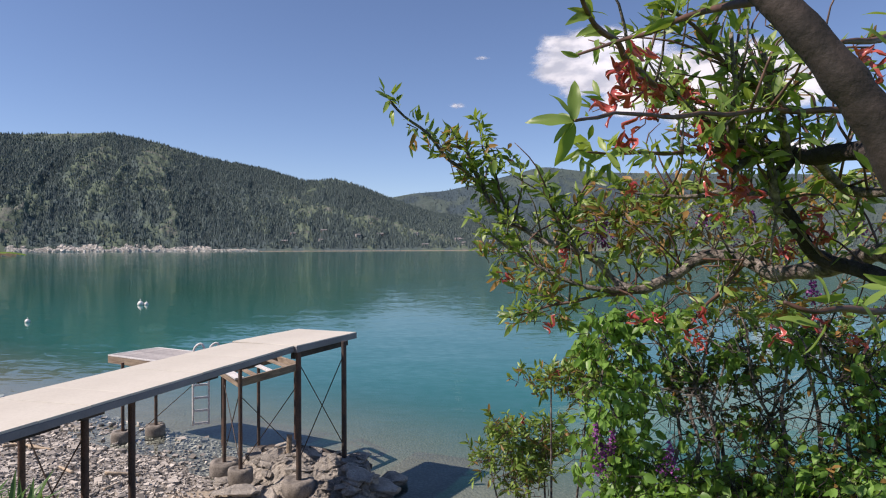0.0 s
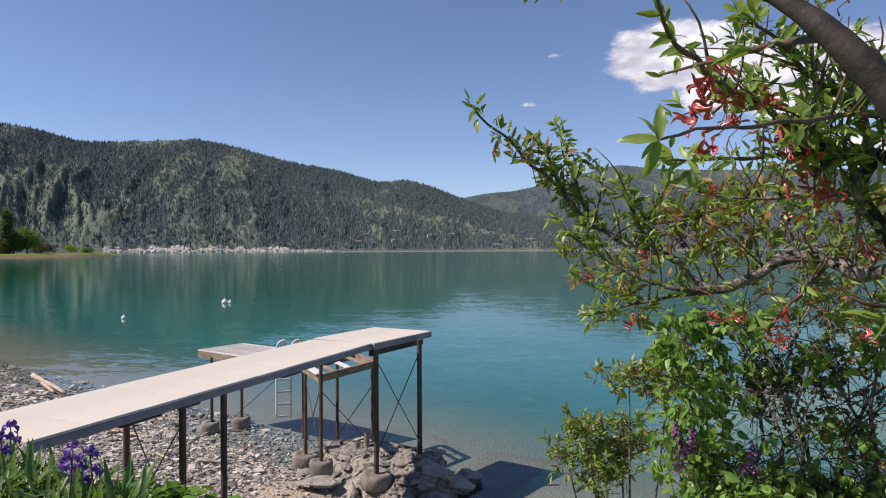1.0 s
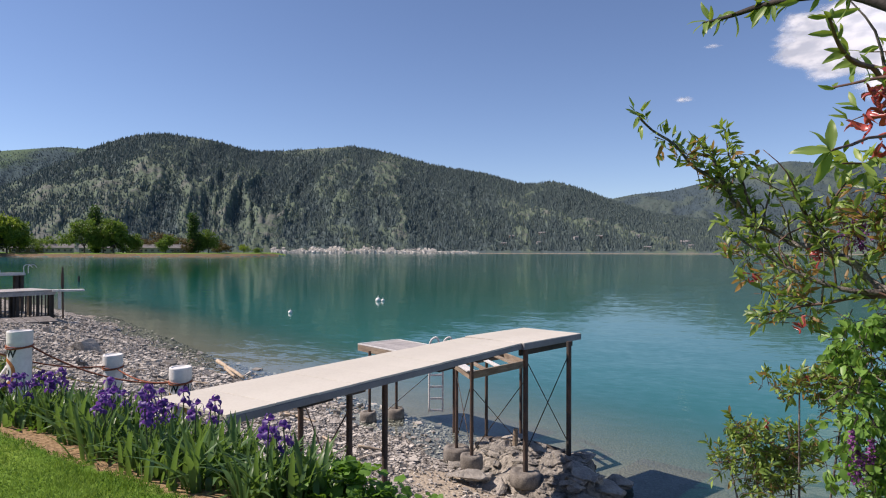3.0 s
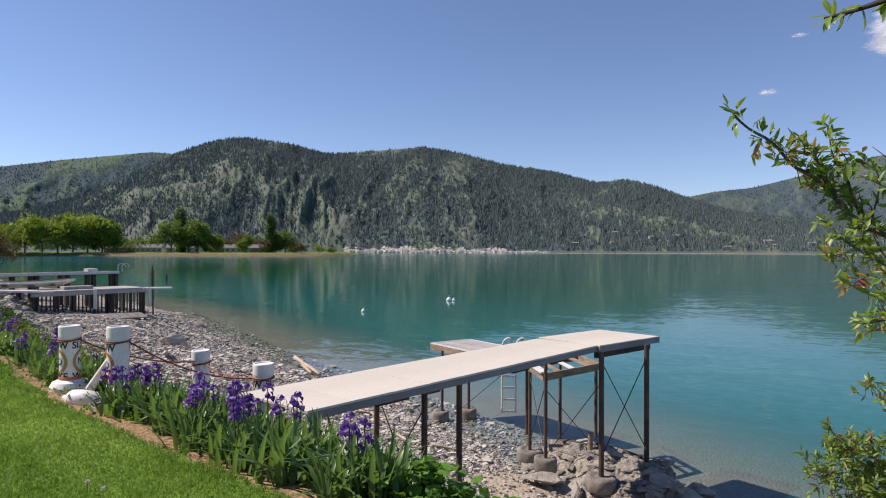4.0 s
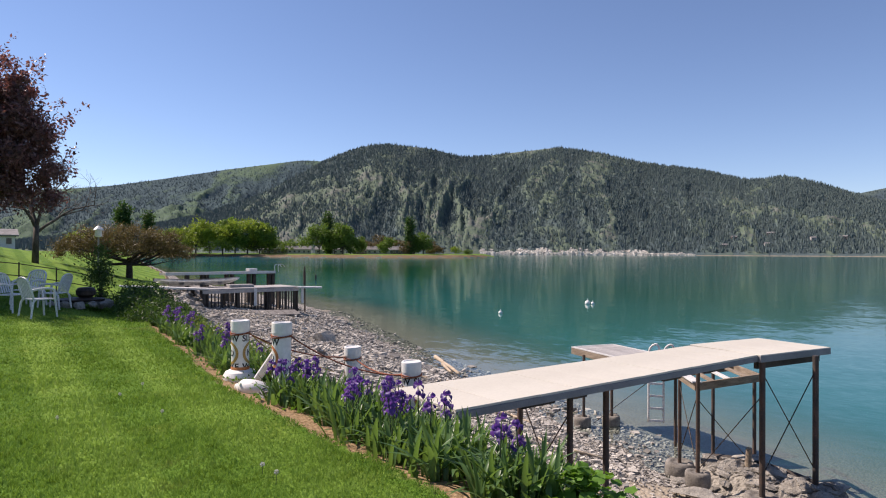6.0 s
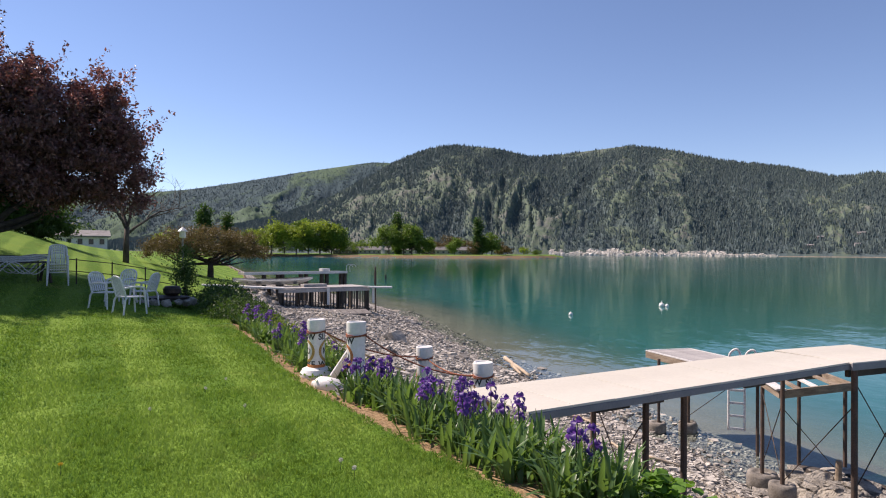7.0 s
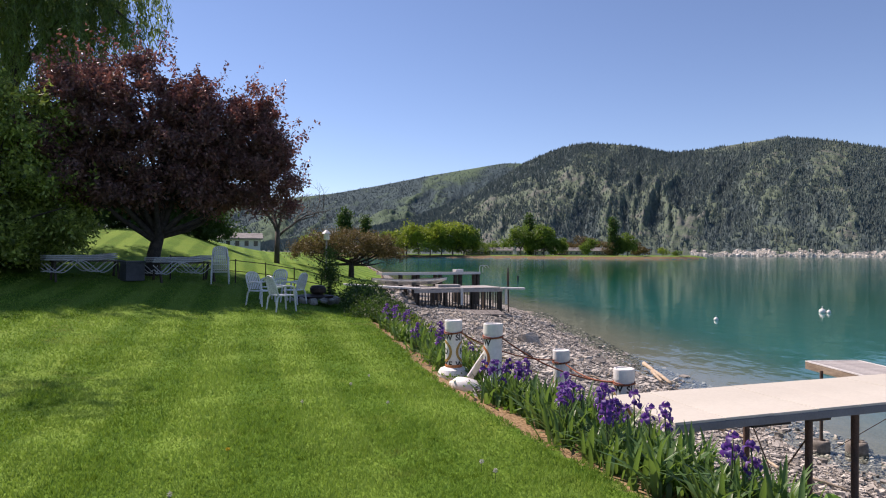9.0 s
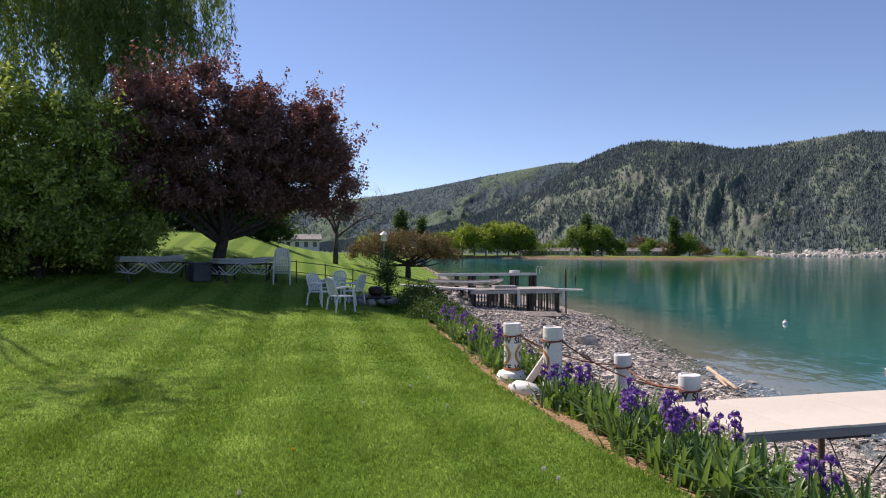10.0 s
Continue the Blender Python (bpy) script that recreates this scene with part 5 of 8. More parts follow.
for b, r, hh, sd in ((76.5, 46, 3.6, 61), (79, 45, 4.2, 62), (81.5, 44, 4.6, 63), (84, 44.5, 5.0, 64), (86.8, 44, 5.2, 65), (89.5, 43, 5.4, 66), (92.5, 42, 5.6, 67), (96, 40, 5.8, 68), (100, 38, 6.0, 69)):
    bx, by, bz = polar(b, r)
    make_tree("backdrop_tree", (bx, by, ground_z(bx, by) - 0.2), "dense dark green tree behind the garden", [(0, 0, hh * 0.55, 1.9, 1.9, hh * 0.42), (0.3, 1.0, hh * 0.35, 1.6, 1.6, hh * 0.33), (0.2, -1.0, hh * 0.6, 1.5, 1.6, hh * 0.34), (0.6, 0, hh * 0.2, 1.6, 2.0, hh * 0.22)],
              0.8, 0.14, 9000, 0.22, DEEPGREEN, DARK_BARK, sd, 150, 0.32, 5, "trees behind the garden")
# Unseen tree, added out of view for the shade patch on the lawn.
z0 = ground_z(-21.0, -3.6)
make_tree("tall_tree", (-21.0, -3.6, z0), "unseen tall slender tree, out of view, that shades a patch of lawn", [(1.1, 0.6, 11.6, 1.1, 0.8, 0.5), (0.2, 0.1, 11.6, 0.9, 0.7, 0.5)], 7.5, 0.035, 480, 0.17, DEEPGREEN, DARK_BARK, 35, 60, 0.3, 4)
for k, (x, y, hh) in enumerate(((-28.0, 0.6, 2.6), (-28.0, -1.2, 3.0), (-27.6, -3.2, 3.0), (-27.0, -5.2, 3.0))):
    make_tree("garden_shrub", (x, y, ground_z(x, y) - 0.1), "dense dark green shrub below the maple", [(0, 0, hh * 0.5, 1.3, 1.2, hh * 0.45), (0.4, 0.5, hh * 0.35, 1.0, 1.0, hh * 0.33), (0.3, -0.6, hh * 0.3, 1.0, 1.0, hh * 0.3)], 0.4, 0.06, 9000, 0.13, DEEPGREEN, DARK_BARK, 150 + k, 130, 0.2, 5, "shrubs below the maple", category="shrub")
z0 = ground_z(-25.5, -1.4)
make_tree("maple_tree", (-25.5, -1.4, z0), "broad green maple, sunlit on top and dark below",
          [(0, 0.2, 4.2, 3.2, 3.2, 2.0), (0.3, 1.6, 4.9, 2.2, 1.8, 1.3), (0, -2.4, 5.2, 2.8, 2.6, 1.9), (0.8, 0.9, 2.4, 2.6, 2.8, 1.8), (0.6, -2.5, 2.6, 2.8, 3.0, 2.0), (-0.5, 2.2, 1.6, 1.8, 1.6, 1.3), (1.0, -1.0, 1.2, 2.0, 2.6, 1.2), (0.4, 1.4, 1.2, 1.8, 1.8, 1.1), (0.8, -3.0, 0.8, 1.8, 2.2, 0.8)],
          1.2, 0.2, 92000, 0.155, MAPLE_GREEN, DARK_BARK, 33, 520, 0.22, 10, "", (0.0, -0.2), sprigs=260)


def willow(at, seed):
    """A tall weeping willow: limbs and long hanging leafy strands."""
    rng = np.random.default_rng(seed)
    ob = thing("willow_tree", at, "tall weeping willow with long hanging green strands", "tree")
    bm = bmesh.new()
    tube(bm, smooth_path([(0, 0, -0.3), (0.2, 0, 4), (0, 0.3, 9), (0.3, 0.5, 13)], 10), [0.5 - 0.03 * i for i in range(10)], 10)
    part("trunk", bm, BARK, ob, smooth=True)
    blobs = [(0, 0, 13.5, 6.5, 6.5, 4), (0.5, 3.6, 13, 4.0, 3.7, 3.5), (0, -4, 14.5, 5, 5, 4), (1.5, 1, 10.5, 5.0, 5.6, 3.5)]
    ends = in_blobs(blobs, 900, rng, 0.35)
    for k in range(12):
        e = Vector(ends[k])
        bm = bmesh.new()
        tube(bm, smooth_path([(0.1, 0.2, 7 + 0.4 * k), Vector((0, 0, 10)).lerp(e, 0.6) + Vector((0, 0, 1)), e], 8), [0.2 * (1 - 0.85 * i / 7) for i in range(8)], 6)
        part("limb", bm, BARK, ob, smooth=True)
    cents, dirs = [], []
    for e in ends:
        ln = rng.uniform(1.5, 4.8) * (1 - 0.6 * min(1.0, max(0.0, (e[1] - 2.5) / 3.5)))
        n = int(ln * 40)
        t = np.sort(rng.random(n))
        sway = rng.normal(size=2) * 0.25
        c = np.stack([e[0] + sway[0] * t + rng.normal(0, 0.10, n), e[1] + sway[1] * t + rng.normal(0, 0.10, n), e[2] - ln * t + 0.4], -1)
        cents.append(c)
        dirs.append(np.tile((0, 0, -1.0), (n, 1)) + rng.normal(size=(n, 3)) * 0.3)
    v, f = leaf_cloud(np.concatenate(cents), 0.26, rng, 0.22, 0.0, np.concatenate(dirs))
    crown = new("crown", from_arrays("crown", v, f, WILLOW_LEAF))
    crown.parent = ob


willow((-36.0, 0.0, ground_z(-36, 0)), 5)

# spreading low tree by the water and a bare one behind the plum
z0 = ground_z(-42.5, 20.9)
make_tree("spreading_tree", (-42.5, 20.9, z0), "low umbrella-shaped tree with brownish new leaves",
          [(0, 0, 2.6, 2.4, 2.4, 0.9), (0.9, 1.7, 2.2, 1.8, 1.8, 0.9), (-0.9, -1.9, 2.3, 1.8, 1.9, 0.9), (-0.7, -3.1, 1.95, 1.5, 1.4, 0.7), (1.1, 2.6, 1.7, 1.2, 1.1, 0.65), (0.4, 0.3, 1.9, 2.0, 2.4, 0.45)],
          1.0, 0.22, 26000, 0.12, OLIVE, DARK_BARK, 41, 300, 0.22, 14)


def bare_tree(at, height, seed):
    rng = random.Random(seed)
    ob = thing("bare_tree", at, "leafless grey tree with fine spreading branches", "tree")
    def grow(p, d, ln, r, depth, bm):
        pts = [p]
        q = p
        for _ in range(4):
            d = (d + Vector((rng.gauss(0, 0.18), rng.gauss(0, 0.18), rng.gauss(0.05, 0.12)))).normalized()
            q = q + d * ln / 4
            pts.append(q)
        tube(bm, pts, [r * (1 - 0.11 * i) for i in range(5)], 5)
        if depth:
            for _ in range(3):
                dd = (d + Vector((rng.gauss(0, 0.6), rng.gauss(0, 0.6), rng.gauss(0.1, 0.4)))).normalized()
                grow(pts[rng.randrange(2, 5)], dd, ln * rng.uniform(0.55, 0.8), r * 0.52, depth - 1, bm)
    bm = bmesh.new()
    tube(bm, [(0, 0, -0.2), (0.05, 0, height * 0.12), (0, 0.05, height * 0.25)], [0.2, 0.17, 0.15], 8)
    part("trunk", bm, BARK, ob, smooth=True)
    for k in range(5):
        bm = bmesh.new()
        grow(Vector((0, 0.05, height * (0.2 + 0.01 * k))), Vector((rng.gauss(0, 0.6), rng.gauss(0, 0.6), 0.8)).normalized(), height * 0.3, 0.09, 4, bm)
        part("limb", bm, BARK, ob, smooth=True)


bare_tree((-40.6, 14.6, ground_z(-40.6, 14.6)), 8.5, 3)


def lamp_post(at):
    ob = thing("lamp_post", at, "slim grey lamp post with a white lantern", "lamp post")
    bm = bmesh.new()
    turned(bm, [(0.12, 0), (0.11, 0.15), (0.05, 0.2), (0.045, 2.25)], 12)
    part("post", bm, FASCIA, ob)
    bm = bmesh.new()
    turned(bm, [(0.12, 2.25), (0.18, 2.3), (0.17, 2.6), (0.09, 2.62)], 8)
    part("lantern", bm, WHITE_EDGE, ob, "white lantern glass")
    bm = bmesh.new()
    turned(bm, [(0.28, 2.60), (0.25, 2.65), (0.09, 2.79), (0.03, 2.83)], 8)
    part("lantern_roof", bm, WHITE_EDGE, ob)


lamp_post((-34.6, 15.3, ground_z(-34.6, 15.3)))


def plastic_chair(at, turn, label, back=0.88):
    """A stackable plastic armchair with a slatted back; it faces +y."""
    ob = thing("garden_chair", at, label, "chair", "white plastic chairs on the lawn", turn=turn)
    M = PLASTIC_CHAIR
    bm = bmesh.new()
    box(bm, (-0.24, -0.22, 0.40), (0.24, 0.24, 0.43), 0.012)
    part("seat", bm, M, ob)
    for sx in (-1, 1):
        for y0, y1 in ((0.26, 0.20), (-0.30, -0.20)):
            bm = bmesh.new()
            top = 0.64 if y0 > 0 else 0.42
            tube(bm, [(sx * 0.29, y0, 0), (sx * 0.27, (y0 + y1) / 2, 0.35), (sx * 0.265, y1, top)], [0.02, 0.026, 0.028], 6)
            part("leg", bm, M, ob)
        bm = bmesh.new()
        tube(bm, smooth_path([(sx * 0.265, 0.20, 0.63), (sx * 0.285, 0.05, 0.665), (sx * 0.275, -0.16, 0.65), (sx * 0.24, -0.26, 0.62)], 8), [0.026] * 8, 6)
        part("armrest", bm, M, ob)
    lean = lambda z: -0.22 - 0.30 * (z - 0.42)
    bm = bmesh.new()
    pts = [(-0.24, lean(0.42), 0.42), (-0.25, lean(0.7), 0.7), (-0.22, lean(back - 0.06), back - 0.06), (-0.12, lean(back), back), (0, lean(back + 0.01), back + 0.01), (0.12, lean(back), back), (0.22, lean(back - 0.06), back - 0.06), (0.25, lean(0.7), 0.7), (0.24, lean(0.42), 0.42)]
    tube(bm, smooth_path(pts, 26), 0.024, 6)
    rim = part("backrest", bm, M, ob)
    for k in range(6):
        x = -0.175 + 0.07 * k
        bm = bmesh.new()
        beam(bm, (x, lean(0.45), 0.45), (x * 0.9, lean(back - 0.02), back - 0.02), 0.042, 0.010, up=(0, 1, 0.3))
        part("slat", bm, M, rim)
    return ob


for x, y, turn, b, lab in ((-17.6, 5.55, -60, 0.90, "white plastic garden chair seen from the side"), (-16.5, 5.70, 5, 0.90, "white plastic garden chair with its back to the lawn"), (-18.9, 6.35, -150, 0.90, "white plastic garden chair in the shade"),
                           (-18.6, 6.85, 130, 0.90, "white plastic garden chair facing the fire pit")):
    plastic_chair((x, y, ground_z(x, y)), turn, lab, b)
for k in range(4):
    plastic_chair((-23.1 + 0.035 * k, 6.0 - 0.01 * k, ground_z(-23.1, 6.0) + 0.085 * k), -106, "white plastic chair in a stack under the plum tree", 1.02)

TUBE_WHITE = surface("white_tube", (0.52, 0.53, 0.56), (0.62, 0.63, 0.66), 4, 0.4, bump=0.05)


def lounger(at, turn, label, lift=0.0, phase=0.0):
    """A strap lounger with wavy tube legs, laid upon a low trestle."""
    ob = thing("sun_lounger", (at[0], at[1], at[2] + lift), label, "sun lounger", "white strap loungers", turn=turn)
    for sy in (-0.32, 0.32):
        bm = bmesh.new()
        tube(bm, [(-1.05, sy, 0.68), (0.45, sy, 0.68), (1.05, sy, 0.76)], 0.02, 6)
        part("side_rail", bm, TUBE_WHITE, ob)
        bm = bmesh.new()
        tube(bm, [(x, sy * 1.02, 0.46 - 0.05 * phase + 0.19 * math.cos(x * 5.2 + phase)) for x in np.linspace(-1.03, 1.03, 34)], 0.016, 6)
        part("wavy_leg", bm, TUBE_WHITE, ob)
    for k in range(18):
        x = -1.0 + k * 0.117
        z = 0.705 + (0.07 * (x - 0.45) / 0.6 if x > 0.45 else 0)
        bm = bmesh.new()
        beam(bm, (x, -0.32, z), (x, 0.32, z), 0.075, 0.012)
        part("strap", bm, TUBE_WHITE, ob)


def trestle(at, turn):
    ob = thing("trestle_table", at, "dark wooden trestle table carrying loungers", "table", "trestles under the plum tree", turn=turn)
    for y in (-0.22, 0.0, 0.22):
        bm = bmesh.new()
        box(bm, (-0.8, y - 0.09, 0.58), (1.3, y + 0.09, 0.625), 0.006)
        part("board", bm, DARK_TIMBER, ob)
    for x in (-0.75, 1.1):
        for sy in (-1, 1):
            bm = bmesh.new()
            beam(bm, (x, sy * 0.34, -0.05), (x, sy * 0.12, 0.58), 0.09, 0.05, up=(1, 0, 0))
            part("leg", bm, DARK_TIMBER, ob)


for lx, ly, turn, lab in ((-24.3, 1.85, 98, "white strap sun lounger stacked in deep shade"), (-23.5, 4.75, 102, "white strap sun lounger stacked beside the plum trunk")):
    at = (lx, ly, ground_z(lx, ly))
    trestle(at, turn)
    for k in range(3):
        lounger(at, turn + 2.5 * k, lab, -0.035 + 0.062 * k, 0.9 * k)

bm = bmesh.new()
box(bm, (-0.36, -0.36, 0), (0.36, 0.36, 0.72), 0.03)
box(bm, (-0.39, -0.39, 0.72), (0.39, 0.39, 0.80), 0.02)
bin_ob = part("storage_bin", bm, surface("blue_grey_bin_plastic", (0.03, 0.034, 0.045), (0.055, 0.06, 0.075), 3, 0.5, bump=0.1), None)
bin_ob.matrix_world = pose(-23.6, 3.30, ground_z(-23.6, 3.30), 0, 0, 10) @ Matrix.Scale(0.82, 4)
tagged(bin_ob, "square dark blue-grey storage bin in the shade", "bin")

STONE = surface("grey_fieldstone", (0.165, 0.155, 0.138), (0.40, 0.37, 0.32), 3.5, 0.88, bump=1.0, distance=0.04, fine=16, vary=0.25)


def rock_mesh(name, seed, mat, detail=2, flat=0.7, rough=0.28):
    """An angular block: the hull of scattered corners, roughened."""
    cut = random.Random(seed * 13 + 5)
    bm = bmesh.new()
    for _ in range(15):
        d = Vector((cut.gauss(0, 1), cut.gauss(0, 1), cut.gauss(0, 1))).normalized() * cut.uniform(0.36, 0.58)
        bm.verts.new((d.x, d.y, d.z * flat))
    made = bmesh.ops.convex_hull(bm, input=bm.verts[:])
    bmesh.ops.delete(bm, geom=[g for g in made["geom_interior"] if isinstance(g, bmesh.types.BMVert)], context="VERTS")
    bmesh.ops.subdivide_edges(bm, edges=bm.edges[:], cuts=2, use_grid_fill=True)
    off = Vector((seed * 3.1, seed * 1.7, seed * 0.9))
    for v in bm.verts:
        v.co *= 1 - 0.10 * max(0.0, v.co.length - 0.40) / 0.16
        v.co += Vector((noise.noise(v.co * 7 + off), noise.noise(v.co * 7 - off), noise.noise(v.co * 7))) * rough * 0.15
    return mesh_of(bm, name, mat, False)


ROCKS = [rock_mesh("rock", k, STONE, 3, 0.55 + 0.08 * (k % 4), 0.34) for k in range(10)]


def rock(at, size, turn, label, group="", k=0, tip=(0, 0)):
    ob = new("rock", ROCKS[k % 10])
    ob.matrix_world = pose(*at, tip[0], tip[1], turn) @ Matrix.Diagonal((*size, 1))
    return tagged(ob, label, "rock", group)


rr = random.Random(7)
# fire pit with stones and a dark kettle on it
pit = thing("fire_pit", (-19.6, 7.95, ground_z(-19.6, 7.95)), "low round stone fire pit with a dark grate", "fire pit")
for k in range(14):
    a = 2 * math.pi * k / 14
    o = new("stone", ROCKS[k % 10])
    o.parent = pit
    o.matrix_local = pose(0.72 * math.cos(a), 0.72 * math.sin(a), 0.12, 0, 0, 30 * k) @ Matrix.Diagonal((0.36, 0.3, 0.42, 1))
bm = bmesh.new()
turned(bm, [(0.62, 0.2), (0.64, 0.26), (0.3, 0.3), (0.05, 0.31)], 20)
part("grate", bm, CABLE, pit)
bm = bmesh.new()
turned(bm, [(0.16, 0.3), (0.25, 0.38), (0.26, 0.5), (0.2, 0.58), (0.04, 0.6)], 18, (0.1, 0.1, 0))
part("kettle", bm, CABLE, pit, "round dark metal kettle")

# ivy-clad post beside the fire pit
x, y = -22.2, 9.7
make_tree("ivy_shrub", (x, y, ground_z(x, y)), "narrow dark ivy-covered shrub", [(0, 0, 0.6, 0.42, 0.42, 0.6), (0, 0, 1.3, 0.32, 0.32, 0.5), (0, 0.1, 1.7, 0.2, 0.2, 0.25)], 0.5, 0.06, 2600, 0.09, DEEPGREEN, DARK_BARK, 51, 60, 0.12, 4, category="shrub")


def metal_fence(points, label):
    ob = thing("garden_fence", (0, 0, 0), label, "fence")
    tops = []
    for x, y in points:
        z = ground_z(x, y)
        bm = bmesh.new()
        rod(bm, (x, y, z - 0.2), (x, y, z + 0.85), 0.022, sides=8)
        part("post", bm, CABLE, ob)
        tops.append(Vector((x, y, z)))
    for a, b in zip(tops, tops[1:]):
        for h in (0.42, 0.80):
            bm = bmesh.new()
            rod(bm, a + Vector((0, 0, h)), b + Vector((0, 0, h)), 0.014, sides=6)
            part("rail", bm, CABLE, ob)


metal_fence([(-23.7 + 0.03 * k, 4.5 + 1.1 * k) for k in range(6)], "low dark metal fence with two rails")

# white house behind the trees
house((-119.5, 36.6, ground_z(-119.5, 36.6) - 0.2), 74, 8, 6, 2.3, WHITE_EDGE, "white low house beyond the lawn", 5, 0.9, "")

# neighbour's docks
ndock = thing("neighbour_dock", (0, 0, 0), "grey boarded dock with a dark slatted front above the beach", "dock")
NA, NB = Vector((-31.0, 19.0, 0)), Vector((-29.7, 24.4, 0))
nd = (NB - NA).normalized()
ns = Vector((nd.y, -nd.x, 0))
L = (NB - NA).length
bm = bmesh.new()
step = L / 22
beam(bm, (0, 0, 0), (step - 0.02, 0, 0), 2.4, 0.06)
me = mesh_of(bm, "deck_board", GREY_BOARD)
for i in range(22):
    o = new("deck_board", me)
    o.parent = ndock
    p = NA + nd * (i * step) - ns * 1.2
    o.matrix_local = Matrix.Translation((p.x, p.y, 2.16)) @ Matrix.Rotation(math.atan2(nd.y, nd.x), 4, "Z")
bm = bmesh.new()
beam(bm, NA + Vector((0, 0, 2.03)) + ns * 0.02, NB + Vector((0, 0, 2.03)) + ns * 0.02, 0.08, 0.18)
part("front_beam", bm, GREY_BOARD, ndock)
bm = bmesh.new()
beam(bm, NA + Vector((0, 0, 0.85)) + ns * 0.02, NB + Vector((0, 0, 0.85)) + ns * 0.02, 0.08, 0.12)
part("lower_beam", bm, DARK_TIMBER, ndock)
for i in range(30):
    bm = bmesh.new()
    p = NA + nd * (0.1 + i * (L - 0.2) / 29) + ns * 0.03
    beam(bm, p + Vector((0, 0, 0.5)), p + Vector((0, 0, 1.94)), 0.03, 0.065 if i % 5 else 0.15, up=tuple(nd))
    part("slat", bm, DARK_TIMBER, ndock)
for i in range(4):
    for sd in (-0.1, -2.2):
        p = NA + nd * (0.2 + i * (L - 0.4) / 3) + ns * sd
        bm = bmesh.new()
        beam(bm, (p.x, p.y, -0.4), (p.x, p.y, 2.12), 0.16, 0.16, up=(1, 0, 0))
        part("post", bm, DARK_TIMBER, ndock)
bm = bmesh.new()
box(bm, (-0.7, -0.3, 0), (0.7, 0.3, 0.16), 0.02)
bx = part("bench_box", bm, GREY_BOARD, ndock)
bx.matrix_local = pose(-31.4, 21.6, 2.19, 0, 0, 75)
for off in (0.55, 3.4):
    bm = bmesh.new()
    p = NA + nd * (L * 0.42 + off) + ns * 0.09
    beam(bm, p + Vector((0, 0, 1.2)), p + Vector((0, 0, 2.2)), 0.02, 0.16, up=tuple(nd))
    part("white_board", bm, WHITE_EDGE, ndock, "pale hanging board")

gang = thing("gangplank", (0, 0, 0), "pale plank walkway leading to the neighbour's dock", "gangplank")
bm = bmesh.new()
beam(bm, (-33.0, 15.6, 2.42), (-31.2, 19.5, 2.18), 0.9, 0.09)
part("plank", bm, WHITE_EDGE, gang)
bm = bmesh.new()
beam(bm, (-29.8, 24.3, 2.14), (-29.0, 25.5, 2.12), 0.6, 0.09)
tagged(part("diving_plank", bm, WHITE_EDGE), "short pale plank reaching over the beach", "plank")

OLD_BOARD = surface("old_dark_grey_board", (0.11, 0.10, 0.095), (0.22, 0.205, 0.19), 3, 0.8, bump=0.5, distance=0.006, fine=40, vary=0.15)
ramp = thing("boat_ramp", (0, 0, 0), "weathered grey low boat ramp on the stones", "ramp")
for i in range(9):
    bm = bmesh.new()
    a = Vector((-29.3 + 0.10 * i, 19.5 + 0.42 * i, 1.10 - 0.015 * i))
    beam(bm, a, a + Vector((1.3, -0.6, -0.12)), 0.36, 0.06)
    part("board", bm, OLD_BOARD, ramp)
for q in (0.2, 1.2):
    bm = bmesh.new()
    beam(bm, (-29.2 + q, 19.4 - q * 0.46, 0.92 - 0.1 * q), (-28.4 + q, 22.8 - q * 0.46, 0.79 - 0.1 * q), 0.12, 0.26)
    part("beam", bm, DARK_TIMBER, ramp)

upper = thing("upper_dock", (0, 0, 0), "long narrow pale dock on dark timber posts", "dock")
UA, UB = Vector((-36.0, 19.6, 2.86)), Vector((-34.9, 26.5, 2.86))
bm = bmesh.new()
beam(bm, UA, UB, 1.2, 0.14)
part("deck", bm, GREY_BOARD, upper)
bm = bmesh.new()
beam(bm, UA + Vector((0.62, -0.2, 0.02)), UB + Vector((0.62, -0.2, 0.02)), 0.03, 0.16)
part("edge", bm, WHITE_EDGE, upper)
for t in (0.17, 0.30, 0.34, 0.52, 0.57, 0.73, 0.78, 0.93, 0.97):
    p = UA.lerp(UB, t)
    bm = bmesh.new()
    beam(bm, (p.x + 0.4, p.y, -1.5), (p.x + 0.4, p.y, 2.8), 0.2, 0.2, up=(1, 0, 0))
    part("post", bm, DARK_TIMBER, upper)
bm = bmesh.new()
box(bm, (-35.2, 24.7, 2.93), (-34.8, 25.3, 3.12), 0.02)
part("locker", bm, WHITE_EDGE, upper)
bm = bmesh.new()
for q in (0.0, 0.35):
    tube(bm, smooth_path([(-34.7 + q, 26.6, 2.9), (-34.7 + q, 26.6, 3.3), (-34.6 + q, 26.85, 3.38), (-34.55 + q, 27.0, 3.2)], 12), 0.025, 6)
part("ladder_hoop", bm, ALLOY, upper)


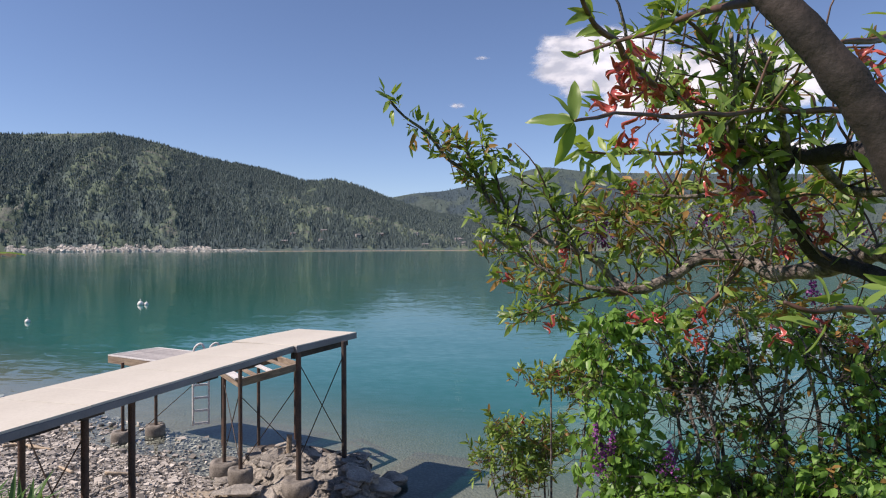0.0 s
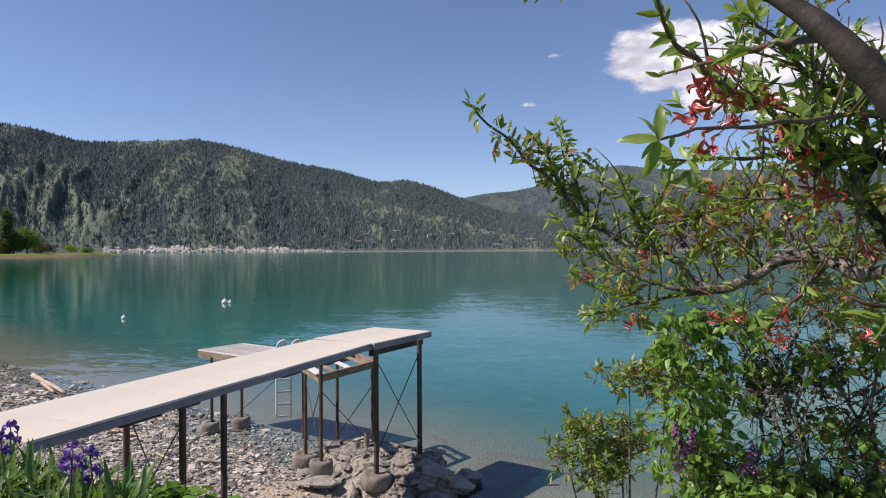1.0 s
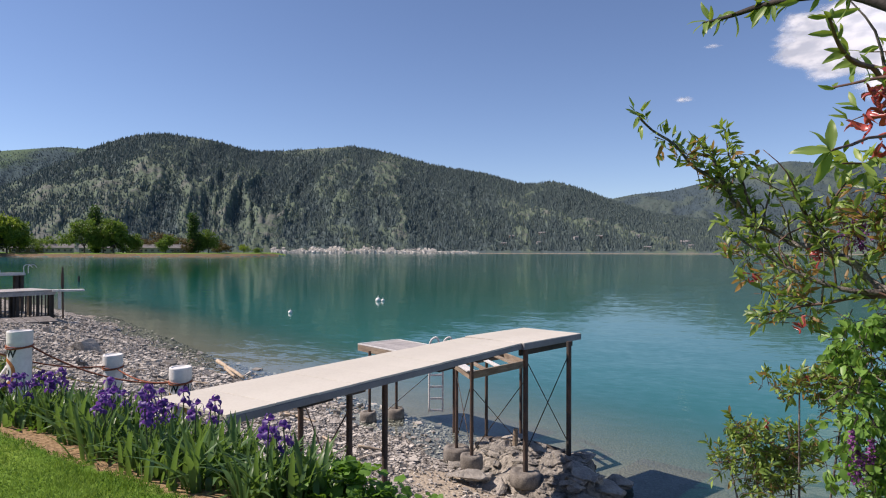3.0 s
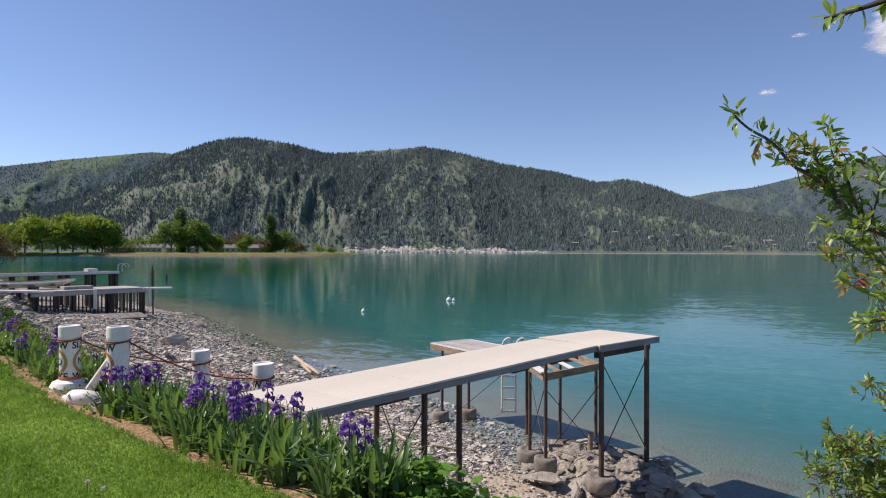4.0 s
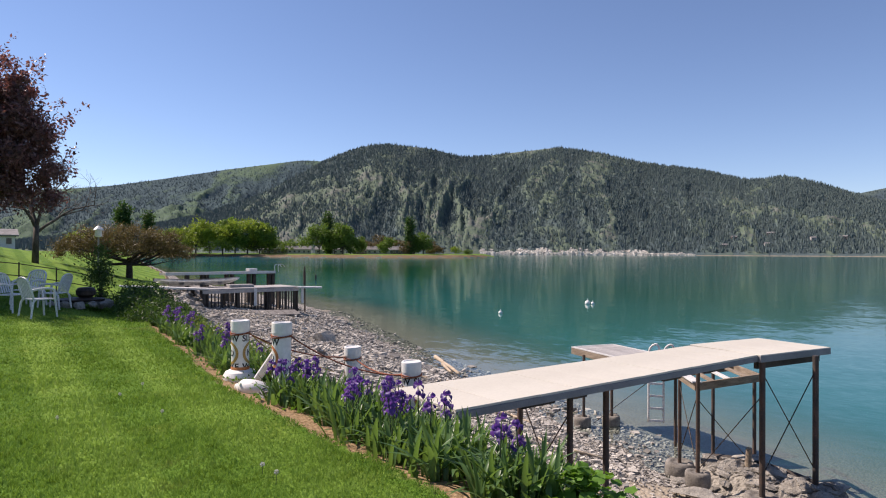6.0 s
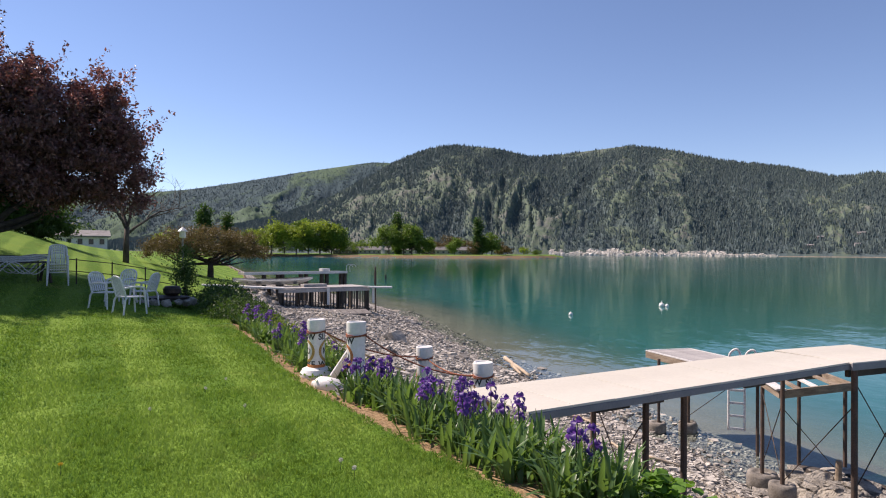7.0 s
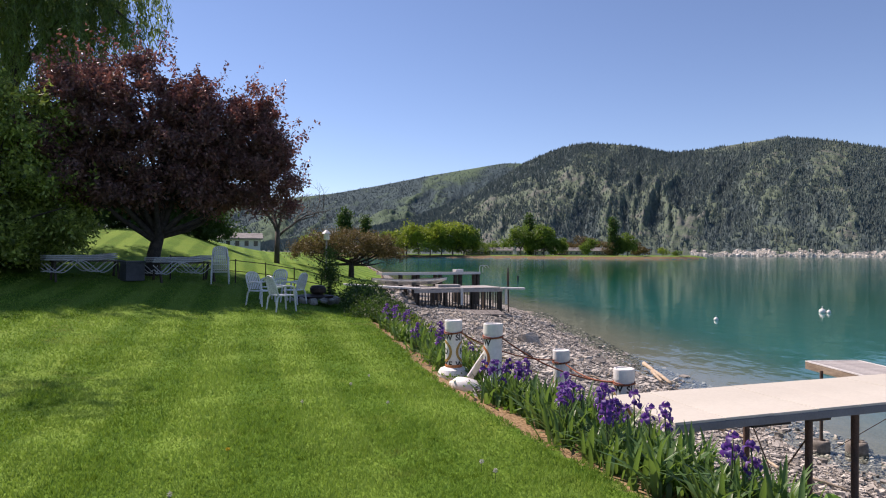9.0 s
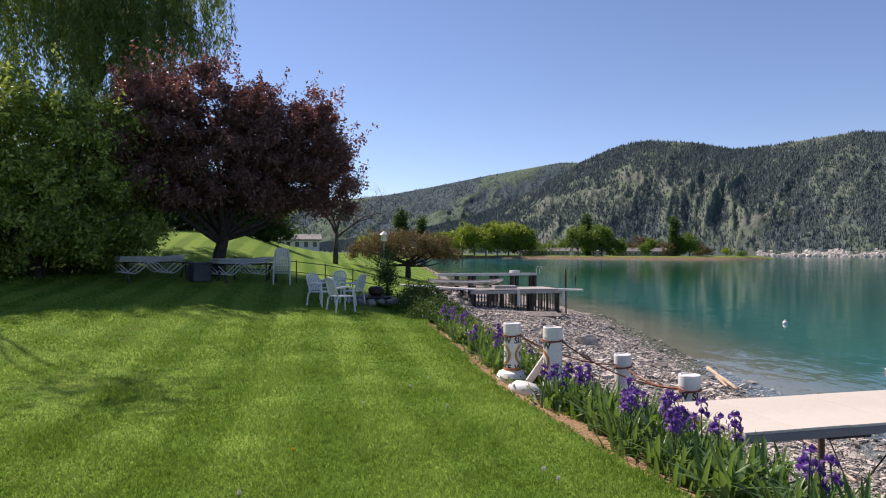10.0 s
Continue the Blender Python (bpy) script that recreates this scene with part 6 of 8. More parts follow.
def rowing_boat(at, turn, label):
    ob = thing("rowing_boat", at, label, "boat", turn=turn)
    bm = bmesh.new()
    rings = []
    for i in range(15):
        t = i / 14
        w = 0.55 * math.sin(math.pi * (0.06 + 0.9 * t)) ** 0.6
        k = 0.10 * (2 * t - 1) ** 2
        rings.append([bm.verts.new(((t - 0.5) * 4.6, w * math.cos(a), 0.22 + k - (0.34 + k * 0.3) * math.sin(a) * min(1, w * 2.5))) for a in np.linspace(0, math.pi, 9)])
    for a, b in zip(rings, rings[1:]):
        for j in range(8):
            bm.faces.new((a[j], a[j + 1], b[j + 1], b[j]))
    bmesh.ops.solidify(bm, geom=bm.faces[:], thickness=0.02)
    hull = part("hull", bm, ALLOY, ob, "dull metal hull", smooth=True)
    for x in (-1.0, 0.1, 1.1):
        bm = bmesh.new()
        box(bm, (x - 0.13, -0.46, 0.08), (x + 0.13, 0.46, 0.11))
        part("thwart", bm, GREY_BOARD, ob)


rowing_boat((-32.9, 19.9, 2.42), 74, "long grey metal rowing boat beside the dock")
bm = bmesh.new()
rod(bm, (-31.0, 26.0, -0.8), (-31.02, 25.95, 3.3), 0.05, 0.045)
rod(bm, (-31.02, 25.95, 2.2), (-31.02, 25.95, 3.0), 0.075)
tagged(part("mooring_post", bm, RUSTY), "slim dark mooring post by the shore", "post")

# stone bank below the neighbour's lawn
for k in range(90):
    t = k / 89
    x, y = -21.5 - 16 * t + rr.uniform(-0.9, 0.9), 12.0 + 9.3 * t + rr.uniform(-0.4, 1.3)
    s = rr.uniform(0.3, 0.75)
    rock((x, y, ground_z(x, y) + 0.05), (s, s * rr.uniform(0.7, 1.1), s * rr.uniform(0.6, 0.9)), rr.uniform(0, 360), "grey angular boulder in the stone bank", "stone bank boulders", k)


# ---- the fruit tree and the lilac beside the viewer ----
PEACH_LEAF = leafy("peach_leaf", (0.070, 0.145, 0.028), (0.260, 0.365, 0.085), (0.36, 0.50, 0.06), 0.36, 0.42, 0.45)
PEACH_BRONZE = leafy("bronze_young_leaf", (0.20, 0.125, 0.035), (0.38, 0.22, 0.08), (0.48, 0.3, 0.08), 0.4, 0.45)
CURL_RED = leafy("curled_red_leaf", (0.26, 0.028, 0.030), (0.56, 0.13, 0.11), (0.58, 0.10, 0.07), 0.22, 0.28, 0.6)
LILAC_LEAF = leafy("lilac_leaf", (0.085, 0.19, 0.035), (0.22, 0.40, 0.085), (0.36, 0.58, 0.08), 0.40, 0.42, 0.4)
# Darker twin of the lilac leaf; shade inside the bush is put into colour.
LILAC_SHADE = leafy("shade_toned_lilac_leaf", (0.045, 0.08, 0.02), (0.15, 0.215, 0.055), (0.12, 0.17, 0.03), 0.25, 0.5)
LILAC_FLOWER = leafy("lilac_flower", (0.14, 0.03, 0.15), (0.34, 0.11, 0.34), (0.3, 0.1, 0.4), 0.25, 0.5)
PEACH_BARK = surface("rough_dark_peach_bark", (0.018, 0.014, 0.012), (0.055, 0.043, 0.036), 22, 0.9, bump=1.0, distance=0.02, fine=70)
# Dark brown bark, with the trunk's shade put into its colour as well.
TRUNK_BARK = surface("smooth_shade_darkened_bark", (0.012, 0.009, 0.008), (0.036, 0.026, 0.022), 30, 0.8, bump=0.5, distance=0.003, fine=140)
GREY_BARK = surface("silvery_old_bark", (0.060, 0.048, 0.041), (0.31, 0.27, 0.235), 26, 0.8, bump=1.0, distance=0.012, fine=95, dirt=0.75)
TWIG_BARK = surface("reddish_twig_bark", (0.06, 0.03, 0.022), (0.15, 0.075, 0.05), 30, 0.6, bump=0.3, distance=0.002)


def blades(base, direction, length, width, rng, curl=0.25, fold=0.3):
    """Curved pointed leaves of eight triangles each."""
    n = len(base)
    d = direction / (np.linalg.norm(direction, axis=1)[:, None] + 1e-9)
    s = np.cross(d, rng.normal(size=(n, 3)))
    s /= np.linalg.norm(s, axis=1)[:, None] + 1e-9
    up = np.cross(s, d)
    up = np.where(up[:, 2:3] < 0, -up, up)
    ln, w = length[:, None], width[:, None] / 2
    c = curl * rng.uniform(0.2, 1.6, n)[:, None]
    mid1, mid2 = base + d * ln * 0.33 + up * ln * 0.05, base + d * ln * 0.68 - up * ln * 0.15 * c * 2
    tip = base + d * ln * 0.96 - up * ln * 0.5 * c
    lift = up * w * fold
    v = np.stack([base, mid1 + s * w + lift, mid1, mid1 - s * w + lift, mid2 + s * w * 0.82 + lift, mid2, mid2 - s * w * 0.82 + lift, tip], 1)
    f = np.array([(0, 1, 2), (0, 2, 3), (1, 4, 5), (1, 5, 2), (2, 5, 6), (2, 6, 3), (4, 7, 5), (5, 7, 6)])
    return v.reshape(-1, 3), (np.arange(n)[:, None, None] * 8 + f).reshape(-1, 3)


def sprays(starts, dirs, rng, leaves, length, leaf, width):
    """Short shoots with leaves in tufts: leaf bases and ways."""
    bases, ways, ends = [], [], []
    for p, d in zip(starts, dirs):
        d = d / np.linalg.norm(d)
        ln = length * rng.uniform(0.6, 1.4)
        k = max(3, int(leaves * rng.uniform(0.6, 1.4)))
        t = rng.random(k) ** 0.6
        side = rng.normal(size=(k, 3))
        side -= d * (side @ d)[:, None]
        side /= np.linalg.norm(side, axis=1)[:, None]
        bases.append(p + d * (ln * t)[:, None])
        ways.append(side * rng.uniform(0.5, 1.1, k)[:, None] + d * rng.uniform(0.3, 1.1, k)[:, None])
        ends.append((p, p + d * ln))
    b, w = np.concatenate(bases), np.concatenate(ways)
    n = len(b)
    ll = leaf * rng.uniform(0.55, 1.3, n)
    return b, w, ll, ll * width * rng.uniform(0.8, 1.2, n), ends


peach = thing("peach_tree", (1.45, 1.30, ground_z(1.45, 1.30)), "gnarled fruit tree with narrow leaves and curled red ones", "tree")
PEACH_AT = Vector(peach.location)
peach_paths = []


def peach_limb(name, r0, r1, points):
    """A knotty limb from its tip down to where it springs."""
    n = max(8, 5 * len(points))
    path = smooth_path([Vector(p) - PEACH_AT for p in points], n)
    rad = []
    for i, p in enumerate(path):
        t = i / (n - 1)
        knots = 1 + 0.22 * noise.noise(p * 16) + 0.14 * noise.noise(p * 45)
        rad.append((r0 + (r1 - r0) * t ** 1.15) * knots)
    if name != "trunk":
        path = [p + Vector((noise.noise(p * 9), noise.noise(p * 9 + Vector((7, 0, 0))), noise.noise(p * 9 + Vector((0, 7, 0))))) * min(0.02, 0.8 * r1 + 0.003) for p in path]
    bm = bmesh.new()
    tube(bm, path, rad, 14 if r1 > 0.03 else 9 if r1 > 0.012 else 6)
    mat = TRUNK_BARK if name == "trunk" or r0 == 0.002 and r1 == 0.009 else PEACH_BARK if r0 > 0.0075 and r1 > 0.02 else GREY_BARK if r1 > 0.0095 else TWIG_BARK
    part(name, bm, mat, peach, smooth=True)
    peach_paths.append((name, path, rad))


peach_limb("trunk", 0.009, 0.034, [(0.215, 0.60, 4.480), (0.255, 0.565, 4.430), (0.285, 0.54, 4.385), (0.312, 0.525, 4.340), (0.342, 0.515, 4.29), (0.38, 0.505, 4.22), (0.44, 0.50, 4.10), (0.62, 0.60, 3.60), (1.02, 0.95, 3.00), (1.45, 1.30, 2.41)])
peach_limb("limb", 0.002, 0.009, [(-0.02, 0.79, 4.560), (0.02, 0.76, 4.558), (0.09, 0.70, 4.548), (0.155, 0.645, 4.526), (0.215, 0.60, 4.480)])
peach_limb("limb", 0.026, 0.034, [(0.92, 1.36, 4.38), (1.02, 1.30, 4.29), (1.08, 1.28, 4.05), (1.12, 1.2, 3.6), (1.20, 1.12, 2.85)])
peach_limb("twig", 0.003, 0.009, [(0.178, 0.90, 4.585), (0.22, 0.98, 4.548), (0.315, 1.15, 4.54), (0.463, 1.45, 4.567), (0.61, 1.75, 4.61)])
peach_limb("limb", 0.004, 0.033, [(-0.18, 2.26, 4.71), (-0.08, 2.30, 4.61), (0.03, 2.35, 4.50), (0.14, 2.40, 4.41), (0.21, 2.40, 4.31), (0.31, 2.40, 4.25), (0.41, 2.35, 4.20), (0.54, 2.30, 4.15), (0.59, 2.30, 4.08), (0.67, 2.25, 4.04), (0.76, 2.25, 4.06), (0.83, 2.25, 4.11), (0.89, 2.25, 4.15), (0.97, 2.20, 4.16), (1.03, 2.10, 4.13), (1.08, 2.00, 4.11), (1.14, 1.90, 4.13), (1.18, 1.70, 4.17), (1.12, 1.45, 4.10), (1.07, 1.30, 4.05)])
peach_limb("limb", 0.008, 0.026, [(0.61, 1.75, 4.61), (0.68, 1.72, 4.54), (0.75, 1.70, 4.47), (0.82, 1.68, 4.44), (0.89, 1.62, 4.42), (0.93, 1.50, 4.41), (0.92, 1.36, 4.38)])
peach_limb("limb", 0.016, 0.024, [(0.87, 1.62, 4.40), (0.89, 1.70, 4.33), (0.96, 1.75, 4.24), (1.03, 1.75, 4.15), (1.10, 1.60, 4.10), (1.10, 1.30, 4.02)])
peach_limb("limb", 0.009, 0.012, [(0.71, 1.60, 4.37), (0.77, 1.60, 4.41), (0.81, 1.60, 4.41), (0.83, 1.62, 4.34), (0.86, 1.65, 4.28)])
peach_limb("limb", 0.01, 0.016, [(0.93, 1.60, 4.41), (1.02, 1.70, 4.36), (1.11, 1.75, 4.33), (1.15, 1.60, 4.32), (0.99, 1.32, 4.26)])
peach_limb("twig", 0.002, 0.005, [(0.205, 0.99, 4.478), (0.25, 0.80, 4.455), (0.272, 0.65, 4.425), (0.285, 0.55, 4.395)])
peach_limb("twig", 0.0018, 0.008, [(0.15, 0.74, 4.33), (0.25, 0.90, 4.37), (0.42, 1.15, 4.42), (0.61, 1.35, 4.47), (0.78, 1.45, 4.49), (0.93, 1.50, 4.50)])
peach_limb("twig", 0.002, 0.008, [(0.29, 1.30, 4.38), (0.41, 1.40, 4.39), (0.57, 1.50, 4.41), (0.76, 1.62, 4.44)])
peach_limb("twig", 0.002, 0.006, [(0.14, 2.45, 4.67), (0.15, 2.45, 4.57), (0.19, 2.43, 4.48), (0.22, 2.42, 4.38), (0.25, 2.40, 4.28)])
peach_limb("twig", 0.006, 0.01, [(0.08, 2.38, 4.56), (0.11, 2.39, 4.48), (0.16, 2.40, 4.39)])
peach_limb("twig", 0.003, 0.008, [(0.35, 2.30, 4.42), (0.39, 2.32, 4.34), (0.44, 2.33, 4.25), (0.46, 2.34, 4.18)])
peach_limb("twig", 0.003, 0.006, [(0.53, 2.30, 4.43), (0.48, 2.32, 4.35), (0.44, 2.33, 4.27)])
peach_limb("twig", 0.003, 0.009, [(0.49, 1.40, 4.70), (0.56, 1.42, 4.66), (0.64, 1.45, 4.60), (0.74, 1.50, 4.55), (0.80, 1.50, 4.50)])
peach_limb("twig", 0.004, 0.012, [(0.63, 1.42, 4.66), (0.66, 1.45, 4.55), (0.69, 1.55, 4.47), (0.73, 1.65, 4.44)])
peach_limb("twig", 0.006, 0.014, [(0.72, 1.45, 4.62), (0.77, 1.50, 4.55), (0.82, 1.55, 4.47), (0.86, 1.60, 4.41)])
peach_limb("twig", 0.003, 0.012, [(0.11, 2.30, 4.29), (0.23, 2.30, 4.19), (0.35, 2.28, 4.11), (0.51, 2.26, 4.05), (0.62, 2.25, 4.04)])
peach_limb("twig", 0.003, 0.009, [(0.24, 2.35, 3.94), (0.36, 2.32, 3.97), (0.51, 2.28, 4.01), (0.66, 2.25, 4.03)])
peach_limb("twig", 0.002, 0.005, [(0.32, 0.62, 4.13), (0.35, 0.62, 4.12), (0.42, 0.66, 4.12), (0.60, 0.80, 4.11)])
peach_limb("twig", 0.002, 0.005, [(0.34, 0.55, 4.36), (0.40, 0.60, 4.38), (0.60, 0.80, 4.45)])
peach_limb("twig", 0.003, 0.008, [(0.78, 2.10, 3.89), (0.82, 2.10, 3.96), (0.91, 2.15, 4.03), (0.99, 2.15, 4.13)])
peach_limb("twig", 0.003, 0.012, [(0.52, 1.95, 4.37), (0.68, 1.95, 4.34), (0.82, 1.90, 4.35), (0.90, 1.75, 4.34)])

SPRAY_LOW = [(-0.11, 2.30, 4.64, 0.05, 0.05, 0.05), (0.01, 2.35, 4.54, 0.07, 0.07, 0.06), (0.14, 2.38, 4.44, 0.08, 0.08, 0.06), (0.20, 2.43, 4.55, 0.05, 0.05, 0.08), (0.24, 2.35, 4.16, 0.12, 0.12, 0.05), (0.35, 2.30, 4.07, 0.16, 0.16, 0.09), (0.37, 2.30, 3.96, 0.12, 0.12, 0.05), (0.52, 2.30, 4.27, 0.14, 0.14, 0.10), (0.69, 2.20, 4.30, 0.20, 0.20, 0.14)]
SPRAY_MID = [(0.70, 2.25, 4.14, 0.20, 0.20, 0.10), (0.88, 2.15, 4.32, 0.18, 0.18, 0.14), (0.72, 1.90, 4.42, 0.12, 0.12, 0.10), (1.00, 2.10, 4.26, 0.18, 0.18, 0.14), (1.13, 2.00, 4.27, 0.16, 0.16, 0.12), (1.19, 1.90, 4.37, 0.16, 0.16, 0.10), (0.90, 2.20, 4.05, 0.25, 0.25, 0.08), (1.08, 2.00, 4.01, 0.20, 0.20, 0.08)]
SPRAY_TOP = [(0.44, 1.50, 4.49, 0.07, 0.07, 0.06), (0.61, 1.60, 4.58, 0.10, 0.10, 0.09), (0.74, 1.55, 4.60, 0.12, 0.12, 0.12), (0.64, 1.45, 4.68, 0.14, 0.14, 0.08), (0.95, 1.70, 4.61, 0.12, 0.12, 0.12), (1.10, 1.70, 4.64, 0.12, 0.12, 0.14), (1.11, 1.70, 4.21, 0.12, 0.12, 0.10)]


def farther(blobs, k):
    """The same hollows of air, k times as far from the path."""
    return [(x * k, y * k, 4.185 + (z - 4.185) * k, a * k, b * k, c * k) for x, y, z, a, b, c in blobs]


SPRAY_LOW = SPRAY_LOW[:4] + farther(SPRAY_LOW[4:], 1.16)
SPRAY_MID = farther(SPRAY_MID, 1.17)
SPRAY_TOP = farther(SPRAY_TOP, 1.2)
SHRUB_BLOBS = [(0.36, 3.75, 3.10, 0.16, 0.16, 0.10), (0.58, 3.80, 3.02, 0.14, 0.14, 0.14), (0.47, 3.75, 2.88, 0.22, 0.22, 0.12), (0.66, 3.80, 3.09, 0.08, 0.08, 0.12), (0.24, 3.75, 2.96, 0.12, 0.12, 0.05), (0.55, 3.60, 3.43, 0.16, 0.16, 0.05), (0.75, 3.50, 3.50, 0.20, 0.20, 0.09), (0.72, 3.50, 3.36, 0.10, 0.10, 0.05), (0.84, 3.50, 3.63, 0.12, 0.12, 0.10)]
LILAC_OUTER = [(0.83, 3.20, 3.74, 0.22, 0.22, 0.16), (0.99, 3.10, 3.83, 0.22, 0.22, 0.12), (0.85, 3.10, 3.48, 0.22, 0.22, 0.20), (0.77, 3.00, 3.27, 0.20, 0.20, 0.20), (0.87, 2.90, 3.12, 0.28, 0.28, 0.15), (1.11, 2.85, 3.16, 0.22, 0.22, 0.12), (1.33, 3.00, 3.68, 0.16, 0.16, 0.08), (1.56, 2.80, 3.79, 0.20, 0.20, 0.12), (1.42, 2.45, 3.20, 0.18, 0.14, 0.10), (1.60, 2.30, 3.24, 0.14, 0.12, 0.14)]
LILAC_INNER = [(1.72, 2.60, 3.77, 0.16, 0.16, 0.18), (1.66, 2.50, 3.48, 0.14, 0.14, 0.20), (1.47, 2.60, 3.25, 0.25, 0.25, 0.12), (1.58, 2.40, 3.28, 0.20, 0.20, 0.12), (1.41, 2.90, 3.37, 0.16, 0.16, 0.06), (1.15, 3.10, 3.59, 0.14, 0.14, 0.10), (1.29, 2.70, 3.14, 0.20, 0.20, 0.10)]
CURLED_A = [(0.58, 1.55, 4.57), (0.49, 1.50, 4.50), (0.59, 1.50, 4.46), (0.67, 1.55, 4.42), (0.31, 1.12, 4.50), (0.29, 1.10, 4.435), (0.48, 1.50, 4.57), (0.75, 1.55, 4.33), (0.72, 1.60, 4.34), (0.95, 1.70, 4.29), (0.97, 1.70, 4.24), (0.39, 1.35, 4.42), (0.77, 2.00, 3.92), (0.69, 2.10, 3.96), (0.62, 2.10, 3.95)]
CURLED_B = [(0.99, 1.90, 3.93), (1.09, 1.90, 3.97), (0.43, 2.30, 4.17), (0.22, 2.35, 4.08), (0.38, 2.30, 3.92), (0.84, 2.00, 4.29), (0.81, 1.20, 4.54), (0.67, 1.60, 4.35), (1.01, 1.90, 4.18), (0.44, 3.70, 3.20), (0.61, 3.50, 3.51), (0.33, 1.10, 4.52), (0.85, 2.10, 3.96), (1.27, 2.00, 3.90), (0.56, 1.90, 4.37)]
PANICLES = [(0.67, 2.85, 3.34), (0.70, 2.85, 3.25), (0.98, 2.80, 3.27), (0.76, 2.90, 3.30), (1.05, 2.60, 4.30), (1.15, 2.60, 4.23), (1.48, 2.30, 4.27), (0.63, 2.60, 4.29), (0.64, 2.60, 4.23), (1.43, 2.50, 4.01), (1.24, 2.60, 4.29)]

fruit_rng = np.random.default_rng(77)


def leaf_mass(name, blobs, count, leaves, length, leaf, width, mat, parent, at, twig_mat, rise=0.4, label="", bronze=0.0, droop=0.0):
    """Leafy shoots through the given hollows of air, and their twigs."""
    rng = fruit_rng
    c = in_blobs(blobs, count, rng, 0.2) - np.array(at)
    d = rng.normal(size=(count, 3))
    d[:, 2] += rise
    b, w, ll, ww, ends = sprays(c, d, rng, leaves, length, leaf, width)
    w[:, 2] -= droop
    share = rng.random(len(b)) < bronze
    for tag, sel, m in ((name, ~share, mat), ("young_" + name, share, PEACH_BRONZE)):
        if sel.any():
            v, f = blades(b[sel], w[sel], ll[sel], ww[sel], rng)
            o = new(tag, from_arrays(tag, v, f, m, True))
            o.parent = parent
            tagged(o, label if tag == name else "bronze-tinted young leaves")
    bm = bmesh.new()
    for p, q in ends:
        p, q = Vector(p), Vector(q)
        back = (p - q) * rng.uniform(0.05, 0.35) + Vector(rng.normal(size=3) * 0.02)
        tube(bm, [q, p, p + back], [0.0012, 0.0018, 0.0026], 4, False)
    tagged(part("twig_tangle", bm, twig_mat, parent), kind="stuff")


for nm, blobs, cnt in (("low_leaves", SPRAY_LOW, 195), ("middle_leaves", SPRAY_MID, 170), ("upper_leaves", SPRAY_TOP, 34)):
    leaf_mass(nm, blobs, cnt, 7, 0.08, 0.060, 0.25, PEACH_LEAF, peach, PEACH_AT, TWIG_BARK, 0.5, "narrow pointed green leaves", 0.36)

# upright shoots from the limbs
shoot_rng = random.Random(19)
shoots = []
for name, path, rad in list(peach_paths):
    for i in range(1, len(path) - 1):
        if 0.005 < rad[i] < 0.035 and shoot_rng.random() < 0.5 and (path[i] + PEACH_AT).y > 1.2 and (path[i] + PEACH_AT).x > 0.24:
            s = path[i]
            d = Vector((shoot_rng.gauss(-0.15, 0.45), shoot_rng.gauss(0, 0.4), shoot_rng.gauss(0.7, 0.5))).normalized()
            ln = shoot_rng.uniform(0.09, 0.30)
            bend = Vector((shoot_rng.gauss(0, 0.12), shoot_rng.gauss(0, 0.12), shoot_rng.gauss(0.08, 0.1))) * ln
            bm = bmesh.new()
            line = smooth_path([s, s + d * ln * 0.5 + bend, s + d * ln], 7)
            tube(bm, line, [0.0042 * (1 - 0.12 * j) for j in range(7)], 5)
            part("shoot", bm, TWIG_BARK if shoot_rng.random() < 0.65 else GREY_BARK, peach, smooth=True)
            shoots.append(("shoot", line[::-1], [0.003] * 7))
for entry in shoots[::3]:
    peach_paths.append(entry)

# leaves seated along the limbs themselves
b_all, d_all = [], []
for name, path, rad in peach_paths:
    for i, p in enumerate(path[:-1]):
        if rad[i] < 0.014 and (p + PEACH_AT).y > 1.2:
            for _ in range(2 if (p + PEACH_AT).x < 0.3 and (p + PEACH_AT).y > 2.1 else 1 if rad[i] > 0.004 or name == "shoot" else 2):
                out = np.array(path[i] - path[i + 1])
                out = out / np.linalg.norm(out) * 0.7 + fruit_rng.normal(size=3) * 0.55
                out[2] += 0.25
                b_all.append(np.array(p.lerp(path[i + 1], fruit_rng.random())))
                d_all.append(out)
b, w, ll, ww, ends = sprays(np.array(b_all), np.array(d_all), fruit_rng, 3, 0.03, 0.050, 0.27)
v, f = blades(b, w, ll, ww, fruit_rng)
o = new("limb_leaves", from_arrays("limb_leaves", v, f, PEACH_LEAF, True))
o.parent = peach

# the large leaves at the tip of the shoot nearest to the viewer, each by itself
def large_leaf(base, way, length, width, curl, roll):
    """A lance-shaped leaf, folded along its midrib and bent back at the tip."""
    d = Vector(way).normalized()
    side = d.cross(Vector((0.3, -0.9, 0.35))).normalized()
    side = (Matrix.Rotation(roll, 3, d) @ side).normalized()
    up = side.cross(d).normalized()
    bm = bmesh.new()
    rows = []
    for i in range(13):
        t = i / 12
        half = 0.5 * width * math.sin(math.pi * t ** 0.8) ** 0.85 * (1 + 0.06 * math.sin(17 * t)) + 0.0004
        c = Vector(base) + d * length * (t - 0.12 * curl * t ** 3) - up * length * curl * 0.45 * t * t
        wave = 0.06 * width * math.sin(11 * t)
        rows.append([bm.verts.new(c + side * half * f + up * (abs(f) * half * 0.32 + wave * f * f)) for f in (-1, -0.55, 0, 0.55, 1)])
    for a, b in zip(rows, rows[1:]):
        for q in range(4):
            bm.faces.new((a[q], a[q + 1], b[q + 1], b[q]))
    part("leaf", bm, PEACH_LEAF, peach, smooth=True)


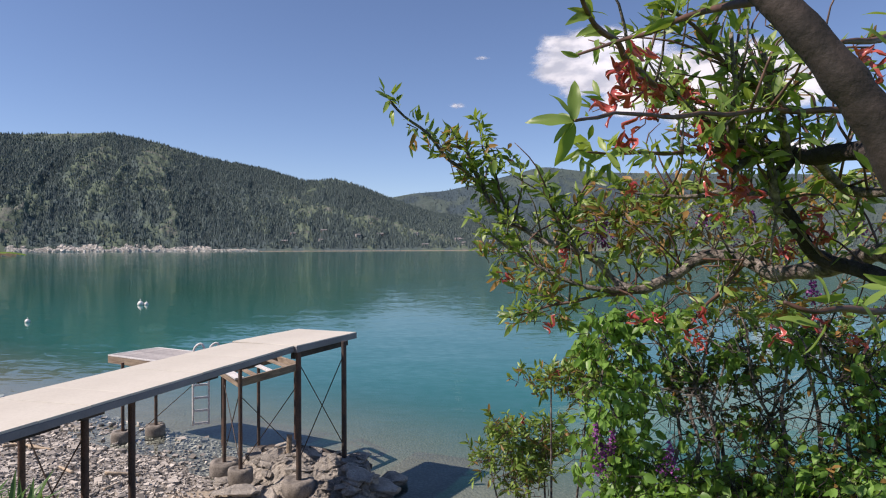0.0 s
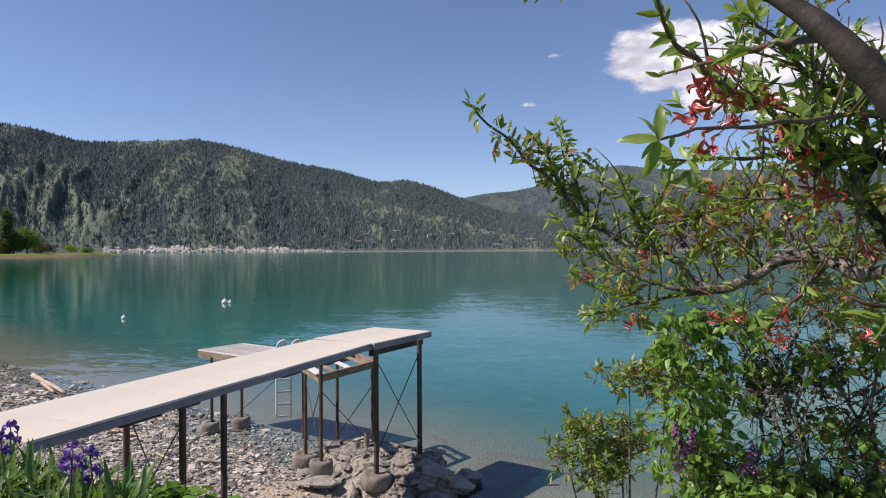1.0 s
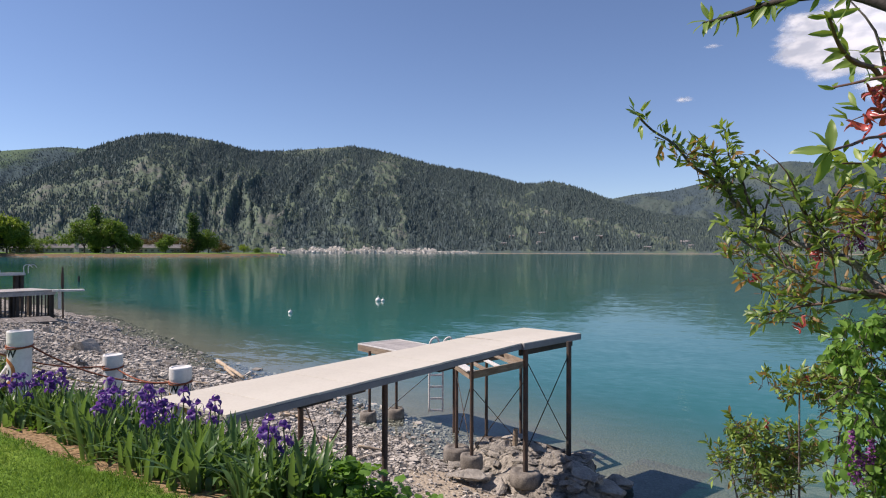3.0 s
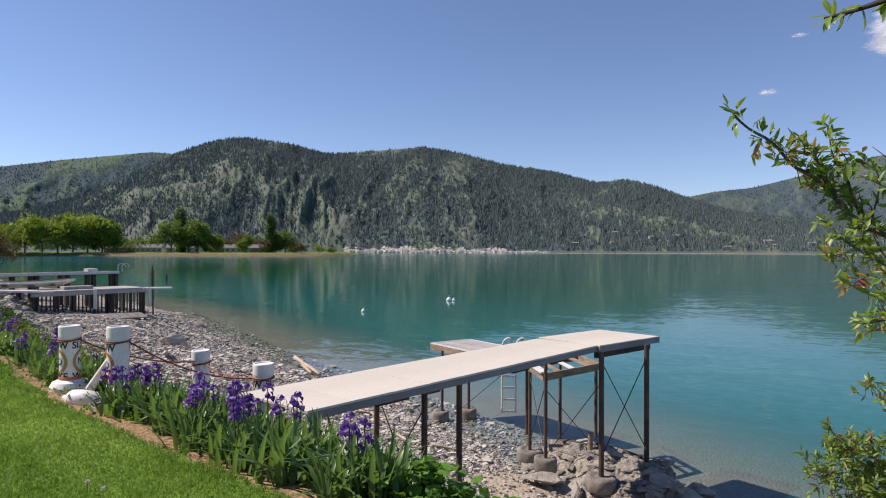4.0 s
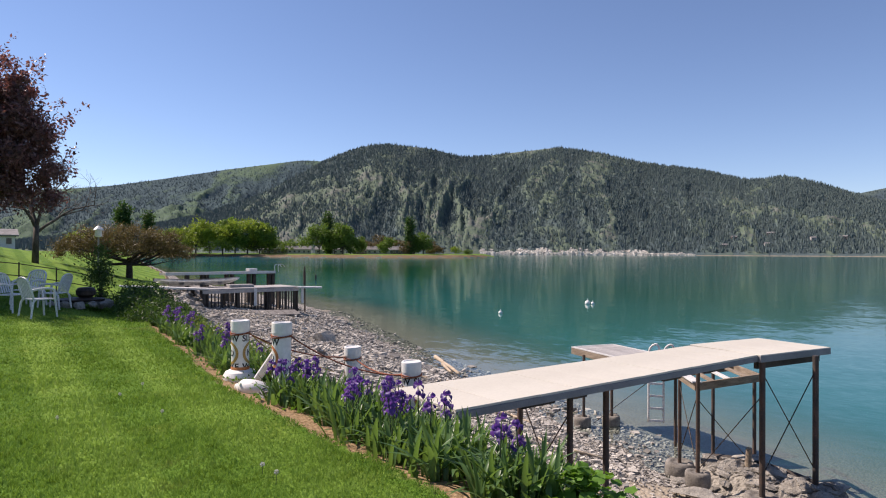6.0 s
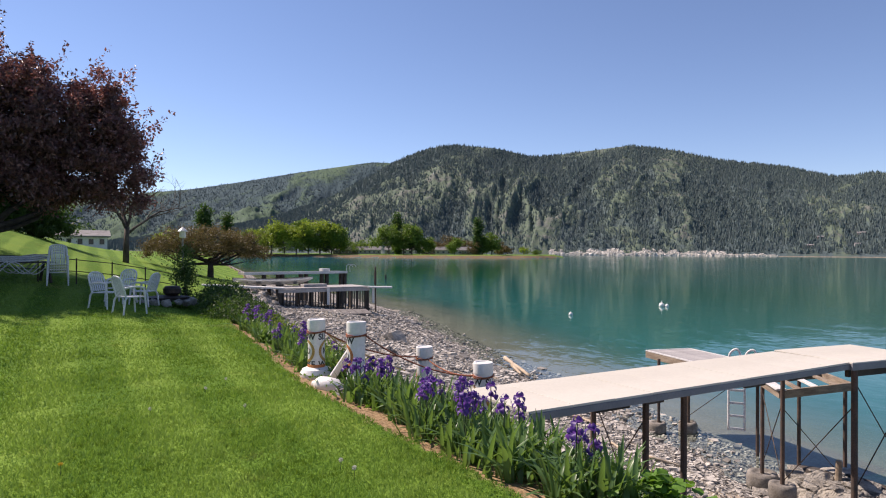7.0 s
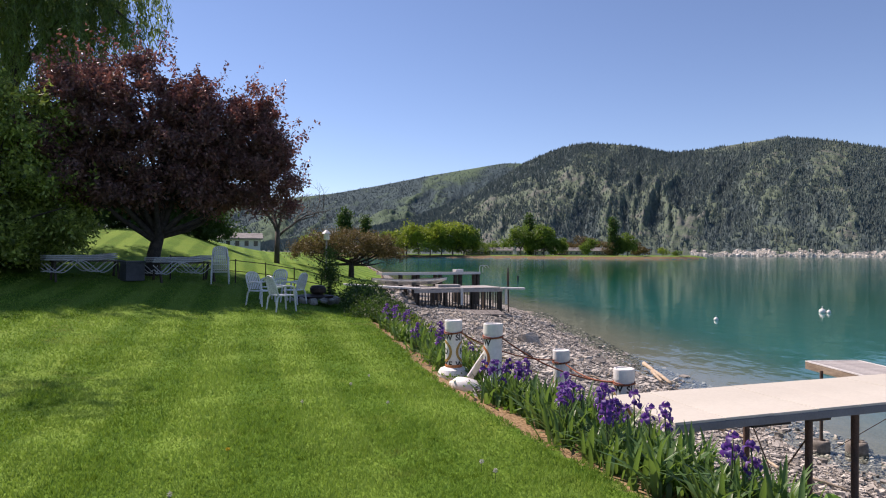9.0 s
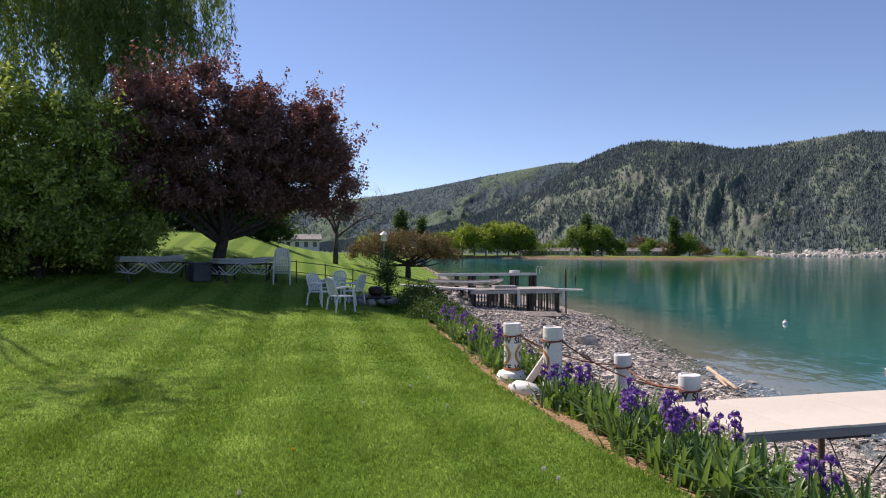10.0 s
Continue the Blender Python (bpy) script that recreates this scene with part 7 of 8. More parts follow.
tip = Vector((0.15, 0.74, 4.33)) - PEACH_AT
for k, (dx, dy, dz, ln) in enumerate(((-0.85, 0.1, 0.12, 0.058), (-0.42, 0.1, 0.9, 0.046), (0.05, 0.0, 1.0, 0.056), (-0.30, 0.2, -0.95, 0.058), (-0.55, 0.1, -0.45, 0.034), (-0.6, 0.3, 0.5, 0.026))):
    large_leaf(tip, (dx, dy, dz), ln, ln * 0.27, 0.45 + 0.1 * (k % 3), 0.5 * math.sin(k * 2.1))
for cx, cy, cz, n in ((0.29, 1.30, 4.38, 5), (0.37, 0.62, 4.12, 5), (0.46, 0.66, 4.14, 5), (0.42, 0.60, 4.39, 6)):
    for k in range(n):
        dv = Vector(fruit_rng.normal(size=3)) + Vector((-0.3, 0, 0.3))
        p = Vector((cx, cy, cz)) + Vector(fruit_rng.normal(size=3)) * 0.016 - PEACH_AT
        large_leaf(p, dv, 0.040, 0.0105, 0.5, fruit_rng.normal() * 0.6)


def leafed_bough(points, count, length, hang, seed):
    """Single large leaves set along a bough."""
    rng = random.Random(seed)
    line = smooth_path([Vector(p) - PEACH_AT for p in points], 24)
    for k in range(count):
        i = rng.randrange(0, 23)
        base = line[i].lerp(line[i + 1], rng.random())
        along_it = (line[i] - line[i + 1]).normalized()
        way = along_it * rng.uniform(0.2, 0.9) + Vector((rng.gauss(0, 0.6), rng.gauss(0, 0.6), rng.gauss(0.25 - hang, 0.6)))
        ln = length * rng.uniform(0.6, 1.15)
        large_leaf(base, way, ln, ln * rng.uniform(0.22, 0.30), rng.uniform(0.3, 0.8), rng.uniform(-1.2, 1.2))


leafed_bough([(0.178, 0.90, 4.585), (0.22, 0.98, 4.548), (0.315, 1.15, 4.54), (0.463, 1.45, 4.567)], 34, 0.050, 0.0, 1)
leafed_bough([(0.205, 0.99, 4.478), (0.25, 0.80, 4.455), (0.272, 0.65, 4.425)], 16, 0.040, 0.0, 2)
leafed_bough([(-0.02, 0.79, 4.560), (0.02, 0.76, 4.558), (0.09, 0.70, 4.548), (0.155, 0.645, 4.526)], 40, 0.036, 0.6, 3)


def curled_cluster(at, seed, size):
    """A bunch of swollen, crumpled leaves."""
    rng = random.Random(seed)
    bm = bmesh.new()
    for k in range(rng.randint(5, 8)):
        d = Vector((rng.gauss(0, 1), rng.gauss(0, 1), rng.gauss(-0.5, 0.8))).normalized()
        s = d.orthogonal().normalized()
        base = Vector((rng.gauss(0, 0.25), rng.gauss(0, 0.25), rng.gauss(0, 0.25))) * size
        rows = []
        for i in range(7):
            t = i / 6
            bend = s.cross(d) * math.sin(t * 4 + k) * 0.36 * size
            c = base + d * size * t + bend
            half = size * 0.17 * math.sin(math.pi * (0.12 + 0.85 * t)) * rng.uniform(0.8, 1.25)
            roll = rng.uniform(-0.6, 0.6) + t * 1.5
            q = s * math.cos(roll) + s.cross(d) * math.sin(roll)
            nrm = d.cross(q)
            rows.append([bm.verts.new(c - q * half + nrm * half * 0.7), bm.verts.new(c - q * half * 0.4 - nrm * half * rng.uniform(0, 0.5)), bm.verts.new(c + q * half * 0.4 + nrm * half * rng.uniform(0, 0.6)), bm.verts.new(c + q * half - nrm * half * 0.4)])
        for a, b in zip(rows, rows[1:]):
            for j in range(3):
                bm.faces.new((a[j], a[j + 1], b[j + 1], b[j]))
    o = part("curled_leaves", bm, CURL_RED, peach, "crumpled red diseased leaves", smooth=True)
    o.location = Vector(at) - PEACH_AT


for k, p in enumerate(CURLED_A + CURLED_B):
    curled_cluster(p, 60 + k, 0.038)
    if k < 14 and k % 2 == 0:
        curled_cluster((p[0] + 0.03, p[1] + 0.02, p[2] - 0.025), 160 + k, 0.034)

# small shoots of the same tree below, at the top of the bank
suckers = thing("fruit_shrub", (0.55, 3.75, ground_z(0.55, 3.75)), "low leafy fruit shrub on the bank", "shrub")
SUCK_AT = Vector(suckers.location)
leaf_mass("leaves", SHRUB_BLOBS, 400, 9, 0.085, 0.052, 0.27, PEACH_LEAF, suckers, SUCK_AT, TWIG_BARK, 0.7, "", 0.08)
for tx, ty, tz in ((0.36, 3.75, 3.2), (0.58, 3.8, 3.15), (0.48, 3.75, 2.9), (0.6, 3.6, 3.45), (0.25, 3.75, 3.0), (0.8, 3.5, 3.5)):
    bm = bmesh.new()
    tube(bm, smooth_path([(0, 0, -0.1), (0.3 * (tx - 0.55) + 0.05, 0, 0.3 * (tz - SUCK_AT.z)), (tx - SUCK_AT.x, ty - SUCK_AT.y, tz - SUCK_AT.z)], 10), [0.014 * (1 - 0.08 * i) for i in range(10)], 6)
    part("stem", bm, GREY_BARK, suckers, smooth=True)

lilac = thing("lilac_bush", (1.35, 2.95, ground_z(1.35, 2.95)), "tall lilac bush with green heart-shaped leaves and purple panicles", "bush")
LILAC_AT = Vector(lilac.location)


def lilac_stem(points):
    pts = [Vector(p) - LILAC_AT for p in points]
    root = Vector((pts[0].x * 0.6, pts[0].y * 0.6, -0.1))
    path = smooth_path([root] + pts, 18)
    path = [p + Vector((noise.noise(p * 4.5 + pts[0]), noise.noise(p * 4.5 - pts[0]), 0)) * 0.07 for p in path]
    bm = bmesh.new()
    tube(bm, path, [0.015 * (1 - 0.045 * i) * (1 + 0.15 * noise.noise(p * 20)) for i, p in enumerate(path)], 8)
    part("stem", bm, GREY_BARK, lilac, smooth=True)
    rng = random.Random(int(points[0][0] * 977))
    for _ in range(14):
        s = path[rng.randrange(6, 17)]
        d = Vector((rng.gauss(0, 1), rng.gauss(0, 0.7), rng.gauss(0.35, 0.7))).normalized()
        ln = rng.uniform(0.12, 0.34)
        mid = s + d * ln * 0.5 + Vector((rng.gauss(0, 0.03), rng.gauss(0, 0.03), rng.gauss(0, 0.03)))
        bm = bmesh.new()
        tube(bm, smooth_path([s, mid, s + d * ln], 6), [0.0042, 0.0038, 0.0033, 0.0028, 0.0022, 0.0014], 5, False)
        for _ in range(4):
            d2 = (d + Vector((rng.gauss(0, 0.9), rng.gauss(0, 0.9), rng.gauss(0, 0.9)))).normalized()
            o2 = s.lerp(mid, rng.random()) if rng.random() < 0.5 else mid.lerp(s + d * ln, rng.random())
            l2 = rng.uniform(0.05, 0.17)
            tube(bm, [o2, o2 + d2 * l2 * 0.5 + Vector((rng.gauss(0, 0.012), 0, rng.gauss(0, 0.012))), o2 + d2 * l2 + Vector((0, 0, rng.gauss(0, 0.02)))], [0.002, 0.0016, 0.001], 4, False)
        part("branch", bm, GREY_BARK if rng.random() < 0.65 else PEACH_BARK, lilac, smooth=True)


lilac_stem([(1.06, 3.00, 2.71), (1.09, 3.00, 3.24), (1.05, 3.05, 3.62), (0.99, 3.10, 3.86)])
lilac_stem([(1.28, 2.90, 2.76), (1.24, 2.95, 3.36), (1.11, 3.05, 3.70), (1.05, 3.10, 3.91)])
lilac_stem([(1.28, 2.85, 2.79), (1.21, 2.90, 3.14), (1.25, 2.95, 3.51), (1.30, 2.95, 3.77)])
lilac_stem([(1.41, 2.80, 2.81), (1.46, 2.85, 3.29), (1.41, 2.90, 3.62), (1.33, 2.95, 3.92)])
lilac_stem([(1.58, 2.60, 2.91), (1.60, 2.65, 3.30), (1.55, 2.70, 3.62), (1.46, 2.75, 3.89)])
lilac_stem([(1.69, 2.50, 2.96), (1.66, 2.55, 3.33), (1.58, 2.60, 3.64), (1.51, 2.60, 3.91)])
lilac_stem([(1.13, 2.90, 2.76), (1.15, 2.95, 3.25), (1.20, 3.00, 3.66), (1.30, 3.00, 3.97)])
lilac_stem([(1.50, 2.70, 2.86), (1.46, 2.75, 3.32), (1.51, 2.80, 3.67), (1.61, 2.80, 3.94)])
lilac_stem([(1.33, 2.80, 2.81), (1.36, 2.85, 3.24), (1.51, 2.85, 3.53), (1.65, 2.80, 3.74)])
lilac_stem([(0.95, 3.00, 2.71), (0.89, 3.05, 3.09), (0.80, 3.10, 3.43), (0.79, 3.15, 3.72)])
lilac_stem([(1.64, 2.55, 2.93), (1.62, 2.60, 3.41), (1.66, 2.55, 3.73), (1.70, 2.50, 3.96)])

leaf_mass("outer_leaves", LILAC_OUTER, 640, 6, 0.08, 0.055, 0.52, LILAC_LEAF, lilac, LILAC_AT, PEACH_BARK, 0.1, "broad heart-shaped green leaves", 0.0, 0.8)
leaf_mass("inner_leaves", LILAC_INNER, 360, 6, 0.075, 0.048, 0.52, LILAC_LEAF, lilac, LILAC_AT, PEACH_BARK, 0.1, "broad heart-shaped green leaves", 0.06, 0.7)
leaf_mass("shaded_leaves", LILAC_INNER + [(1.25, 3.15, 3.50, 0.24, 0.15, 0.24), (1.50, 3.05, 3.62, 0.24, 0.15, 0.20), (1.35, 3.10, 3.85, 0.30, 0.15, 0.10)], 520, 5, 0.09, 0.036, 0.5, LILAC_SHADE, lilac, LILAC_AT, PEACH_BARK, 0.1, "small leaves in a darker green that stands for shade", 0.12)
for k, p in enumerate(PANICLES):
    n = 130
    t = fruit_rng.random(n)
    size = 0.15 if k < 4 else 0.09
    c = np.array(p) - np.array(LILAC_AT) + np.stack([fruit_rng.normal(0, 1, n) * 0.024 * (1.1 - t), fruit_rng.normal(0, 1, n) * 0.024 * (1.1 - t), (t - 0.5) * size], -1)
    v, f = leaf_cloud(c, 0.014, fruit_rng, 0.9, 0.0)
    o = new("panicle", from_arrays("panicle", v, f, LILAC_FLOWER))
    o.parent = lilac
    tagged(o, "purple lilac flower panicle", kind="stuff")


# ---- clouds, floats, stones, driftwood and grass ----
def cloud(centre, width, height, seed, label, cover=0.5, hard=0.60):
    """A far bank of cloud: a sheet whose edges fray by noise."""
    k = Nodes("cloud_white", 1.0)
    k.bsdf.inputs["Specular IOR Level"].default_value = 0.0
    v = k.coords()
    m = k.n.new("ShaderNodeMapping")
    m.inputs["Location"].default_value = (seed * 3.7, 0, seed * 1.3)
    k.link(v, m.inputs["Vector"])
    big = k.noise(m.outputs[0], 1.9, 12, 0.6, (width / height * 0.7, 1, 1))
    length = k.n.new("ShaderNodeVectorMath")
    length.operation = "LENGTH"
    k.link(v, length.inputs[0])
    dense = k.math("SUBTRACT", k.math("ADD", big, cover), k.math("MULTIPLY", length.outputs["Value"], 1.05))
    # Grey self-shading of the cloud is mixed into its colour by noise.
    shade = k.noise(m.outputs[0], 3.2, 8, 0.55)
    k.color(k.mix(k.step(shade, 0.38, 0.62), (0.52, 0.56, 0.64), (0.95, 0.96, 0.98)))
    k.translucent((0.90, 0.94, 1.0, 1), 0.5)
    clear = k.n.new("ShaderNodeBsdfTransparent")
    mixer = k.n.new("ShaderNodeMixShader")
    k.put(mixer.inputs[0], k.step(dense, 0.34, hard))
    k.link(clear.outputs[0], mixer.inputs[1])
    k.link(k.out.inputs["Surface"].links[0].from_socket, mixer.inputs[2])
    k.link(mixer.outputs[0], k.out.inputs["Surface"])
    bm = bmesh.new()
    q = [bm.verts.new(p) for p in ((-1, 0, -1), (1, 0, -1), (1, 0, 1), (-1, 0, 1))]
    bm.faces.new(q)
    ob = part("cloud", bm, k.mat, None)
    away = math.degrees(math.atan2(-centre[0], centre[1]))
    ob.matrix_world = pose(*centre, 0, 0, away) @ pose(0, 0, 0, -50, 0, 0) @ Matrix.Diagonal((width / 2, 1, height * 0.78, 1))
    ob.visible_shadow = False
    return tagged(ob, label, "cloud", kind="structure")


cloud((985, 4000, 1190), 1150, 820, 1, "bright white cumulus cloud", 0.70)
cloud((1700, 4000, 1040), 1800, 900, 2, "broad white cumulus cloud", 0.76)
cloud((2150, 4000, 590), 900, 380, 3, "low white cloud behind the mountain")
cloud((85, 4000, 890), 260, 110, 4, "small white wisp of cloud", 0.36, 0.95)
cloud((245, 4000, 1185), 240, 90, 5, "tiny white wisp of cloud", 0.34, 0.95)


def float_buoy(at, r, label):
    ob = thing("mooring_float", at, label, "float", "white floats on the lake")
    bm = bmesh.new()
    turned(bm, [(r * 0.3, -r), (r * 0.8, -r * 0.6), (r, 0), (r * 0.8, r * 0.6), (r * 0.3, r * 0.98), (r * 0.12, r * 1.02)], 18)
    part("ball", bm, WHITE_PLASTIC, ob, smooth=True)
    bm = bmesh.new()
    turned(bm, [(r * 0.12, r), (r * 0.12, r * 1.4), (r * 0.2, r * 1.42), (r * 0.2, r * 1.6), (r * 0.05, r * 1.62)], 10)
    part("eye", bm, WHITE_PLASTIC, ob)


float_buoy((-24.11, 37.47, 0.05), 0.15, "single round white mooring float")
float_buoy((-23.0, 49.1, 0.08), 0.23, "large round white mooring float")
float_buoy((-22.6, 49.2, 0.05), 0.16, "small white float beside a larger one")
bm = bmesh.new()
rod(bm, (-75.5, 66.2, -3), (-75.4, 66.2, 0.75), 0.16, 0.14, 10)
tagged(part("piling", bm, DARK_TIMBER), "short dark wooden piling in the lake", "piling")

# driftwood
DRIFT = surface("bleached_driftwood", (0.42, 0.32, 0.22), (0.60, 0.50, 0.37), 5, 0.85, bump=0.5, distance=0.01, stretch=(1, 1, 5))


def driftwood(a, b, r, label, mat):
    a, b = Vector(a), Vector(b)
    bm = bmesh.new()
    n = 9
    tube(bm, [a.lerp(b, i / (n - 1)) + Vector((noise.noise(Vector((i, a.x, 0))), noise.noise(Vector((i, a.y, 4))), 0)) * r * 0.8 for i in range(n)], [r * (1 - 0.35 * i / n + 0.15 * noise.noise(Vector((i * 0.9, a.x, 2)))) for i in range(n)], 9)
    return tagged(part("driftwood_log", bm, mat, None, smooth=True), label, "driftwood", "driftwood on the beach")


driftwood((-15.4, 19.0, 0.22), (-12.9, 17.15, 0.12), 0.075, "long pale driftwood log at the water's edge", DRIFT)
driftwood((-14.4, 18.15, 0.17), (-13.3, 17.2, 0.12), 0.06, "shorter pale driftwood log beside another", DRIFT)
drift_rng = random.Random(3)
for k in range(26):
    s = drift_rng.random()
    x, y = -16 + 12.5 * s + drift_rng.uniform(-1.2, 1.2), 15.0 - 6.0 * s + drift_rng.uniform(-1.6, 2.0)
    a = drift_rng.uniform(0, 3.14)
    ln = drift_rng.uniform(0.2, 0.75)
    z = ground_z(x, y) + 0.05
    if z > 0.05:
        driftwood((x, y, z), (x + ln * math.cos(a), y + ln * math.sin(a), ground_z(x + ln * math.cos(a), y + ln * math.sin(a)) + 0.05), drift_rng.uniform(0.012, 0.03), "thin bleached driftwood stick on pebbles", DRIFT)

# boulders
rock((-19.2, 16.8, ground_z(-19.2, 16.8) + 0.15), (1.05, 0.8, 0.95), 30, "single rounded grey boulder on the pebble beach", k=3)
rp = random.Random(21)
PILE_LABELS = ("flat broken stone slab under the pier", "angular grey rock in the pile under the pier", "rounded pale rock in the pile under the pier")


def shelf_z(x, y):
    """Top of the low rock shelf that carries the end of the pier."""
    dx, dy = x + 2.55, y - 11.45
    a, b = dx * 0.69 - dy * 0.72, dx * 0.72 + dy * 0.69
    d = (np.abs(a / 1.75) ** 3 + np.abs(b / 0.9) ** 3) ** (1 / 3) + 0.14 * fractal(x * 2.1, y * 2.1, 61, 4)
    top = 0.38 + 0.06 * a - 0.30 * smoothstep(-b, 0.0, 0.85)
    crack = np.round(3 * fractal(x * 1.6, y * 1.6, 64, 3)) / 3
    top = top + 0.09 * crack + 0.05 * fractal(x * 6, y * 6, 66, 3)
    return -0.9 + (top + 0.9) * (1 - smoothstep(d, 0.74, 1.12))


gx, gy = np.meshgrid(np.linspace(-4.8, -0.6, 130), np.linspace(9.4, 13.6, 130))
faces = np.arange(129)[:, None] * 130 + np.arange(129)[None]
faces = np.stack([faces, faces + 1, faces + 131, faces + 130], -1).reshape(-1, 4)
SHELF = surface("pale_dusty_shelf_rock", (0.22, 0.205, 0.18), (0.43, 0.395, 0.335), 2.5, 0.92, bump=1.0, distance=0.05, fine=18, dirt=0.55)
tagged(new("rock_shelf", from_arrays("rock_shelf", np.stack([gx, gy, shelf_z(gx, gy)], -1).reshape(-1, 3), faces, SHELF)), "low broken rock shelf under the end of the pier", "rock")
for k in range(300):
    a, q = rp.uniform(0, 6.283), rp.random() ** 0.5
    u, w = 1.95 * q * math.cos(a), 1.1 * q * math.sin(a) - 0.12
    x, y = -2.55 + 0.69 * u + 0.72 * w, 11.45 - 0.72 * u + 0.69 * w
    s = rp.uniform(0.26, 0.5) if k % 6 == 0 else rp.uniform(0.14, 0.3) if k % 2 else rp.uniform(0.06, 0.15)
    if q > 0.8:
        s *= 1.3
    z = max(ground_z(x, y), float(shelf_z(np.array(x), np.array(y)))) + 0.02
    if any(math.hypot(x - px, y - py) < 0.30 + s * 0.3 for px, py in ((-2.36, 10.52), (-3.45, 10.97))):
        continue
    rock((x, y, z), (s * rp.uniform(0.9, 1.5), s, s * rp.uniform(0.4, 0.8)), rp.uniform(0, 360), PILE_LABELS[k % 3], "rock pile under the pier", k, (rp.uniform(-18, 18), rp.uniform(-18, 18)))
# Dark rounded bar along the back edge of the rock pile.
bm = bmesh.new()
tube(bm, smooth_path([(-3.95, 13.30, 0.05), (-3.3, 12.85, 0.20), (-2.75, 12.50, 0.28), (-2.0, 12.2, 0.26), (-1.35, 11.92, 0.16)], 12), [0.07, 0.09, 0.10, 0.11, 0.11, 0.12, 0.12, 0.12, 0.11, 0.10, 0.09, 0.07], 8)
tagged(part("dark_pile_bar", bm, DARK_TIMBER, None, smooth=True), "long dark rounded bar lying behind the rock pile", "timber")
bm = bmesh.new()
rod(bm, (-2.9, 12.1, 0.2), (-2.88, 12.08, 0.72), 0.06, 0.05, 10)
tagged(part("post_stub", bm, TIMBER), "short cut-off wooden post among the rocks", "post")
for x, y, z, sx, sy, sz, t in ((-1.15, 10.7, 0.18, 0.95, 0.7, 0.75, 20), (-1.35, 10.1, 0.15, 0.8, 0.7, 0.6, 70), (-1.7, 9.75, 0.18, 0.8, 0.6, 0.6, 110), (-0.95, 11.4, 0.08, 0.8, 0.6, 0.6, 40), (-3.3, 10.2, 0.36, 0.8, 0.6, 0.35, 10), (-2.95, 12.3, 0.05, 0.8, 0.4, 0.35, 150), (-3.5, 12.35, 0.02, 0.6, 0.35, 0.3, 150)):
    rock((x, y, z), (sx, sy, sz), t, "large blocky dark grey boulder beside the pier", "rock pile under the pier", int(t))

# pebbles
PEBBLE = Nodes("beach_pebbles", 0.85)
_r = PEBBLE.math("FRACT", PEBBLE.math("ADD", PEBBLE.island(), PEBBLE.random()))
_c = PEBBLE.mix(_r, (0.17, 0.16, 0.145), (0.59, 0.55, 0.49))
_c = PEBBLE.mix(PEBBLE.step(_r, 0.55, 0.62), _c, PEBBLE.mix(_r, (0.36, 0.335, 0.295), (0.62, 0.58, 0.515)))
PEBBLE.color(PEBBLE.mix(PEBBLE.step(PEBBLE.noise(PEBBLE.coords(True), 40, 4), 0.3, 0.75), _c, PEBBLE.mix(0.35, _c, (0, 0, 0))))
PEBBLE = PEBBLE.mat
peb_rng = np.random.default_rng(44)
CUBE = np.array([(-1, -1, -1), (1, -1, -1), (1, 1, -1), (-1, 1, -1), (-1, -1, 1), (1, -1, 1), (1, 1, 1), (-1, 1, 1)], dtype=float)
CUBE_F = np.array([(0, 3, 2, 1), (4, 5, 6, 7), (0, 1, 5, 4), (1, 2, 6, 5), (2, 3, 7, 6), (3, 0, 4, 7)])


def beach_places(n, spread):
    out = []
    while sum(len(o) for o in out) < n:
        x, y = peb_rng.uniform(-34, 3, 4 * n), peb_rng.uniform(3, 33, 4 * n)
        z, dl, ds = land(x, y)
        d = np.hypot(x, y)
        ok = (dl > 1.25) & (ds > -1.6) & (peb_rng.random(4 * n) < np.clip((8.0 / d) ** spread, 0, 1))
        ok &= peb_rng.random(4 * n) > 0.85 * sandy(x, y)
        ok &= ~((ds < 0.2) & (peb_rng.random(4 * n) < 0.5))
        out.append(np.stack([x, y, z], -1)[ok])
    return np.concatenate(out)[:n]


p = beach_places(72000, 1.7)
n = len(p)
size = np.exp(peb_rng.normal(math.log(0.019), 0.45, n)) * np.clip(np.hypot(p[:, 0], p[:, 1]) / 11, 0.9, 1.7)
ext = size[:, None] * peb_rng.uniform(0.6, 1.25, (n, 3)) * np.array([1, 1, 0.72])
v = CUBE[None] * (1 + peb_rng.uniform(-0.42, 0.05, (n, 8, 1))) * ext[:, None]
a = peb_rng.uniform(0, 6.28, n)
tilt = peb_rng.normal(0, 0.3, n)
c, s = np.cos(a)[:, None], np.sin(a)[:, None]
x, y, z = v[..., 0], v[..., 1], v[..., 2] + v[..., 0] * tilt[:, None]
v = np.stack([x * c - y * s, x * s + y * c, z], -1) + p[:, None] + np.array([0, 0, 0.008])
near = np.argsort((p[:, 0] + 4.2) ** 2 + (p[:, 1] - 8.2) ** 2)[:300]
rest = np.setdiff1d(np.arange(n), near)
faces = (np.arange(len(rest))[:, None, None] * 8 + CUBE_F).reshape(-1, 4)
tagged(new("beach_pebbles", from_arrays("beach_pebbles", v[rest].reshape(-1, 3), faces, PEBBLE)), "grey and tan pebbles covering the beach", "pebbles", kind="stuff")
ground_ob = bpy.data.objects["ground"]
peb_meshes = []
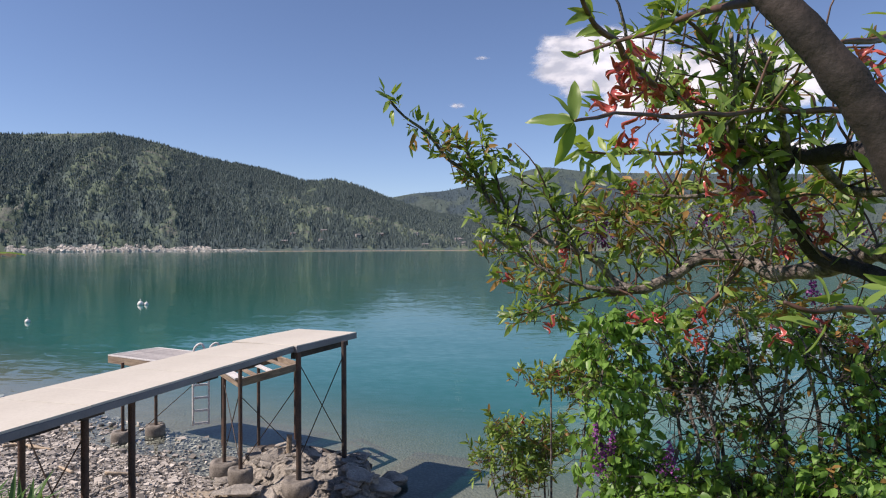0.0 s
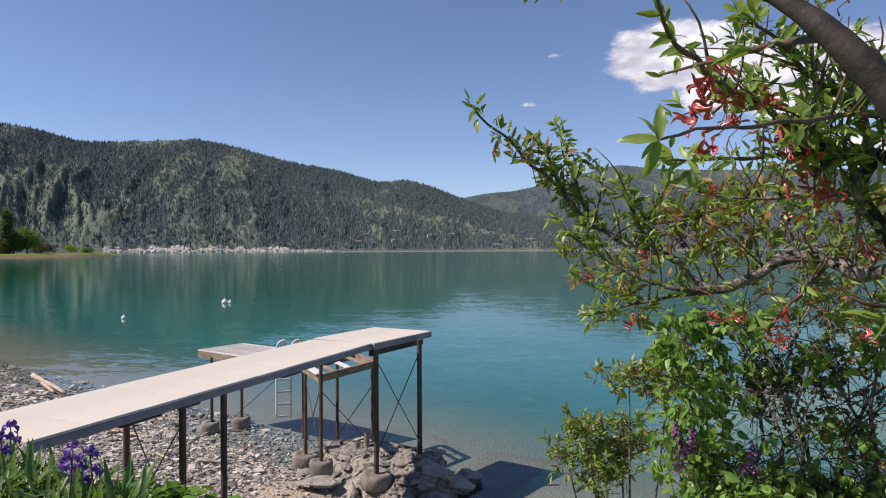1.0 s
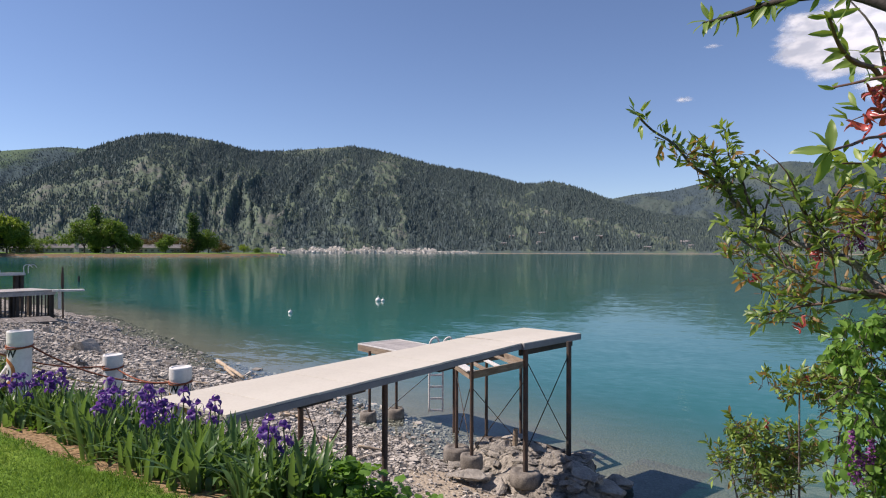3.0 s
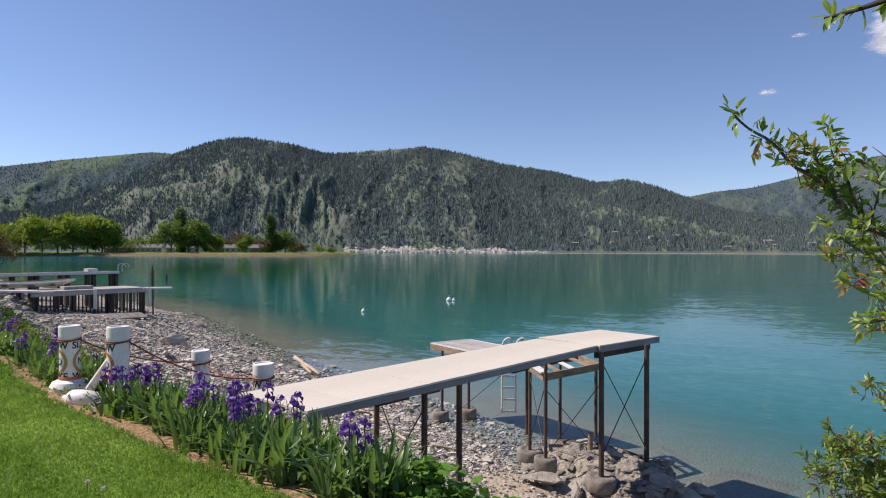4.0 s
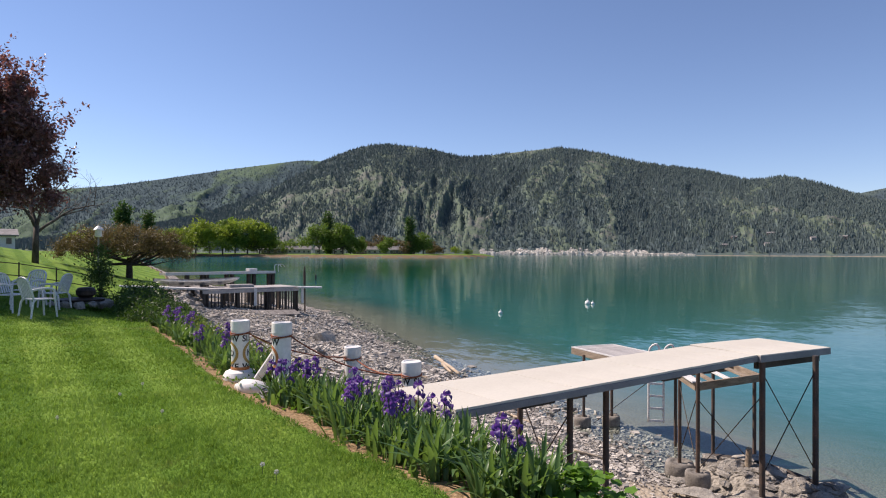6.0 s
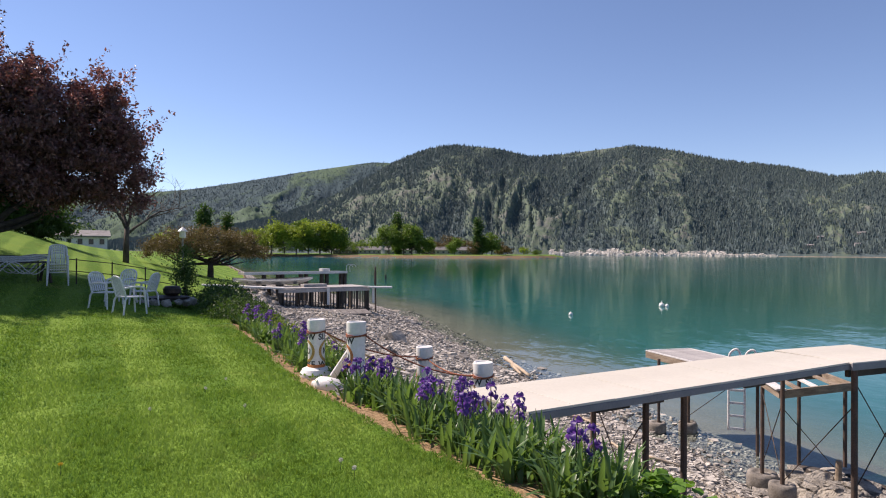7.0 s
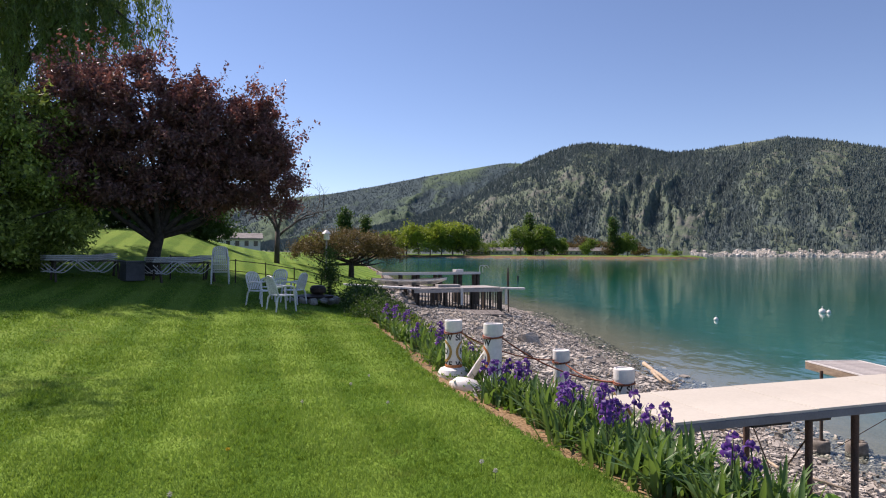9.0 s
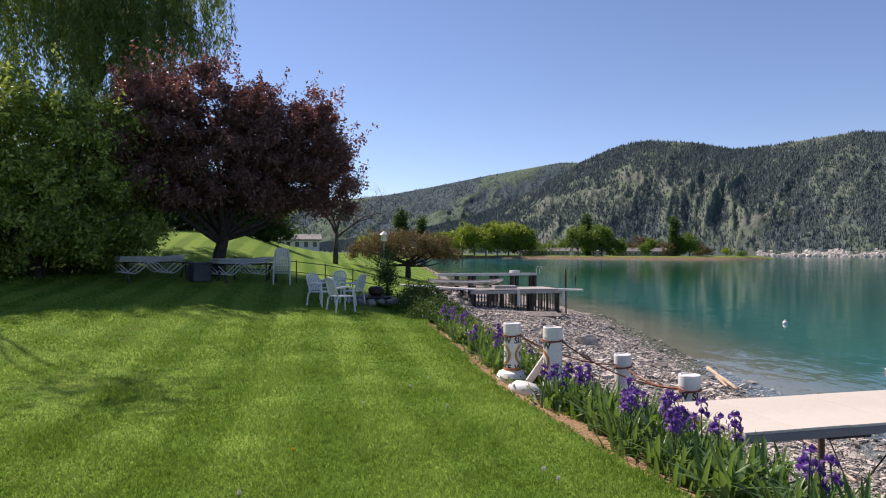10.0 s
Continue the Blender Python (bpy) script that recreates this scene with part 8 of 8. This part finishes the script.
for k in range(8):
    bm = bmesh.new()
    bmesh.ops.create_icosphere(bm, subdivisions=1, radius=0.5)
    for vv in bm.verts:
        vv.co *= 1 + 0.35 * noise.noise(vv.co * 2 + Vector((k * 5, 0, 0)))
        vv.co.z *= 0.6
    peb_meshes.append(mesh_of(bm, "pebble", PEBBLE))
for k, i in enumerate(near):
    o = new("pebble", peb_meshes[k % 8])
    o.parent = ground_ob
    o.matrix_local = Matrix.LocRotScale(Vector(p[i]) + Vector((0, 0, 0.01)), Euler((0.2 * math.sin(k), 0.2 * math.cos(k), a[i])), Vector(ext[i]) * 2.1)

# grass blades on the lawn
def grass_material():
    k = Nodes("lawn_grass_blade", 0.7)
    v = k.coords(True)
    col = k.mix(k.island(), (0.076, 0.176, 0.028), (0.232, 0.376, 0.074))
    col = k.mix(k.math("MULTIPLY", k.step(k.noise(v, 7.0, 4, 0.65), 0.5, 0.66), 0.75), col, (0.022, 0.075, 0.003))
    col = k.mix(k.math("MULTIPLY", k.step(k.noise(v, 0.55, 6, 0.68), 0.56, 0.70), 0.7), col, (0.31, 0.28, 0.11))
    col = k.mix(k.math("MULTIPLY", k.step(k.noise(v, 0.33, 4, 0.6), 0.48, 0.66), 0.55), col, (0.05, 0.125, 0.012))
    col = k.mix(k.math("MULTIPLY", mown(k, v), 0.5), col, (0.265, 0.375, 0.09))
    k.color(col)
    k.bsdf.inputs["Specular IOR Level"].default_value = 0.08
    k.translucent(k.mix(0.5, col, (0.27, 0.43, 0.035)), 0.32)
    return k.mat


GRASS = grass_material()


def lawn_blades(name, label, n, r0, r1, height, seed):
    """Blades over the lawn, thinner and broader with the distance from the terrace corner."""
    rng = np.random.default_rng(seed)
    bear = np.radians(rng.uniform(8, 104, n))
    r = r0 * (r1 / r0) ** rng.random(n)
    x, y = -np.sin(bear) * r, np.cos(bear) * r
    z, dl, ds = land(x, y)
    ok = dl < -0.03 - 0.25 * np.abs(value_noise(x * 2.5, y * 2.5, 5)) + 0.12
    x, y, z, r = x[ok], y[ok], z[ok], r[ok]
    m = len(x)
    tuft = 0.75 + 0.35 * fractal(x * 1.3, y * 1.3, 8, 3)
    h = height * rng.uniform(0.5, 1.3, m) * np.clip(tuft, 0.4, 1.3)
    a = rng.uniform(0, 6.283, m)
    w = 0.00085 * r * rng.uniform(0.7, 1.3, m)
    lx, ly = rng.normal(0, 0.5, m) * h, rng.normal(0, 0.5, m) * h
    b = np.stack([x, y, z - 0.004], -1)
    s = np.stack([np.cos(a) * w, np.sin(a) * w, 0 * w], -1)
    v = np.stack([b - s, b + s, b + np.stack([lx, ly, h], -1)], 1).reshape(-1, 3)
    tagged(new(name, from_arrays(name, v, np.arange(3 * m).reshape(m, 3), GRASS)), label, "grass", kind="stuff")


lawn_blades("lawn_grass", "short bright green mown grass blades", 640000, 2.0, 26.0, 0.050, 1)


def dandelion(at, label, yellow):
    ob = thing("dandelion", at, label, "dandelion", "dandelions in the lawn")
    bm = bmesh.new()
    tube(bm, [(0, 0, 0), (0.004, 0.002, 0.05), (0.006, 0, 0.085)], 0.0022, 5)
    part("stalk", bm, IRIS_STEM, ob)
    rng = np.random.default_rng(int(abs(at[0]) * 100))
    n = 90
    d = rng.normal(size=(n, 3))
    if yellow:
        d[:, 2] = np.abs(d[:, 2]) * 0.4
    c = np.tile((0.006, 0, 0.088), (n, 1)) + d / np.linalg.norm(d, axis=1)[:, None] * 0.006
    v, f = leaf_cloud(c, 0.014, rng, 0.3, 0, d)
    o = new("flower" if yellow else "seed_head", from_arrays("head", v, f, YELLOW if yellow else FLUFF))
    o.parent = ob


FLUFF = leafy("dandelion_fluff", (0.55, 0.54, 0.50), (0.70, 0.69, 0.65), (0.5, 0.5, 0.46), 0.4, 0.8)
YELLOW = leafy("dandelion_yellow", (0.6, 0.38, 0.02), (0.75, 0.5, 0.03), (0.6, 0.4, 0.02), 0.2, 0.6)
for x, y, yel in ((-4.01, 2.42, False), (-3.78, 2.36, False), (-7.5, 3.13, False), (-6.8, 2.2, False), (-5.4, 1.0, True), (-7.9, 3.6, False), (-4.6, 0.4, False), (-6.2, 2.9, False)):
    dandelion((x, y, ground_z(x, y)), "yellow dandelion in the lawn" if yel else "white dandelion seed head in the lawn", yel)
